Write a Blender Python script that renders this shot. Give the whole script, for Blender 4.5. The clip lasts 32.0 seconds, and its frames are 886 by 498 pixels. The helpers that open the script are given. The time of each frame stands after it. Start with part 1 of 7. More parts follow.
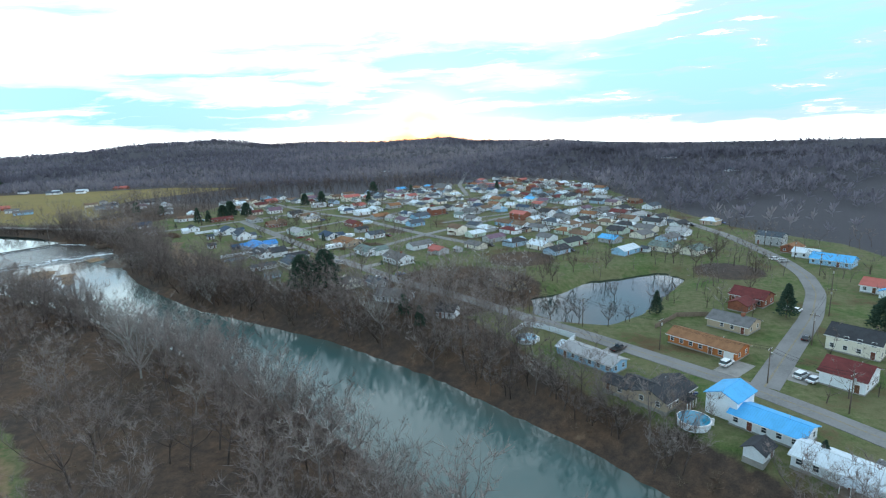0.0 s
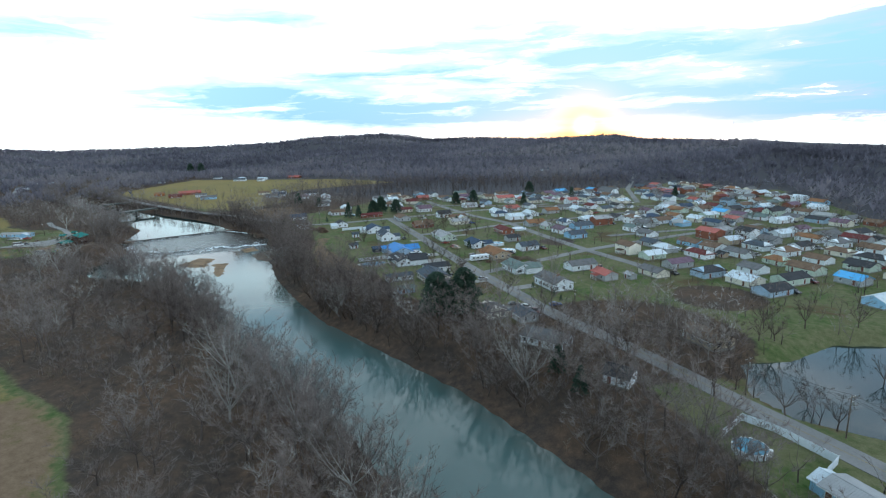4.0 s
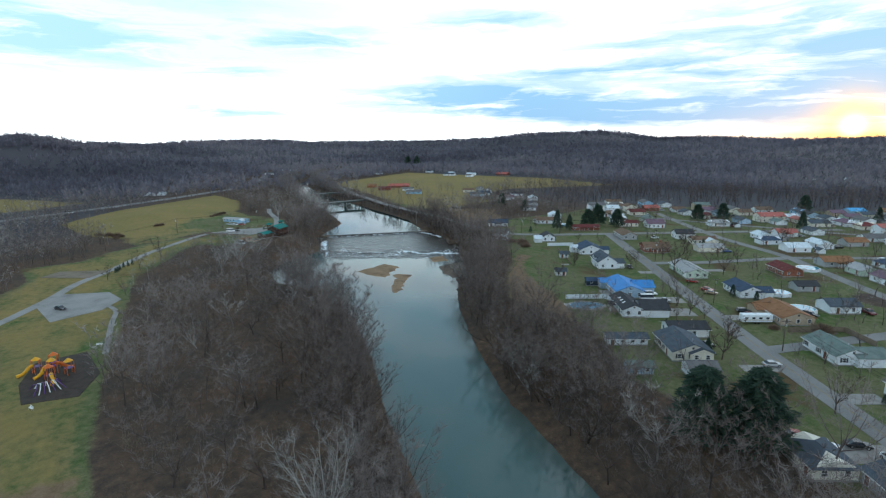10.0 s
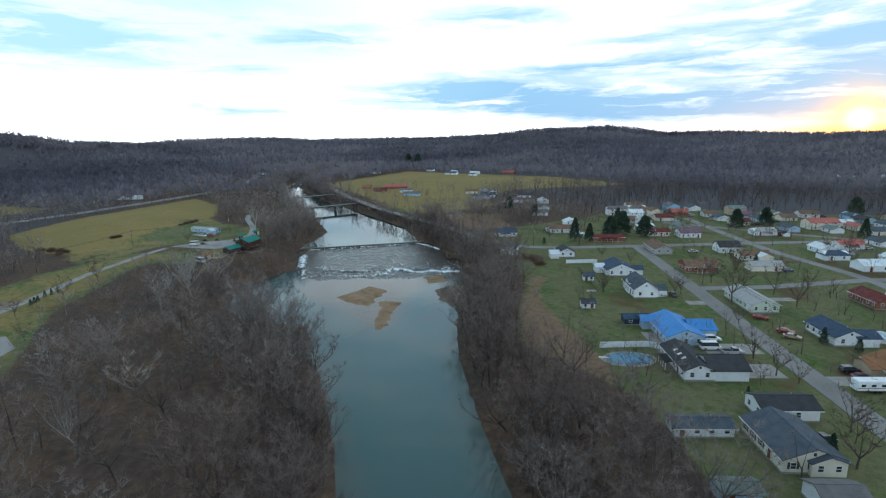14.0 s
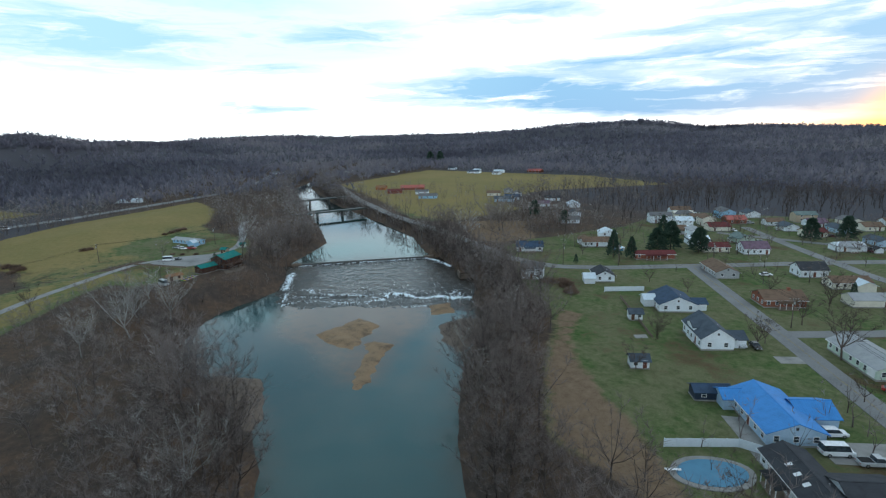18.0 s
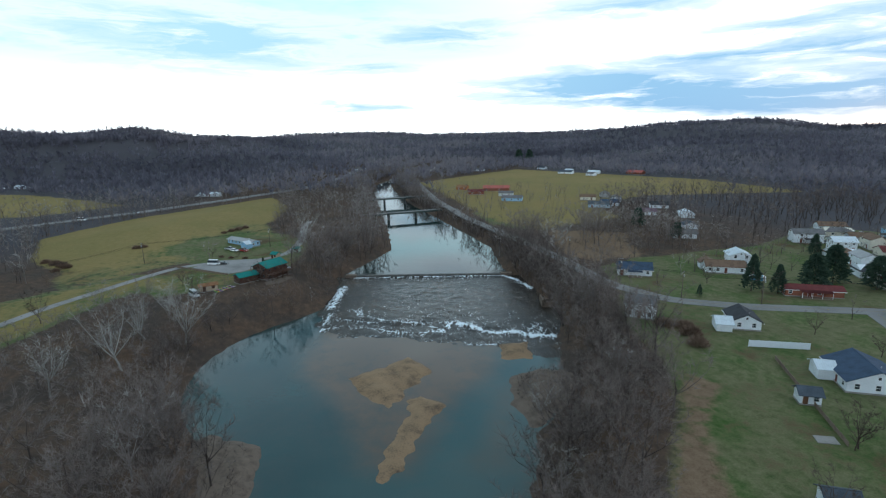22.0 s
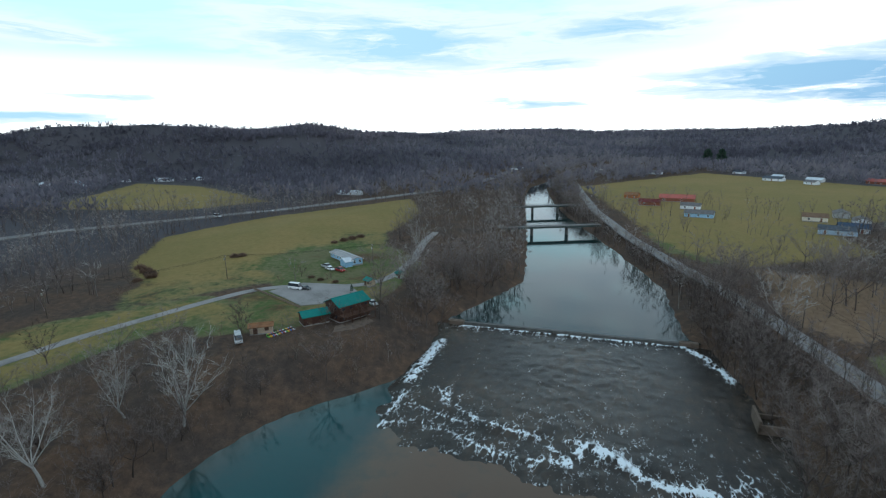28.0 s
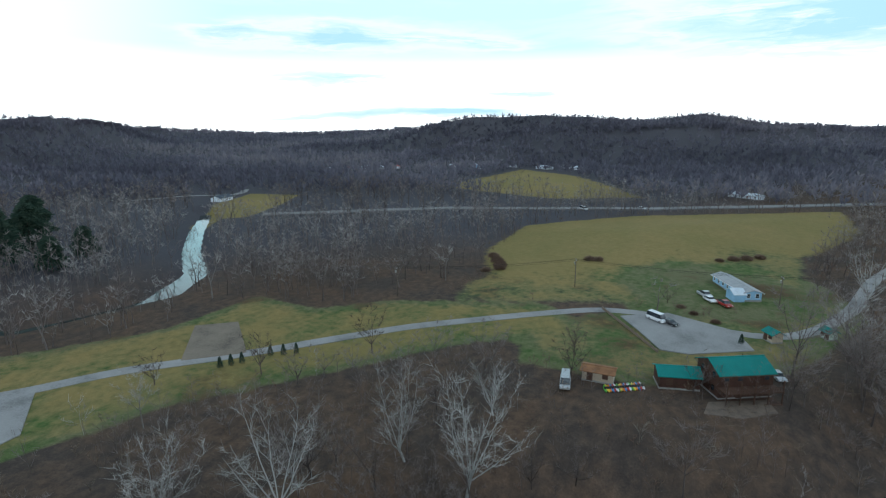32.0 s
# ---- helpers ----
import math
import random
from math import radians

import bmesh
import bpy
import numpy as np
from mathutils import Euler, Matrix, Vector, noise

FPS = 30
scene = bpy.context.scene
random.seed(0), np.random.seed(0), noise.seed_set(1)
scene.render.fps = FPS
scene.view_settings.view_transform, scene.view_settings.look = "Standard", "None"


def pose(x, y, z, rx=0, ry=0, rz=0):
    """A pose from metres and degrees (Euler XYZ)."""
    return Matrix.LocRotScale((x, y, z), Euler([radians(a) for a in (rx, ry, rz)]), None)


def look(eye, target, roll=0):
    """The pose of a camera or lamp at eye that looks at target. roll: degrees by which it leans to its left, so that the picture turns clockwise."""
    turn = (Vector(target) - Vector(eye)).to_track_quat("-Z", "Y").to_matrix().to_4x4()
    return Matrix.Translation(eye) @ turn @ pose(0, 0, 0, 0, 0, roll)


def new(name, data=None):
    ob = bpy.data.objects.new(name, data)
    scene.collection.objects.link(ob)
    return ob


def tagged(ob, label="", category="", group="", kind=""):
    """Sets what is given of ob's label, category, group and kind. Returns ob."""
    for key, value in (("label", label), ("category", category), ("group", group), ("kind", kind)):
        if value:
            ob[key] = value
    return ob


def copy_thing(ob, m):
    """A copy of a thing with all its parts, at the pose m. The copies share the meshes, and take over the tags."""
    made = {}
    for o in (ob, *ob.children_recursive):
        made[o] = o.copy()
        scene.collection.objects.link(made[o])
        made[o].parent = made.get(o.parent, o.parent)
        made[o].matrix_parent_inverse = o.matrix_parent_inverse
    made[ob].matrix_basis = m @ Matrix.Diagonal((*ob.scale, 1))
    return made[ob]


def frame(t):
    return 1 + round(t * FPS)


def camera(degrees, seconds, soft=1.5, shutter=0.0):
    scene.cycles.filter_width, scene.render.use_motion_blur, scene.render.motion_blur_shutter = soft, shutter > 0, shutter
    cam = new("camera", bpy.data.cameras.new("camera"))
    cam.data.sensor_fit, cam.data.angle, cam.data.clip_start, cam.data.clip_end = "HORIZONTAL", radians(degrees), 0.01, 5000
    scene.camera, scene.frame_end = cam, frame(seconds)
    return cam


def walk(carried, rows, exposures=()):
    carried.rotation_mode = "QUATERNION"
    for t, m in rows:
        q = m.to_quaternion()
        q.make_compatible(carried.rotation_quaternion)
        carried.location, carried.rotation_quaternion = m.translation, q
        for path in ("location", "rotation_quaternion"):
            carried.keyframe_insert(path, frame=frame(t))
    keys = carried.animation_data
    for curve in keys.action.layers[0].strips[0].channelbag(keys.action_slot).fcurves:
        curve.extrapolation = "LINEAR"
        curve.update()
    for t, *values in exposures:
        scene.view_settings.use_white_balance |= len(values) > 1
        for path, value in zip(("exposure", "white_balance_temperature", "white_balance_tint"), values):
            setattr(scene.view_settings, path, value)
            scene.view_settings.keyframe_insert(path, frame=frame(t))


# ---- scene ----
cam = camera(80.15, 32.0, 1.2)
# seconds, place in metres, heading, pitch and lean in degrees
PATH = [
    (0, -0.03, 0.01, 61.46, 15.25, -12.21, -2.38),
    (0.5, -1.65, 5.35, 61.44, 17.26, -12.17, -2.32),
    (1, -3.32, 10.74, 61.45, 19.38, -12.14, -2.16),
    (1.5, -5.12, 16.13, 61.46, 21.59, -12.11, -2.00),
    (2, -7.12, 21.44, 61.47, 24.46, -12.07, -1.79),
    (2.5, -9.40, 26.60, 61.48, 26.81, -12.05, -1.66),
    (3, -11.93, 31.62, 61.49, 28.84, -12.02, -1.64),
    (3.5, -14.60, 36.48, 61.47, 30.17, -12.03, -1.56),
    (5.5, -25.86, 55.14, 60.85, 39.07, -12.02, -1.44),
    (6, -29.21, 59.66, 60.58, 41.16, -11.94, -1.32),
    (6.5, -33.08, 64.07, 60.24, 43.38, -11.88, -1.02),
    (7, -37.33, 68.45, 59.93, 44.76, -11.85, -0.91),
    (7.5, -41.83, 72.81, 59.72, 46.48, -11.84, -0.82),
    (8, -46.50, 77.11, 59.60, 48.39, -11.84, -0.70),
    (8.5, -51.27, 81.31, 59.58, 50.39, -11.88, -0.64),
    (9, -56.11, 85.38, 59.58, 51.49, -11.96, -0.61),
    (9.5, -60.98, 89.30, 59.52, 52.19, -11.97, -0.54),
    (10, -65.88, 93.15, 59.49, 54.27, -11.99, -0.48),
    (10.5, -70.81, 97.00, 59.52, 55.45, -12.06, -0.47),
    (11, -75.76, 100.85, 59.56, 54.89, -12.14, -0.57),
    (11.5, -80.68, 104.71, 59.44, 54.90, -12.18, -0.60),
    (12, -85.58, 108.62, 59.29, 54.83, -12.20, -0.69),
    (12.5, -90.41, 112.62, 59.21, 54.77, -12.25, -0.76),
    (13, -95.18, 116.70, 59.20, 54.73, -12.29, -0.83),
    (13.5, -99.92, 120.78, 59.16, 54.71, -12.28, -0.85),
    (14, -104.47, 124.93, 59.12, 54.75, -12.32, -0.89),
    (14.5, -108.87, 129.15, 59.10, 54.78, -12.37, -0.95),
    (16.5, -126.46, 146.35, 59.09, 55.06, -12.50, -1.27),
    (17, -130.69, 150.59, 59.06, 56.19, -12.55, -1.28),
    (17.5, -134.86, 154.70, 59.03, 57.16, -12.60, -1.37),
    (18, -139.01, 158.67, 58.96, 57.79, -12.66, -1.41),
    (18.5, -143.19, 162.41, 58.78, 58.46, -12.72, -1.41),
    (19, -147.57, 165.97, 58.48, 59.30, -12.69, -1.38),
    (19.5, -152.14, 169.49, 58.15, 60.60, -12.73, -1.33),
    (20, -156.87, 172.86, 57.72, 61.57, -12.75, -1.33),
    (20.5, -161.76, 176.07, 57.23, 63.25, -12.72, -1.29),
    (21, -166.72, 179.20, 56.71, 64.83, -12.64, -1.17),
    (21.5, -171.70, 182.27, 56.24, 65.92, -12.67, -1.06),
    (22, -176.73, 185.27, 55.80, 67.36, -12.63, -0.97),
    (22.5, -181.80, 188.17, 55.39, 68.65, -12.59, -0.93),
    (23, -186.94, 191.03, 55.04, 69.71, -12.62, -1.00),
    (23.5, -192.09, 193.91, 54.83, 69.67, -12.64, -1.08),
    (24, -197.31, 196.78, 54.76, 69.64, -12.70, -1.21),
    (24.5, -202.59, 199.64, 54.80, 69.58, -12.79, -1.32),
    (26.5, -223.79, 210.93, 55.10, 72.13, -12.80, -1.22),
    (27, -229.00, 213.29, 54.96, 75.30, -12.82, -1.23),
    (27.5, -234.14, 215.14, 54.62, 79.00, -12.78, -1.17),
    (28, -239.33, 216.52, 54.16, 85.29, -12.65, -0.91),
    (28.5, -244.51, 217.38, 53.62, 91.79, -12.55, -0.75),
    (29, -249.76, 217.62, 53.04, 98.03, -12.53, -0.56),
    (29.5, -255.21, 217.21, 52.43, 102.51, -12.58, -0.51),
    (30, -260.65, 216.22, 51.86, 105.71, -12.64, -0.52),
    (30.5, -266.08, 214.61, 51.29, 109.34, -12.77, -0.52),
    (31, -271.67, 212.45, 50.75, 113.96, -12.83, -0.57),
    (31.5, -277.33, 209.88, 50.26, 119.44, -12.82, -0.53),
    (32, -283.01, 207.11, 49.85, 124.59, -12.87, -0.43),
]
walk(cam, [(t, Matrix.Translation((x, y, z)) @ pose(0, 0, 0, 90 + pitch, 0, yaw) @ pose(0, 0, 0, 0, 0, lean))
           for t, x, y, z, yaw, pitch, lean in PATH],
     exposures=[(t, e, 6150, 10) for t, e in ((0, 0.70), (3.5, 0.48), (6, 0.33), (10, 0.20), (17, 0.12), (28, 0.0), (32, 0.13))])

# ---- world and sun ----
SUN_AZ, SUN_EL = radians(107.0), radians(0.7)   # from +x towards +y
sun_dir = Vector((math.cos(SUN_AZ) * math.cos(SUN_EL), math.sin(SUN_AZ) * math.cos(SUN_EL), math.sin(SUN_EL)))


class Nodes:
    """Short hand for a node tree."""

    def __init__(self, tree):
        self.tree = tree
        tree.nodes.clear()

    def add(self, kind, out=0, **given):
        node = self.tree.nodes.new(kind)
        for key, value in given.items():
            if key.startswith("i_"):
                name = key[2:]
                sock = node.inputs[int(name)] if name.isdigit() else node.inputs[name.replace("_", " ")]
                if isinstance(value, bpy.types.NodeSocket):
                    self.tree.links.new(value, sock)
                else:
                    sock.default_value = value
            else:
                setattr(node, key, value)
        return node.outputs[out]

    def math(self, op, a, b=0.0, c=0.0, clamp=False):
        return self.add("ShaderNodeMath", operation=op, i_0=a, i_1=b, i_2=c, use_clamp=clamp)

    def ramp(self, fac, *stops):
        node = self.tree.nodes.new("ShaderNodeValToRGB")
        self.tree.links.new(fac, node.inputs[0])
        el = node.color_ramp.elements
        while len(el) < len(stops):
            el.new(0.5)
        for e, (p, c) in zip(el, stops):
            e.position, e.color = p, (*c, 1) if len(c) == 3 else c
        return node.outputs[0]

    def mix(self, fac, a, b, blend="MIX"):
        node = self.tree.nodes.new("ShaderNodeMix")
        node.data_type, node.blend_type = "RGBA", blend
        for i, v in ((0, fac), (6, a), (7, b)):
            if isinstance(v, bpy.types.NodeSocket):
                self.tree.links.new(v, node.inputs[i])
            else:
                node.inputs[i].default_value = v if i == 0 else (*v, 1)
        return node.outputs[2]

    def noise(self, vec, scale, detail=3.0, rough=0.55, out=0, **kw):
        return self.add("ShaderNodeTexNoise", out, i_Vector=vec, i_Scale=scale, i_Detail=detail, i_Roughness=rough, **kw)


world = bpy.data.worlds.new("evening_sky")
scene.world = world
world.use_nodes = True
n = Nodes(world.node_tree)
coord = n.add("ShaderNodeTexCoord")
sep = n.tree.nodes.new("ShaderNodeSeparateXYZ")
n.tree.links.new(coord, sep.inputs[0])
up = n.math("MAXIMUM", sep.outputs[2], 0.0)
flat = n.math("ADD", n.math("MAXIMUM", sep.outputs[2], -0.05), 0.10)
cx, cy = n.math("DIVIDE", sep.outputs[0], flat), n.math("DIVIDE", sep.outputs[1], flat)
plane = n.add("ShaderNodeCombineXYZ", i_0=cx, i_1=cy, i_2=0.0)
# bearing and height above the horizon in degrees; bearings count from +x, with the seam behind the walk
ahead = n.add("ShaderNodeVectorMath", 1, operation="DOT_PRODUCT", i_0=coord, i_1=(math.cos(radians(150)), math.sin(radians(150)), 0))
aside = n.add("ShaderNodeVectorMath", 1, operation="DOT_PRODUCT", i_0=coord, i_1=(-math.sin(radians(150)), math.cos(radians(150)), 0))
bearing = n.math("MULTIPLY_ADD", n.math("ARCTAN2", aside, ahead), 57.296, 150.0)
height = n.math("MULTIPLY", n.math("ARCSINE", sep.outputs[2]), 57.296)
chart = n.add("ShaderNodeCombineXYZ", i_0=bearing, i_1=height, i_2=0.0)
long_ = n.add("ShaderNodeVectorMath", operation="MULTIPLY", i_0=chart, i_1=(0.085, 0.42, 1.0))
warp = n.add("ShaderNodeVectorMath", operation="SUBTRACT", i_0=n.noise(long_, 1.0, 4.0, 0.55, out=1), i_1=(0.5, 0.5, 0.5))
bent = n.add("ShaderNodeVectorMath", operation="MULTIPLY_ADD", i_0=warp, i_1=(11.0, 2.6, 0.0), i_2=chart)
streak = n.noise(n.add("ShaderNodeVectorMath", operation="MULTIPLY", i_0=bent, i_1=(0.11, 0.85, 1.0)), 1.0, 6.0, 0.62)
# the clouds one by one: bearing, height, half length, half depth in degrees, thickness
CLOUDS = [(210.3, 8.6, 4.5, 0.8, 0.7), (180, 8.2, 11, 2.1, 1.1), (206.6, 3.6, 4, 0.42, 0.8), (166.4, 2.5, 5, 0.36, 1.0), (156.5, 9.6, 7, 1.7, 0.85), (165.2, 6.1, 4.5, 0.8, 0.7),
          (147, 3.8, 9, 1.2, 0.75), (139.6, 4.7, 10, 1.5, 0.8), (131, 3.1, 10, 1.3, 0.9), (122, 2.2, 16, 1.3, 1.1), (119.2, 6.2, 9, 1.3, 0.8), (139, 11.3, 8, 1.2, 0.7),
          (212, 1.5, 5, 0.45, 0.7), (223.8, 8.9, 9, 1.2, 1.1), (225, 5.1, 7, 0.6, 0.8), (219.5, 1.4, 12, 0.45, 0.7), (236, 9.1, 3.5, 1.0, 0.6), (184, 10.5, 14, 1.8, 0.5),
          (113.8, 9.8, 8, 2.0, 0.75), (105, 7.2, 8, 2.3, 0.85), (126, 8.4, 7, 0.9, 0.6), (131, 6.6, 7, 0.7, 0.6), (107, 3.0, 10, 1.2, 1.1), (109.5, 4.6, 8, 0.9, 0.8), (97.7, 7.5, 5, 1.1, 0.8), (76.7, 3.6, 16, 2.8, 1.15),
          (84, 6.6, 7, 1.5, 0.9), (70, 8.5, 13, 4.5, 0.85), (76, 1.9, 15, 0.8, 0.8), (95, 2.5, 13, 1.2, 1.1)]
thick = 0.0
for ca, ch, wa, wh, much in CLOUDS:
    off = n.add("ShaderNodeVectorMath", operation="SUBTRACT", i_0=bent, i_1=(ca, ch, 0.0))
    off = n.add("ShaderNodeVectorMath", operation="DIVIDE", i_0=off, i_1=(wa, wh, 1.0))
    far = n.add("ShaderNodeVectorMath", 1, operation="DOT_PRODUCT", i_0=off, i_1=off)
    thick = n.math("MULTIPLY_ADD", n.math("POWER", 0.40, far), much, thick)
# above them a broken veil
veil = n.noise(plane, 0.62, 6.0, 0.56)
loft = n.ramp(n.math("MULTIPLY", height, 0.02), (0.22, (0, 0, 0)), (0.36, (1, 1, 1)))
thick = n.math("MINIMUM", thick, 1.15)
thick = n.math("MAXIMUM", thick, n.math("MULTIPLY", loft, n.math("MULTIPLY_ADD", veil, 3.2, -1.2)))
gaps = n.ramp(streak, (0.34, (0.18, 0.18, 0.18)), (0.50, (0.86, 0.86, 0.86)), (0.66, (1.3, 1.3, 1.3)))
thick = n.math("MULTIPLY", thick, gaps)
cover = n.ramp(thick, (0.26, (0, 0, 0)), (0.60, (0.55, 0.55, 0.55)), (1.0, (1, 1, 1)))
thin = n.ramp(thick, (0.04, (0, 0, 0)), (0.34, (1, 1, 1)))
east = n.add("ShaderNodeVectorMath", 1, operation="DOT_PRODUCT", i_0=coord, i_1=(0.34, 0.94, 0.0))
pale = n.mix(n.ramp(east, (0.80, (0, 0, 0)), (0.97, (1, 1, 1))), (0.98, 1.10, 1.16), (0.44, 0.58, 0.80))
sky = n.add("ShaderNodeTexSky", sky_type="NISHITA", sun_disc=False, sun_elevation=radians(3.0),
            sun_rotation=radians(90) - SUN_AZ, air_density=1.0, dust_density=1.5, ozone_density=1.5)
blue = n.mix(n.math("MULTIPLY", up, 2.2, clamp=True), (0.31, 0.57, 0.83), (0.42, 0.79, 1.00))
west = n.add("ShaderNodeVectorMath", 1, operation="DOT_PRODUCT", i_0=coord, i_1=(-0.94, -0.34, 0.0))
blue = n.mix(n.ramp(west, (0.45, (0, 0, 0)), (0.95, (0.85, 0.85, 0.85))), blue, (0.56, 0.88, 1.02))
white = n.mix(n.math("MULTIPLY", up, 4.0, clamp=True), (1.80, 1.86, 1.84), (1.66, 1.88, 1.94))
cyan = n.math("MULTIPLY", n.ramp(west, (0.30, (0, 0, 0)), (0.80, (1, 1, 1))), n.ramp(up, (0.07, (0, 0, 0)), (0.135, (1, 1, 1))))
white = n.mix(cyan, white, (0.70, 1.22, 1.32))
base = n.mix(cover, n.mix(thin, white, pale), blue)
# overhead the evening sky is dimmer and bluer than low over the hills
high = n.ramp(up, (0.24, (1, 1, 1)), (0.62, (0.45, 0.475, 0.505)))
sunward = n.add("ShaderNodeVectorMath", 1, operation="DOT_PRODUCT", i_0=coord, i_1=(-0.12, 0.99, 0.0))
sunward = n.ramp(sunward, (0.45, (0, 0, 0)), (0.95, (0.85, 0.85, 0.85)))
high = n.mix(sunward, high, (1.0, 1.0, 1.0))
base = n.mix(1.0, base, high, "MULTIPLY")
# towards the sun the gaps glow yellow, then orange
near = n.add("ShaderNodeVectorMath", 1, operation="DOT_PRODUCT", i_0=coord, i_1=sun_dir)
near = n.math("MAXIMUM", near, 0.0)
lobe = n.math("POWER", near, 9000.0)
wide = n.math("POWER", near, 60.0)
low = n.math("POWER", n.math("SUBTRACT", 1.0, up, clamp=True), 62.0)
warm = n.math("MULTIPLY", n.math("MULTIPLY", wide, low), 0.95, clamp=True)
core = n.math("POWER", near, 1100.0)
base = n.mix(warm, base, (1.75, 0.98, 0.36))
base = n.mix(n.math("MULTIPLY", core, 0.75, clamp=True), base, (2.1, 1.02, 0.22))
glow = n.mix(1.0, base, n.mix(lobe, (0, 0, 0), (3.4, 2.6, 1.0)), "ADD")
total = n.mix(1.0, glow, n.mix(1.0, sky, (0.005, 0.005, 0.005), "MULTIPLY"), "ADD")
bg = n.add("ShaderNodeBackground", i_Color=total, i_Strength=0.95)
out = n.tree.nodes.new("ShaderNodeOutputWorld")
n.tree.links.new(bg, out.inputs[0])

sun = new("sun", bpy.data.lights.new("sun", "SUN"))
sun.data.energy, sun.data.angle, sun.data.color = 0.55, radians(3.0), (1.0, 0.55, 0.28)
sun.matrix_world = look((0, 0, 300), Vector((0, 0, 300)) - sun_dir)

# ---- materials ----
def material(name, colour, rough=0.8, vary=0.18, scale=1.5, fine=12.0, bump=0.25, metal=0.0, second=None, spec=0.3,
             coords="Object", lines=None, by_object=0.0):
    """Two scales of variation in tone, a fine relief; lines=(axis, per metre, depth) adds boards or seams."""
    m = bpy.data.materials.new(name)
    m.use_nodes = True
    n = Nodes(m.node_tree)
    at = n.add("ShaderNodeTexCoord", {"Generated": 0, "Object": 3}[coords])
    big, small = n.noise(at, scale, 4.0), n.noise(at, fine, 5.0)
    tone = n.math("ADD", n.math("MULTIPLY", big, 0.6), n.math("MULTIPLY", small, 0.4))
    second = second or tuple(c * (1 - 2.2 * vary) for c in colour)
    light = tuple(min(1, c * (1 + vary)) for c in colour)
    col = n.ramp(tone, (0.32, second), (0.5, colour), (0.68, light))
    if by_object:
        rnd = n.add("ShaderNodeObjectInfo", "Random")
        col = n.mix(1.0, col, n.ramp(rnd, (0.0, (1 - by_object,) * 3), (1.0, (1 + by_object,) * 3)), "MULTIPLY")
    height = small
    if lines:
        axis, per, depth = lines
        s = n.tree.nodes.new("ShaderNodeSeparateXYZ")
        n.tree.links.new(at, s.inputs[0])
        saw = n.math("FRACT", n.math("MULTIPLY", s.outputs[axis], per))
        height = n.math("ADD", n.math("MULTIPLY", saw, depth), n.math("MULTIPLY", small, 0.3))
        col = n.mix(n.math("MULTIPLY", n.math("LESS_THAN", saw, 0.12), 0.35), col, tuple(c * 0.55 for c in colour))
    bsdf = n.tree.nodes.new("ShaderNodeBsdfPrincipled")
    n.tree.links.new(col, bsdf.inputs["Base Color"])
    bsdf.inputs["Metallic"].default_value = metal
    bsdf.inputs["Specular IOR Level"].default_value = spec
    n.tree.links.new(n.math("MULTIPLY_ADD", small, 0.25, rough - 0.12, clamp=True), bsdf.inputs["Roughness"])
    b = n.add("ShaderNodeBump", i_Height=height, i_Strength=bump, i_Distance=0.05)
    n.tree.links.new(b, bsdf.inputs["Normal"])
    n.tree.links.new(bsdf.outputs[0], n.tree.nodes.new("ShaderNodeOutputMaterial").inputs[0])
    return m


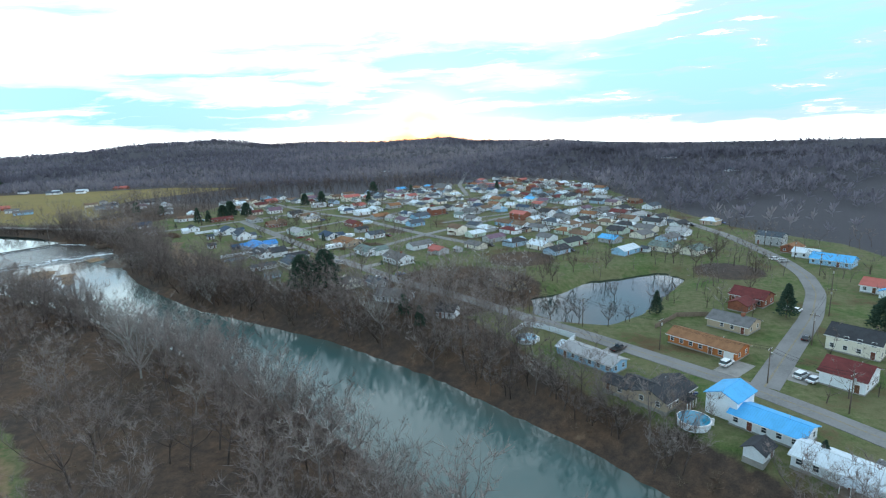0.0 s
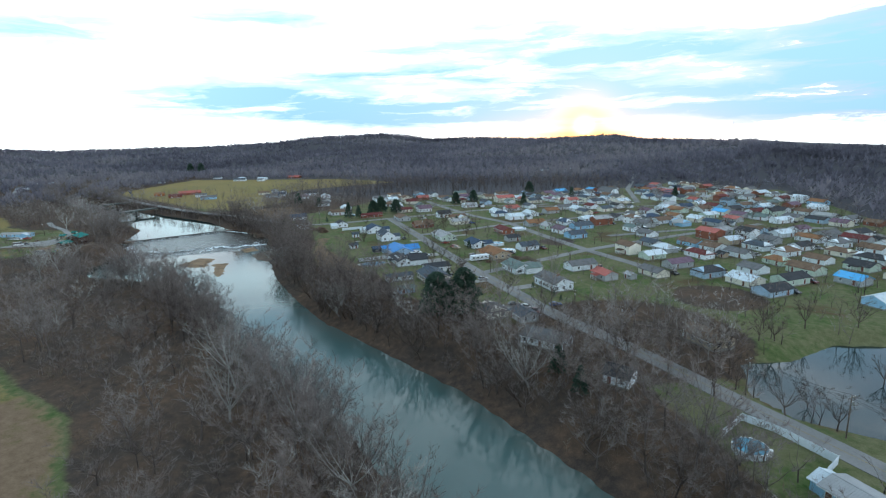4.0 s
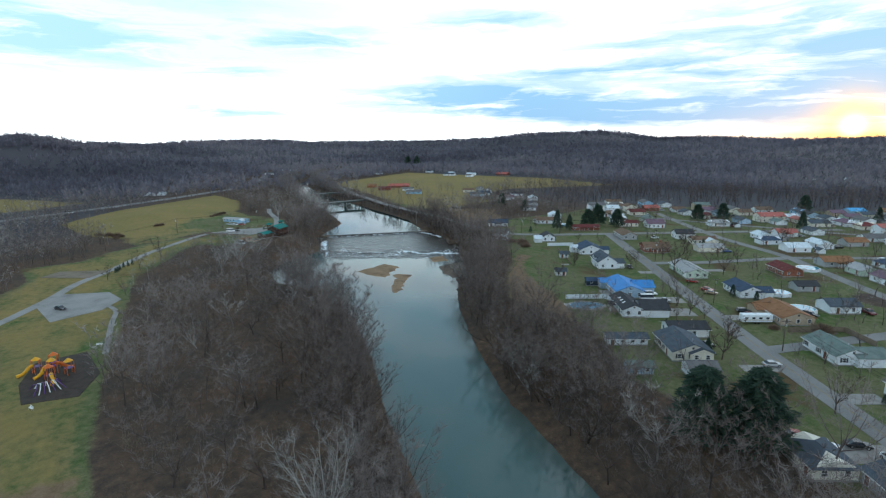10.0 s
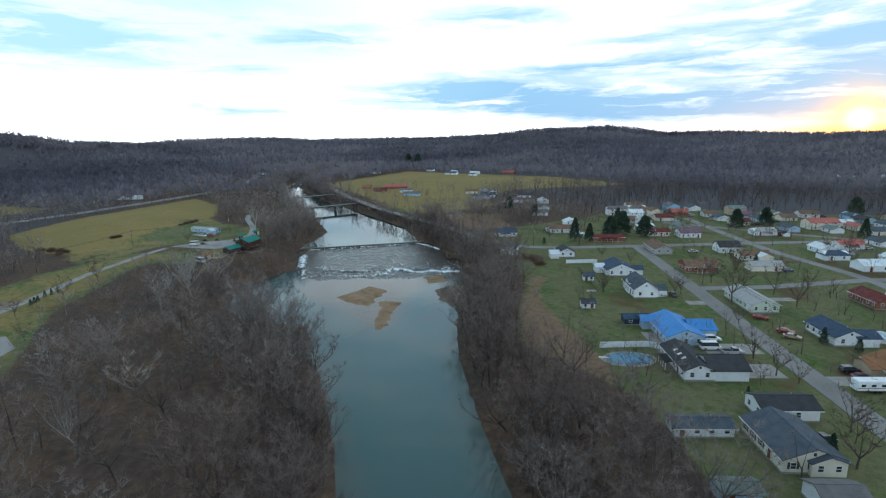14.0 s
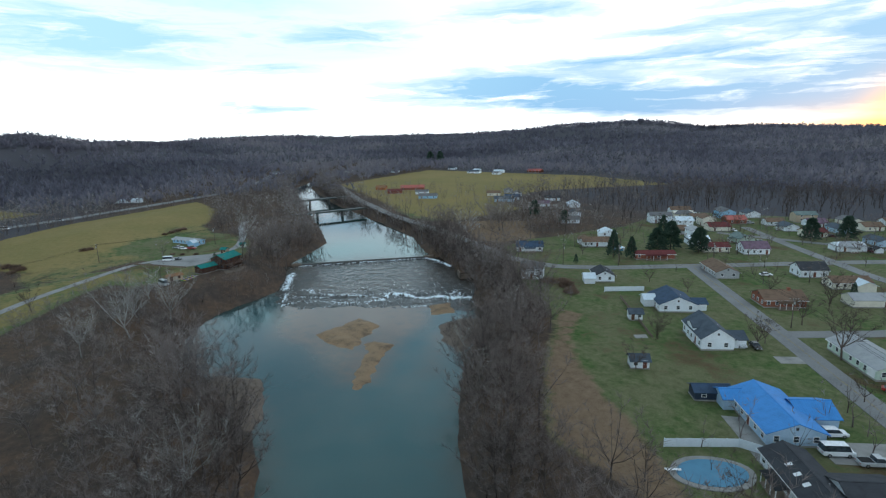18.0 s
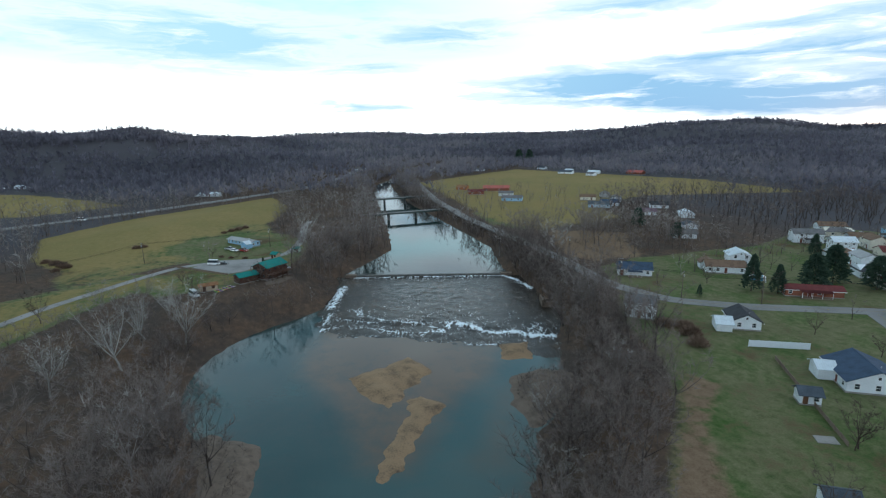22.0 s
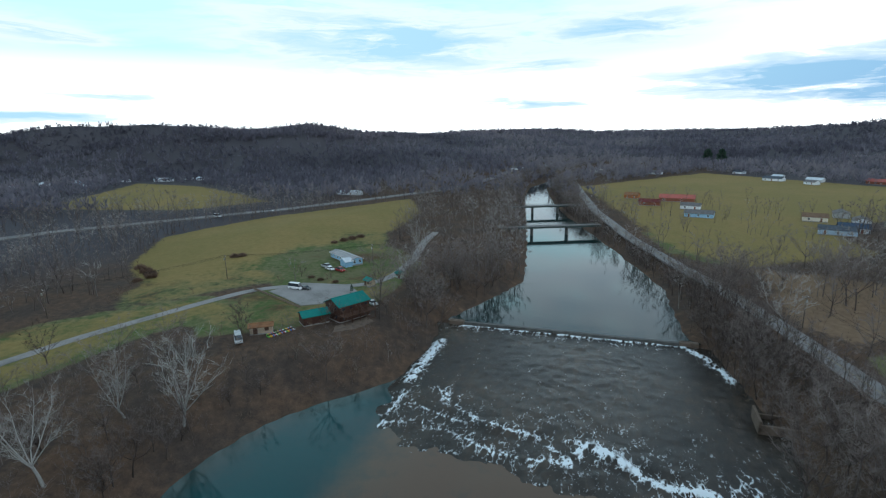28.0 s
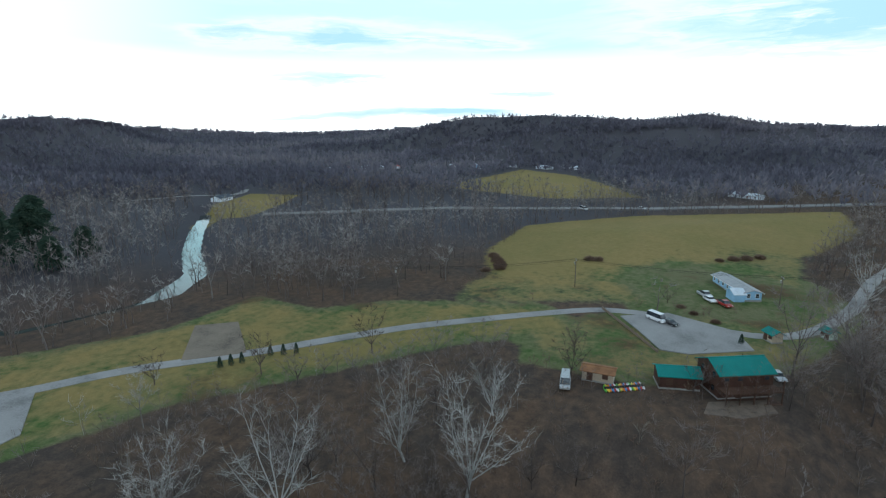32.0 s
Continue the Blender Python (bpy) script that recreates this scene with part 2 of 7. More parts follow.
def ground_material():
    """Leaf litter, lawn, hay meadow, bare earth and brush, by the cover attribute of the terrain."""
    m = bpy.data.materials.new("ground")
    m.use_nodes = True
    n = Nodes(m.node_tree)
    at = n.add("ShaderNodeTexCoord", 3)
    cov = n.tree.nodes.new("ShaderNodeAttribute")
    cov.attribute_name = "cover"
    s = n.tree.nodes.new("ShaderNodeSeparateColor")
    n.tree.links.new(cov.outputs[0], s.inputs[0])
    huge, big, mid, fine = n.noise(at, 0.011, 4.0), n.noise(at, 0.06, 5.0, 0.62), n.noise(at, 0.45, 5.0, 0.65), n.noise(at, 3.0, 5.0, 0.7)
    grain = n.math("ADD", n.math("MULTIPLY", mid, 0.5), n.math("MULTIPLY", fine, 0.5))
    patch = n.math("ADD", n.math("MULTIPLY", big, 0.65), n.math("MULTIPLY", mid, 0.35))
    litter = n.mix(n.ramp(patch, (0.42, (0, 0, 0)), (0.62, (1, 1, 1))),
                   n.ramp(grain, (0.3, (0.052, 0.036, 0.028)), (0.55, (0.105, 0.073, 0.056)), (0.72, (0.17, 0.12, 0.09))),
                   n.ramp(grain, (0.3, (0.085, 0.050, 0.032)), (0.55, (0.175, 0.100, 0.062)), (0.72, (0.24, 0.155, 0.10))))
    lawn = n.mix(n.ramp(patch, (0.34, (0, 0, 0)), (0.54, (1, 1, 1))),
                 n.ramp(grain, (0.3, (0.044, 0.074, 0.017)), (0.55, (0.088, 0.132, 0.030)), (0.72, (0.145, 0.180, 0.050))),
                 n.ramp(grain, (0.3, (0.115, 0.090, 0.040)), (0.55, (0.205, 0.162, 0.080)), (0.72, (0.29, 0.23, 0.115))))
    leafy = n.ramp(grain, (0.3, (0.075, 0.042, 0.022)), (0.55, (0.150, 0.082, 0.042)), (0.75, (0.20, 0.13, 0.07)))
    lawn = n.mix(n.ramp(n.math("ADD", n.math("MULTIPLY", n.noise(at, 0.037, 3.0), 0.75), n.math("MULTIPLY", mid, 0.25)), (0.55, (0, 0, 0)), (0.63, (1, 1, 1))), lawn, leafy)
    lawn = n.mix(1.0, lawn, (0.86, 1.04, 1.06), "MULTIPLY")
    hay = n.mix(n.ramp(n.math("ADD", n.math("MULTIPLY", huge, 0.6), n.math("MULTIPLY", big, 0.4)), (0.42, (0, 0, 0)), (0.58, (1, 1, 1))),
                n.ramp(grain, (0.3, (0.185, 0.145, 0.050)), (0.6, (0.265, 0.205, 0.076)), (0.75, (0.33, 0.26, 0.10))),
                n.ramp(grain, (0.3, (0.215, 0.155, 0.056)), (0.6, (0.31, 0.225, 0.088)), (0.75, (0.38, 0.28, 0.125))))
    earth = n.ramp(grain, (0.3, (0.13, 0.082, 0.05)), (0.55, (0.25, 0.165, 0.105)), (0.75, (0.34, 0.24, 0.16)))
    # hill floor, with the blue-grey of distance haze put into its colour
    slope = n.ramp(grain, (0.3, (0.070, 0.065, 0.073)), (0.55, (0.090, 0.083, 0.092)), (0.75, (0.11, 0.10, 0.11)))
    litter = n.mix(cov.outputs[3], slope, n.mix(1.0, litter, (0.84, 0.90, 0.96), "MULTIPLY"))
    wob = n.math("MULTIPLY", n.math("SUBTRACT", patch, 0.5), 1.1)
    col = litter
    for i, other in ((0, lawn), (1, hay), (2, earth)):
        fac = n.ramp(n.math("ADD", s.outputs[i], wob), (0.40, (0, 0, 0)), (0.60, (1, 1, 1)))
        col = n.mix(fac, col, other)
    col = n.mix(1.0, col, (0.84, 0.88, 0.90), "MULTIPLY")
    bsdf = n.tree.nodes.new("ShaderNodeBsdfPrincipled")
    n.tree.links.new(col, bsdf.inputs["Base Color"])
    bsdf.inputs["Roughness"].default_value = 0.95
    bsdf.inputs["Specular IOR Level"].default_value = 0.1
    h = n.math("ADD", n.math("MULTIPLY", mid, 0.5), n.math("MULTIPLY", fine, 0.3))
    n.tree.links.new(n.add("ShaderNodeBump", i_Height=h, i_Strength=0.6, i_Distance=0.4), bsdf.inputs["Normal"])
    n.tree.links.new(bsdf.outputs[0], n.tree.nodes.new("ShaderNodeOutputMaterial").inputs[0])
    return m


def water_material(name, deep, shallow, ripple, rough=0.04, scale=0.35, run=None):
    """Still, silty green river water: a body colour under a clear reflecting surface."""
    m = bpy.data.materials.new(name)
    m.use_nodes = True
    n = Nodes(m.node_tree)
    at = n.add("ShaderNodeTexCoord", 3)
    shoal = n.tree.nodes.new("ShaderNodeAttribute")
    shoal.attribute_name = "shoal"
    big = n.noise(at, 0.045, 4.0)
    bed = n.math("ADD", n.math("MULTIPLY", big, 0.5), n.math("MULTIPLY", n.noise(at, 0.22, 5.0, 0.65), 0.5))
    fac = n.math("ADD", shoal.outputs[2], n.math("MULTIPLY", n.math("SUBTRACT", bed, 0.5), n.math("MULTIPLY_ADD", shoal.outputs[2], 2.2, 0.4)), clamp=True)
    silt = n.tree.nodes.new("ShaderNodeAttribute")
    silt.attribute_name = "silt"
    # run: paler silty water, with bright sky reflection also put into the colour
    col = n.mix(fac, n.mix(silt.outputs[2], deep, run or deep), shallow)
    bsdf = n.tree.nodes.new("ShaderNodeBsdfPrincipled")
    n.tree.links.new(col, bsdf.inputs["Base Color"])
    bsdf.inputs["Roughness"].default_value = rough
    bsdf.inputs["IOR"].default_value = 1.34
    bsdf.inputs["Specular IOR Level"].default_value = 0.8
    wave = n.math("ADD", n.noise(at, scale, 3.0), n.math("MULTIPLY", n.noise(at, scale * 6, 3.0), 0.25))
    n.tree.links.new(n.add("ShaderNodeBump", i_Height=wave, i_Strength=ripple, i_Distance=0.3), bsdf.inputs["Normal"])
    n.tree.links.new(bsdf.outputs[0], n.tree.nodes.new("ShaderNodeOutputMaterial").inputs[0])
    return m


def rapid_material():
    """Fast shallow water over brown rock, breaking white where the foam attribute is high."""
    m = bpy.data.materials.new("riffle_water")
    m.use_nodes = True
    n = Nodes(m.node_tree)
    at = n.add("ShaderNodeTexCoord", 3)
    turned = n.add("ShaderNodeMapping", i_Vector=at, i_Rotation=(0, 0, radians(23)))
    flow = n.add("ShaderNodeMapping", i_Vector=turned, i_Scale=(0.55, 1.0, 1.0))
    white = n.tree.nodes.new("ShaderNodeAttribute")
    white.attribute_name = "foam"
    big, mid, fine = n.noise(turned, 0.05, 4.0), n.noise(flow, 0.45, 6.0, 0.66), n.noise(flow, 2.2, 5.0, 0.68)
    rock = n.ramp(n.math("ADD", n.math("MULTIPLY", big, 0.5), n.math("MULTIPLY", mid, 0.5)), (0.36, (0.016, 0.015, 0.013)), (0.50, (0.034, 0.028, 0.022)), (0.64, (0.072, 0.054, 0.038)))
    ridge = n.math("SUBTRACT", 1.0, n.math("MULTIPLY", n.math("ABSOLUTE", n.math("SUBTRACT", n.noise(flow, 0.55, 4.0, 0.6), 0.5)), 5.0))
    lace = n.math("ADD", n.math("MULTIPLY", ridge, 0.32), n.math("ADD", n.math("MULTIPLY", mid, 0.3), n.math("MULTIPLY", fine, 0.38)))
    fac = n.math("ADD", white.outputs[2], n.math("MULTIPLY", n.math("SUBTRACT", lace, 0.60), 5.0))
    fac = n.ramp(fac, (0.50, (0, 0, 0)), (1.05, (1, 1, 1)))
    col = n.mix(fac, rock, (0.82, 0.90, 0.95))
    bsdf = n.tree.nodes.new("ShaderNodeBsdfPrincipled")
    n.tree.links.new(col, bsdf.inputs["Base Color"])
    n.tree.links.new(n.math("MULTIPLY_ADD", fac, 0.65, 0.2), bsdf.inputs["Roughness"])
    bsdf.inputs["Specular IOR Level"].default_value = 0.3
    h = n.math("ADD", n.math("MULTIPLY", mid, 0.6), n.math("MULTIPLY", fine, 0.5))
    n.tree.links.new(n.add("ShaderNodeBump", i_Height=h, i_Strength=0.6, i_Distance=0.4), bsdf.inputs["Normal"])
    n.tree.links.new(bsdf.outputs[0], n.tree.nodes.new("ShaderNodeOutputMaterial").inputs[0])
    return m


def bark_material(name, dark, light):
    """Bark whose tone differs a little from tree to tree, by the tint attribute where there is one."""
    m = bpy.data.materials.new(name)
    m.use_nodes = True
    n = Nodes(m.node_tree)
    at = n.add("ShaderNodeTexCoord", 3)
    tint = n.tree.nodes.new("ShaderNodeAttribute")
    tint.attribute_name = "tint"
    rnd = n.add("ShaderNodeObjectInfo", "Random")
    f = n.math("ADD", n.math("MULTIPLY", n.noise(at, 1.2, 4.0), 0.5), n.math("MULTIPLY", n.math("ADD", tint.outputs[2], n.math("MULTIPLY", rnd, 0.6)), 0.5))
    bsdf = n.tree.nodes.new("ShaderNodeBsdfPrincipled")
    n.tree.links.new(n.ramp(f, (0.25, dark), (0.75, light)), bsdf.inputs["Base Color"])
    bsdf.inputs["Roughness"].default_value = 0.95
    bsdf.inputs["Specular IOR Level"].default_value = 0.1
    n.tree.links.new(bsdf.outputs[0], n.tree.nodes.new("ShaderNodeOutputMaterial").inputs[0])
    return m


def wood_tint_material(name, *stops):
    """Twigs of many trees in one mesh: each tree's own tone comes from the tint attribute."""
    m = bpy.data.materials.new(name)
    m.use_nodes = True
    n = Nodes(m.node_tree)
    tint = n.tree.nodes.new("ShaderNodeAttribute")
    tint.attribute_name = "tint"
    isl = n.add("ShaderNodeNewGeometry", "Random Per Island")
    f = n.math("ADD", tint.outputs[2], n.math("MULTIPLY", n.math("SUBTRACT", isl, 0.5), 0.22), clamp=True)
    col = n.ramp(f, *stops)
    bsdf = n.tree.nodes.new("ShaderNodeBsdfPrincipled")
    n.tree.links.new(col, bsdf.inputs["Base Color"])
    bsdf.inputs["Roughness"].default_value = 0.95
    bsdf.inputs["Specular IOR Level"].default_value = 0.1
    # a sliver stands for a bundle of fine twigs, which lets some light through
    airy = n.tree.nodes.new("ShaderNodeMixShader")
    airy.inputs[0].default_value = 0.48
    n.tree.links.new(bsdf.outputs[0], airy.inputs[1])
    n.tree.links.new(n.add("ShaderNodeBsdfTranslucent", i_Color=col), airy.inputs[2])
    n.tree.links.new(airy.outputs[0], n.tree.nodes.new("ShaderNodeOutputMaterial").inputs[0])
    return m


def glass_material(name, colour=(0.03, 0.04, 0.05), rough=0.08):
    m = bpy.data.materials.new(name)
    m.use_nodes = True
    n = Nodes(m.node_tree)
    at = n.add("ShaderNodeTexCoord", 3)
    bsdf = n.tree.nodes.new("ShaderNodeBsdfPrincipled")
    n.tree.links.new(n.ramp(n.noise(at, 1.3, 2.0), (0.35, tuple(c * 0.6 for c in colour)), (0.65, tuple(c * 1.6 for c in colour))), bsdf.inputs["Base Color"])
    bsdf.inputs["Roughness"].default_value = rough
    bsdf.inputs["Specular IOR Level"].default_value = 0.7
    n.tree.links.new(bsdf.outputs[0], n.tree.nodes.new("ShaderNodeOutputMaterial").inputs[0])
    return m


GROUND = ground_material()
ASPHALT = material("asphalt", (0.215, 0.212, 0.21), 0.9, 0.16, 0.08, 2.0, 0.2)
DIRT = material("bare_dirt", (0.19, 0.155, 0.12), 0.95, 0.25, 0.15, 2.5, 0.5)
GRAVEL = material("pale_gravel", (0.27, 0.265, 0.26), 0.95, 0.2, 0.12, 3.0, 0.4)
CONCRETE = material("concrete", (0.28, 0.27, 0.255), 0.85, 0.18, 0.4, 6.0, 0.25)
LINE_PAINT = material("worn_yellow_paint", (0.27, 0.21, 0.09), 0.8, 0.2, 0.8, 8.0, 0.1)
WATER = water_material("river_water", (0.004, 0.050, 0.056), (0.115, 0.080, 0.054), 0.07, run=(0.052, 0.108, 0.106))
WATER_UP = water_material("pool_water", (0.008, 0.026, 0.026), (0.020, 0.032, 0.028), 0.05)
WATER_RAPID = rapid_material()
SAND = material("wet_sand", (0.26, 0.172, 0.10), 0.85, 0.25, 0.25, 2.5, 0.4, second=(0.075, 0.052, 0.036))
ROCK = material("brown_rock", (0.15, 0.115, 0.09), 0.9, 0.25, 0.6, 4.0, 0.6)
BARK_BROWN = bark_material("brown_bark", (0.066, 0.050, 0.042), (0.165, 0.132, 0.112))
BUSH_TWIGS = bark_material("bush_twigs", (0.15, 0.10, 0.075), (0.28, 0.20, 0.15))
BARK_WHITE = bark_material("sycamore_bark", (0.23, 0.225, 0.21), (0.56, 0.55, 0.52))
TWIGS = wood_tint_material("woodland_twigs", (0.0, (0.078, 0.063, 0.057)), (0.35, (0.182, 0.150, 0.138)), (0.65, (0.245, 0.210, 0.198)),
                           (0.85, (0.30, 0.275, 0.26)), (1.0, (0.44, 0.42, 0.40)))
BRUSH_TWIGS = wood_tint_material("brush_twigs", (0.0, (0.120, 0.076, 0.058)), (0.3, (0.190, 0.122, 0.092)), (0.6, (0.190, 0.155, 0.115)), (1.0, (0.26, 0.23, 0.19)))
# far twigs: the bluish air haze over the hills is painted into these tones
HAZED_TWIGS = wood_tint_material("hillside_twigs", (0.0, (0.096, 0.094, 0.118)), (0.4, (0.156, 0.150, 0.184)), (0.8, (0.216, 0.204, 0.236)), (1.0, (0.26, 0.24, 0.25)))
NEEDLES = wood_tint_material("evergreen_needles", (0.0, (0.028, 0.054, 0.042)), (0.5, (0.056, 0.094, 0.070)), (1.0, (0.095, 0.140, 0.095)))

# ---- the lie of the land ----
LOW, HIGH = -7.9, -5.3          # water below and above the dam
# river: x, y, half width
RIVER = [(330, -210, 19), (180, -85, 19), (90, 2, 19), (38, 52, 19), (-8, 92, 19), (-51, 121, 18), (-92, 142, 17), (-134, 156, 16), (-168, 167, 16),
         (-198, 181, 17), (-233, 196, 21), (-272, 212, 31), (-310, 222, 51), (-339, 248, 41.5), (-384, 264, 35), (-427, 289, 26), (-495, 302, 21),
         (-610, 321, 13), (-705, 341, 11), (-780, 362, 8), (-880, 420, 6), (-1000, 520, 6)]
CREEK = [(-285, -60, 4), (-300, 5, 5), (-330, 33, 5.5), (-364, 36, 5.5), (-392, 14, 5), (-413, -25, 4.5), (-440, -66, 4.5), (-480, -120, 4)]
POND = [(-19, 201), (-17, 183), (-7, 174), (7, 173), (20, 188), (28, 205), (42, 236), (34, 246), (16, 233), (4, 228), (-7, 209)]
# crest of the hills seen round (-200, 200): bearing, height of the skyline above the eye in degrees, distance
CREST = [(0, -0.6, 1200), (40, -0.9, 900), (62, -1.2, 760), (75, -0.95, 820), (82, -0.62, 1100), (95, -0.55, 1500), (99, 0.0, 1700), (108, -0.28, 1800),
         (115.7, 0.05, 1900), (120.5, -0.08, 1900), (126, 0.82, 1900), (130, 0.6, 1900), (134, 0.44, 1900), (138, 0.0, 2000), (145, -0.3, 2400), (152, -0.3, 2600),
         (159, -0.35, 2600), (163, -0.05, 2300), (170, 0.0, 2000), (177, -0.1, 1500), (182.5, 0.2, 1250), (187.5, 1.15, 1150), (193, 0.65, 1100), (201, 1.2, 1050),
         (209.5, 1.1, 1050), (214, 0.2, 1300), (220, -0.35, 2200), (230, -0.45, 2500), (239, -0.1, 2000), (246.5, 1.3, 1150), (251, 1.05, 1050),
         (258, 0.3, 1000), (275, 0.3, 1000), (300, 0.0, 1100), (330, -0.3, 1200), (360, -0.6, 1200)]
FOOT = [(0, 500), (60, 370), (75, 420), (90, 480), (105, 640), (120, 720), (135, 760), (150, 900), (165, 900), (175, 700), (185, 690), (200, 760), (215, 800),
        (230, 640), (245, 620), (260, 560), (300, 600), (360, 500)]
HUB = np.array((-200.0, 200.0))


def seg_distance(px, py, line):
    """Distance from points to a line with half widths, less the half width."""
    best = np.full(px.shape, 1e9)
    for (ax, ay, aw), (bx, by, bw) in zip(line, line[1:]):
        dx, dy = bx - ax, by - ay
        u = np.clip(((px - ax) * dx + (py - ay) * dy) / (dx * dx + dy * dy), 0, 1)
        d = np.hypot(px - ax - u * dx, py - ay - u * dy) - (aw + u * (bw - aw))
        best = np.minimum(best, d)
    return best


def inside(px, py, poly):
    hit = np.zeros(px.shape, bool)
    for (ax, ay), (bx, by) in zip(poly, poly[1:] + poly[:1]):
        if ay == by:
            continue
        hit ^= ((ay > py) != (by > py)) & (px < (bx - ax) * (py - ay) / (by - ay) + ax)
    return hit


def edge_distance(px, py, poly):
    """Positive inside the polygon, negative outside."""
    d = seg_distance(px, py, [(x, y, 0) for x, y in poly + poly[:1]])
    return np.where(inside(px, py, poly), d, -d)


def smooth(a, b, x):
    t = np.clip((x - a) / (b - a), 0, 1)
    return t * t * (3 - 2 * t)


RNG = np.random.default_rng(7)
LATTICE = RNG.random((256, 256))


def value_noise(x, y, size):
    """Smooth noise between 0 and 1 with features of that size in metres."""
    u, v = x / size, y / size
    i, j = np.floor(u).astype(int), np.floor(v).astype(int)
    a, b = u - i, v - j
    a, b = a * a * (3 - 2 * a), b * b * (3 - 2 * b)
    g = lambda p, q: LATTICE[p % 256, q % 256]
    return (g(i, j) * (1 - a) + g(i + 1, j) * a) * (1 - b) + (g(i, j + 1) * (1 - a) + g(i + 1, j + 1) * a) * b


HAYFIELD = [(-404, 120), (-436, 117), (-470, 100), (-534, 88), (-590, 125), (-672, 226), (-600, 232), (-520, 212), (-468, 214), (-440, 204), (-432, 172), (-418, 146)]
FIELD_FAR = [(-668, -60), (-880, -85), (-830, 0), (-765, 52), (-680, 110), (-640, 60)]
FIELD_EAST = [(-470, 342), (-560, 360), (-730, 388), (-845, 580), (-602, 665), (-470, 650), (-520, 520), (-500, 440), (-440, 420), (-430, 350)]
FIELD_CREEK = [(-445, -80), (-480, -122), (-545, -160), (-560, -120), (-510, -85), (-470, -62)]
FIELD_SMALL = [(-450, 333), (-432, 345), (-495, 385), (-505, 345)]


def land(x, y):
    """Height of the ground."""
    x, y = np.asarray(x, float), np.asarray(y, float)
    dx, dy = x - HUB[0], y - HUB[1]
    r, az = np.hypot(dx, dy), np.degrees(np.arctan2(dy, dx)) % 360
    deg, elev, dist = zip(*CREST)
    rc, top = np.interp(az, deg, dist), np.interp(az, deg, elev)
    rf = np.interp(az, *zip(*FOOT))
    rf = rf * (0.9 + 0.2 * value_noise(x + 900, y, 160))
    crest = 59 + rc * np.tan(np.radians(top + 0.12)) - 11
    t = np.clip((r - rf) / (rc - rf), 0, 1)
    fold = np.abs(2 * value_noise(x + 170, y + 90, 330) - 1) * 0.65 + np.abs(2 * value_noise(x, y, 150) - 1) * 0.35
    spur = 1.25 * np.clip(1.15 - 1.5 * fold, 0, 1)
    z = crest * (t ** 0.8) * (1 - (1 - t) ** 0.7 * 0.75 * spur) + np.where(r > rc, -(r - rc) * 0.03, 0)
    z = z + 0.35 * (value_noise(x, y, 23) - 0.5)
    # the hayfield swells up gently from the gravel road
    z = z + 5.0 * smooth(0, 70, edge_distance(x, y, HAYFIELD)) * smooth(-430, -560, x)
    d = seg_distance(x, y, RIVER)
    bank = 17 + 6 * (value_noise(x, y, 30) - 0.5)
    water = np.where(x - 0.42 * (y - 264) < -387, HIGH, LOW)
    z = np.where(d < bank, np.minimum(z, water + 0.3 + (0.0 - water - 0.3 + z) * smooth(-1.0, 1.0, d / bank * 2 - 1)), z)
    z = np.where(d < 4, np.minimum(z, water + 0.35 + d * 0.30), z)
    z = np.where(d < 0, np.maximum(np.minimum(z, water + d * 0.35), water - 2.0), z)
    d = seg_distance(x, y, CREEK)
    z = np.where(d < 9, np.minimum(z, LOW + 2.2 + smooth(-2, 9, d) * 5.5), z)
    p = edge_distance(x, y, POND)
    z = np.where(p > -7, np.minimum(z, -3.6 + 3.6 * smooth(1, -7, p)), z)
    return z


def ground_z(x, y):
    return float(land(np.array([x]), np.array([y]))[0])


TOWN = [(90, 40), (42, 88), (18, 104), (0, 122), (-18, 146), (-36, 166), (-62, 178), (-84, 192), (-106, 202), (-136, 202), (-166, 224), (-190, 226), (-206, 224),
        (-228, 243), (-250, 268), (-268, 282), (-292, 290), (-318, 312), (-346, 326), (-352, 350), (-345, 420), (-365, 490), (-250, 548), (-172, 625), (-112, 705), (-10, 630),
        (56, 440), (88, 350), (125, 300), (150, 200), (170, 60)]
PARK = [(-60, 10), (-92, 58), (-120, 76), (-152, 90), (-182, 91), (-222, 96), (-262, 103), (-326, 114), (-362, 134), (-384, 146), (-404, 168), (-420, 150),
        (-399, 110), (-380, 96), (-378, 72), (-347, 76), (-318, 62), (-290, 20), (-230, -30), (-120, -40)]
LODGE_LAWN = [(-380, 160), (-400, 150), (-430, 172), (-440, 205), (-470, 214), (-480, 205), (-455, 225), (-420, 215), (-398, 205), (-384, 185)]
COPSES = [(-50, 203, 34), (-385, 372, 34), (60, 240, 14), (-120, 330, 10), (-30, 255, 16)]
MEADOW_DRY = [(-166, 224), (-206, 224), (-228, 243), (-250, 268), (-262, 280), (-252, 284), (-236, 262), (-214, 248), (-196, 240)]
PARK_DRY = [(-60, 10), (-92, 58), (-120, 76), (-152, 90), (-174, 91), (-181, 72), (-190, 20), (-120, -40)]
BRUSH = [(-352, 328), (-368, 322), (-428, 352), (-402, 388), (-352, 356)]

# the terrain: one sheet, finest along the river and the streets
fine = lambda a, b, step: list(np.arange(a, b, step))
grow = [0]
while grow[-1] < 3900:
    grow.append(grow[-1] + min(4 + grow[-1] * 0.10, 90))
xs = np.array([-740 - g for g in grow[:0:-1]] + fine(-740, 180, 4.0) + [180 + g for g in grow])
ys = np.array([-140 - g for g in grow[:0:-1]] + fine(-140, 480, 4.0) + [480 + g for g in grow])
